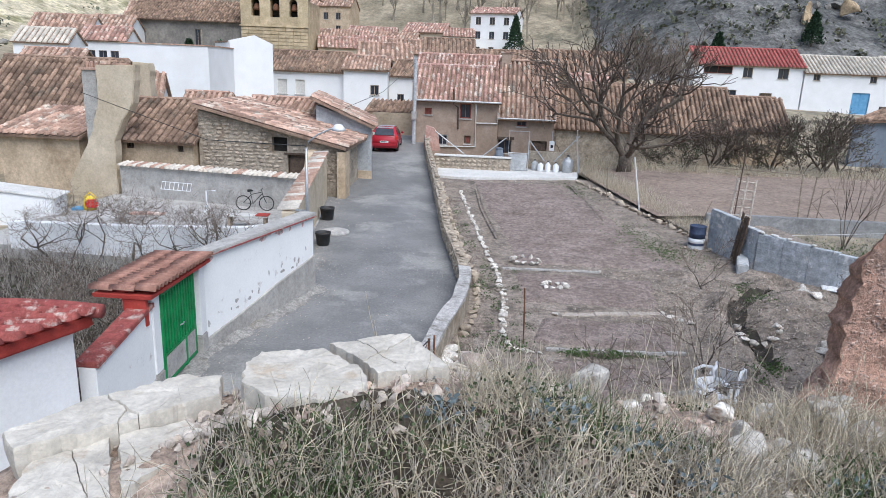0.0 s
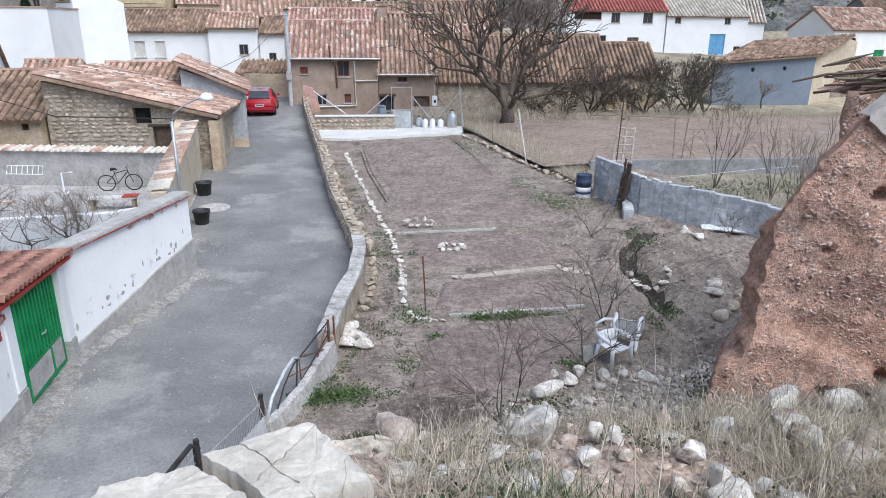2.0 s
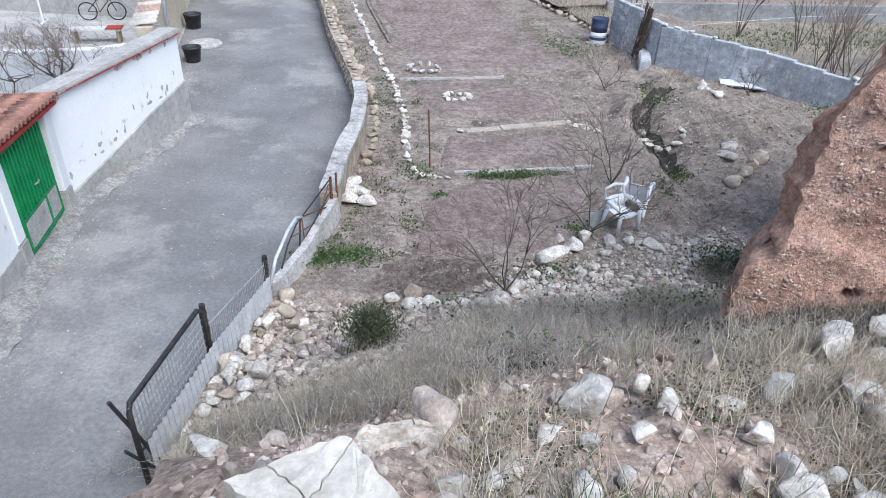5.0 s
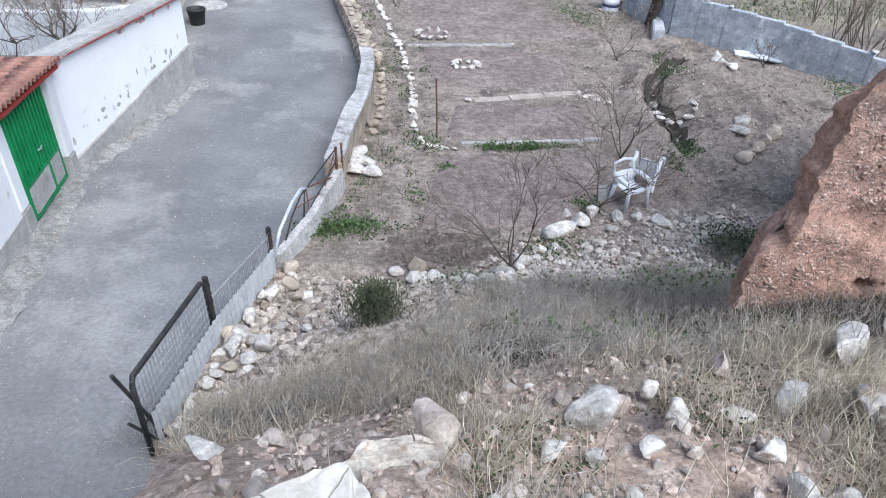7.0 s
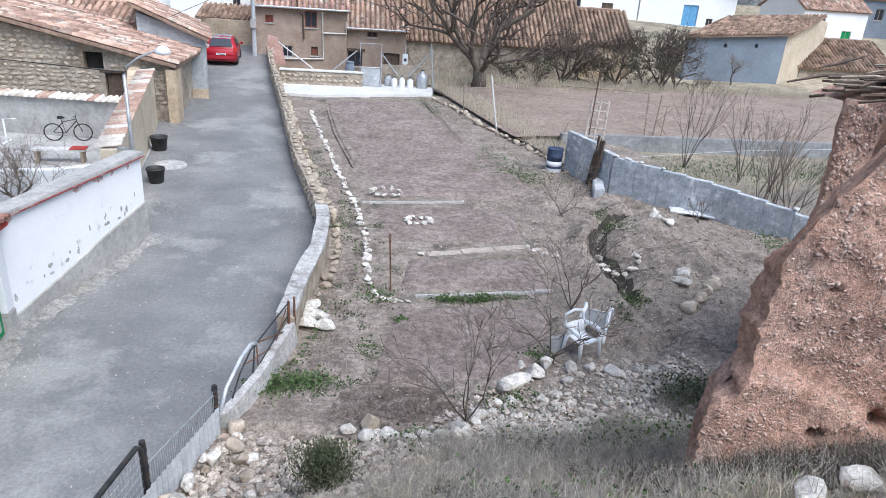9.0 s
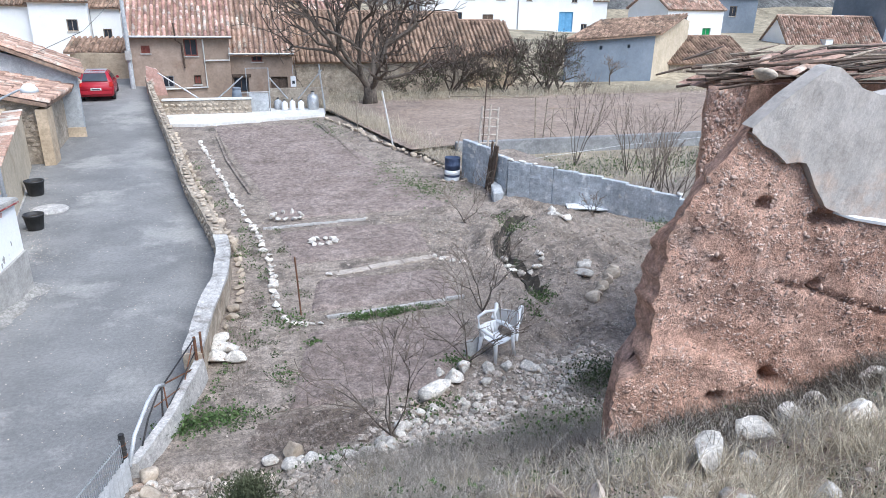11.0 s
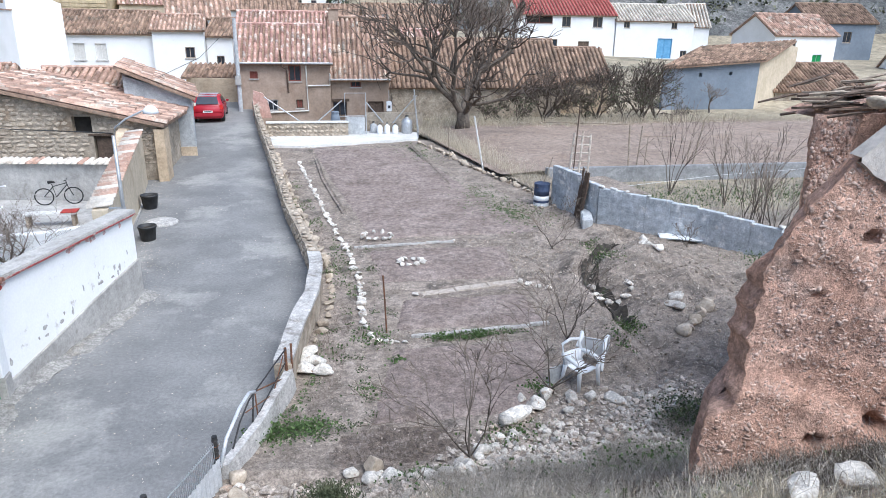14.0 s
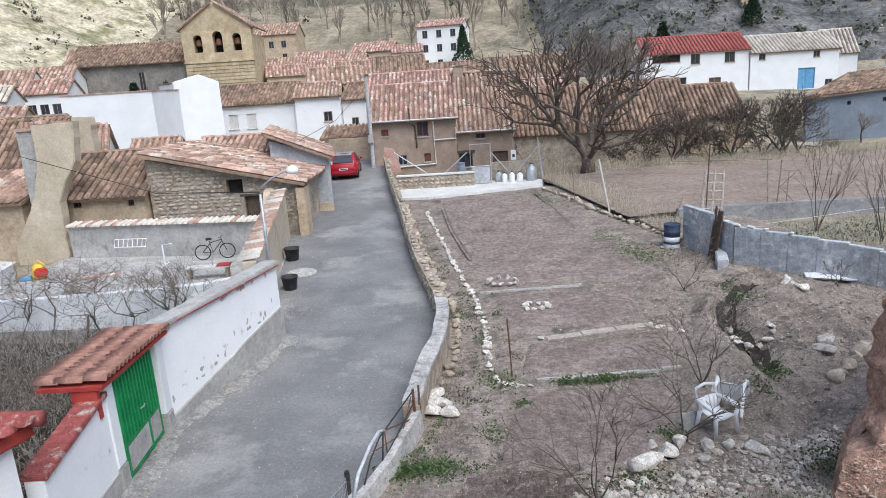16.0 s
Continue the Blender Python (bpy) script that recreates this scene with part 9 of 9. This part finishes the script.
stem_field("dry_scrub", "twiggy dead plant in the bed", "dry grass", [(x, y, garden_ground(x, y), rnd.uniform(0.1, 0.26)) for x, y in [(rnd.gauss(1.24, 0.16), rnd.gauss(9.1, 0.11)) for _ in range(140)]], TWIG, 74, 0.7, 0.003, 0.4)
# field edges
stem_field("tall_dry_grass", "tall pale grass along the field's edge", "dry grass", [(x, y, 0.45, rnd.uniform(0.25, 0.65)) for x, y in [(rnd.uniform(5, 34), rnd.gauss(38.6, 0.6)) for _ in range(6000)]], DRYGRASS, 75, 0.45, 0.009, 0.2)
stem_field("tall_dry_grass", "pale dry grass beside the stone row", "dry grass", [(x, y, garden_level(x, y) + 0.05, rnd.uniform(0.2, 0.55)) for x, y in [(line(((22.2, 7.7), (38.5, 4.6)), y) + abs(rnd.gauss(0.3, 0.8)), y) for y in [rnd.uniform(23, 38.6) for _ in range(4500)]]], DRYGRASS, 76, 0.5, 0.008, 0.2)
stem_field("tall_dry_grass", "dry reedy grass in the sunken plot", "dry grass", [(rnd.uniform(11, 21), rnd.uniform(16.5, 24.6), -0.12, rnd.uniform(0.15, 0.5)) for _ in range(6500)], GREYGRASS, 77, 0.45, 0.007, 0.2)
leaf_field("green_weeds", "green grass in the sunken plot", "weeds", [(rnd.uniform(9.5, 24), rnd.gauss(22.5, 0.9), -0.1 + rnd.uniform(0, 0.15)) for _ in range(3500)], GREENGRASS, 78, 0.1, 0.2)
far_edge = []
for x, y, a in along(((8.5, 38.9), (14, 38.2), (22, 38.6), (34, 39.0)), 0.55, 0.1, rnd):
    far_edge.append((x, y, 0.48, rnd.uniform(0.22, 0.45)))
rock_stuff("field_edge_stones", "pale stones along the field's far edge", "stones", far_edge, 470, RUBBLESTONE)

# shrubs and saplings
rosemary = thing("rosemary_bush", "dense dark green rosemary bush on the stony slope", "shrub", (-0.02, 5.72, garden_ground(-0.02, 5.72)))
rosemary.scale = (1.48, 1.48, 1.48)
tips = []
for i in range(260):
    a, t = rnd.uniform(0, 6.28), abs(rnd.gauss(0, 0.3))
    tips.append((0.03 * math.cos(a), 0.03 * math.sin(a), 0.0, rnd.uniform(0.22, 0.42)))
bs = stem_field("twig_tangle", "", "", tips, BARK, 81, 0.42, 0.0025, 0.1, 0.0)
bs.parent = rosemary
needles = []
for i in range(5200):
    a, t, q = rnd.uniform(0, 6.28), abs(rnd.gauss(0, 0.42)), rnd.uniform(0.25, 1.0) ** 0.6
    needles.append((0.40 * q * math.sin(t) * math.cos(a) + rnd.gauss(0, 0.012), 0.40 * q * math.sin(t) * math.sin(a) + rnd.gauss(0, 0.012), 0.42 * q * math.cos(t)))
lf = leaf_field("leaves", "", "", needles, BUSHLEAF, 82, 0.03, 0.16, 0.9)
lf.parent = rosemary
for at, h, seed, lab in (((1.88, 7.78), 1.4, 3, "leafless fruit sapling ringed by stones"), ((3.6, 9.45), 1.0, 5, "thin leafless fruit sapling"), ((4.57, 11.33), 1.1, 6, "thin leafless fruit sapling in the garden"), ((6.07, 16.78), 1.0, 8, "small leafless sapling in rough ground"), ((9.66, 16.02), 0.5, 9, "tiny leafless sapling in a dug hollow")):
    coppice("fruit_tree", lab, (*at, garden_ground(*at) - 0.05), seed, 4, h * 1.75, 48, 0.022, 4, 2, 0.3, 0.5, 0.25, "garden saplings", 0, 0.0052, "tree", 0.14)
for i, (x, y, h) in enumerate(((11.7, 16.5, 2.6), (12.2, 16.0, 2.2), (12.8, 22.9, 2.6), (14.0, 21.2, 2.4), (13.6, 18.4, 2.2))):
    coppice("sapling_clump", "clump of upright leafless whips behind the wall", (x, y, -0.12), 90 + i, 5, h * 1.25, 20, 0.03, 3, 2, 0.42, 0.3, 0.12, "whip clumps", 0, 0.006, "shrub", 0.0)
coppice("walnut_tree", "large gnarled leafless tree before the barn", (7.7, 37.6, 0.4), 14, 6, 11.0, 36, 0.3, 4, 3, 0.25, 0.62, 0.55, least=0.017, stump=0.9, twig=DARKTWIG)
tree_thing("bare_tree", "leafless tree with fine grey twigs behind the roofs", (9.5, 52, 1.0), 15, 12.5, 0.55, 0.22, 6, 3, 0.2, 0.7, 0.3, least=0.014)
tree_thing("bare_tree", "leafless tree with fine grey twigs behind the roofs", (14.5, 56, 1.0), 16, 12.0, 0.55, 0.2, 6, 3, 0.2, 0.7, 0.3, least=0.014)
for i, (x, y, h, n) in enumerate(((11.4, 39.0, 2.0, 900), (13.2, 39.8, 3.9, 200), (15.2, 39.2, 1.7, 1200), (16.8, 40.0, 3.6, 300), (18.3, 39.3, 2.4, 900), (19.9, 40.3, 4.2, 700), (21.4, 41.5, 2.9, 300), (9.7, 40.4, 1.7, 300))):
    coppice("bush", "overgrown tangled shrub with few leaves by the field", (x, y, 0.3), 20 + i, 5, h * 1.7, 42 if h > 3 else 62, 0.03 * h, 5 if h > 3 else 4, 3, 0.17 if h > 3 else 0.22, 0.7, 0.45, "field edge shrubs", n // 2, 0.009, "shrub", 0.2, DARKTWIG)
tree_thing("bush", "small bare round tree before the grey shed", (26.3, 43.2, 0.4), 40, 2.9, 0.9, 0.07, 5, 3, 0.25, 0.5, 0.3)
# yard vine and brambles behind the white wall
tree_thing("vine", "bare climbing vine against the white yard wall", (-7.1, 15.6, -0.2), 44, 3.4, 0.9, 0.05, 5, 3, 0.25, 0.5, 0.4)
tree_thing("vine", "bare climbing vine along the yard wall", (-9.6, 15.9, -0.2), 45, 3.0, 1.1, 0.045, 5, 3, 0.3, 0.3, 0.5)
tree_thing("vine", "bare climbing vine along the yard wall", (-12.0, 16.2, -0.2), 46, 2.8, 1.1, 0.045, 5, 3, 0.3, 0.3, 0.5)
stem_field("brambles", "thick brown dead brambles in the yard", "brambles", [(rnd.uniform(-13.5, -5.9), rnd.uniform(8.2, 15.6), -0.25, rnd.uniform(0.4, 1.35)) for _ in range(5200)], GREYGRASS, 101, 0.7, 0.008, 0.35, 0.3, 5)
stem_field("brambles", "reddish dead bramble stems in the yard", "brambles", [(rnd.uniform(-13.5, -5.9), rnd.uniform(8.2, 15.6), -0.25, rnd.uniform(0.4, 1.3)) for _ in range(4200)], DARKTWIG, 102, 0.7, 0.008, 0.35, 0.3, 5)
leaf_field("brambles", "dull bramble leaves in the yard", "brambles", [(rnd.uniform(-13, -5.9), rnd.uniform(9.2, 14.5), rnd.uniform(-0.1, 0.3)) for _ in range(1200)], BUSHLEAF, 103, 0.08)
thing("yard_ground", "dark neglected soil under brambles", "ground", kind="structure", geo=Geo().prism([(-16, 4), (-5.5, 6.5), (-5.4, 11), (-4.9, 15.5), (-16, 16.8)], 0.1, lambda u, v, w: (u, v, -0.28 + w)), material=DARKSOIL)

for i, (x, y) in enumerate(((-6.2, 14.9), (-7.9, 15.3), (-8.7, 15.4), (-10.6, 15.7), (-11.2, 15.8), (-9.2, 12.5), (-7.4, 12.0), (-6.6, 10.6), (-8.4, 10.4))):
    tree_thing("vine", "bare straggling vine behind the white wall", (x, y, -0.25), 300 + i, 3.2 if y > 14 else 2.4, 1.1, 0.03, 5, 3, 0.3, 0.35, 0.5, "yard vines")

# the valley: bare poplars, scrub on the slopes, a conifer
poplar_shapes = []
for s in range(5):
    r_ = random.Random(200 + s)
    limbs, twigs = bare_tree(r_, 11, 0.34, 0.2, 4, 3, 0.24, 1.2, 0.2)
    g = Geo()
    for pts, radii in limbs + twigs:
        g.tube(pts, [max(q, 0.03) for q in radii], 3, cap=False)
    poplar_shapes.append(g.mesh("bare_poplar", FARWOOD))
for i in range(210):
    x, y = rnd.uniform(-60, 34), rnd.uniform(122, 240)
    ob = new("bare_poplar", rnd.choice(poplar_shapes))
    s = rnd.uniform(0.7, 1.5)
    ob.matrix_world = Matrix.LocRotScale((x, y, open_land(x, y) - 0.3), Euler((0, 0, rnd.uniform(0, 6.28))), (s * 1.1, s * 1.1, s))
    tagged(ob, "leafless pale poplar in the valley", "tree", "valley poplars")
bush_spots = []
for i in range(900):
    x, y = rnd.choice(((rnd.uniform(16, 110), rnd.uniform(94, 190)), (rnd.uniform(16, 80), rnd.uniform(94, 140)), (rnd.uniform(-130, -50), rnd.uniform(60, 200)), (rnd.uniform(-60, 60), rnd.uniform(150, 330))))
    z, r = open_land(x, y), rnd.uniform(0.6, 1.8)
    for _ in range(16):
        bush_spots.append((x + rnd.gauss(0, r * 0.6), y + rnd.gauss(0, r * 0.6), z + abs(rnd.gauss(0, r * 0.55))))
leaf_field("hillside_scrub", "dark scrub dotted over the hillsides", "scrub", bush_spots, HILLSCRUB, 120, 0.5, 0.5)
rock_stuff("hillside_rocks", "pale rocks scattered over the hillsides", "rocks", [(x, y, open_land(x, y), rnd.uniform(0.6, 3.0)) for x, y in [rnd.choice(((rnd.uniform(-140, -50), rnd.uniform(50, 200)), (rnd.uniform(16, 110), rnd.uniform(95, 170)))) for _ in range(260)]], 460, HILLROCK, level=1)
for x, y, h, r in ((2.6, 113, 6.0, 1.7), (-36.5, 88, 3.0, 1.0), (-41, 88.5, 2.6, 0.9), (30, 97, 4, 1.5), (44, 101, 4.5, 1.6)):
    con = thing("conifer", "dark green conifer between the houses", "tree", (x, y, open_land(x, y)), 0, "conifers")
    part("trunk", Geo().tube([(0, 0, 0), (0, 0, h * 0.9)], [0.16, 0.03], 6), BARK, con)
    sp = []
    for _ in range(2200):
        q = rnd.random() ** 0.7
        a = rnd.uniform(0, 6.28)
        rr = r * (1 - q) * rnd.uniform(0.5, 1.05) + 0.1
        sp.append((rr * math.cos(a), rr * math.sin(a), h * (0.08 + 0.92 * q) + rnd.gauss(0, 0.12)))
    ob = leaf_field("foliage", "", "", sp, PINE, 130, 0.35, 0.3)
    ob.parent = con

# the plan's units to metres
for ob in [o for o in scene.objects if o.parent is None and o.type in ("MESH", "EMPTY")]:
    ob.matrix_world = Matrix.Scale(UNIT, 4) @ ob.matrix_basis
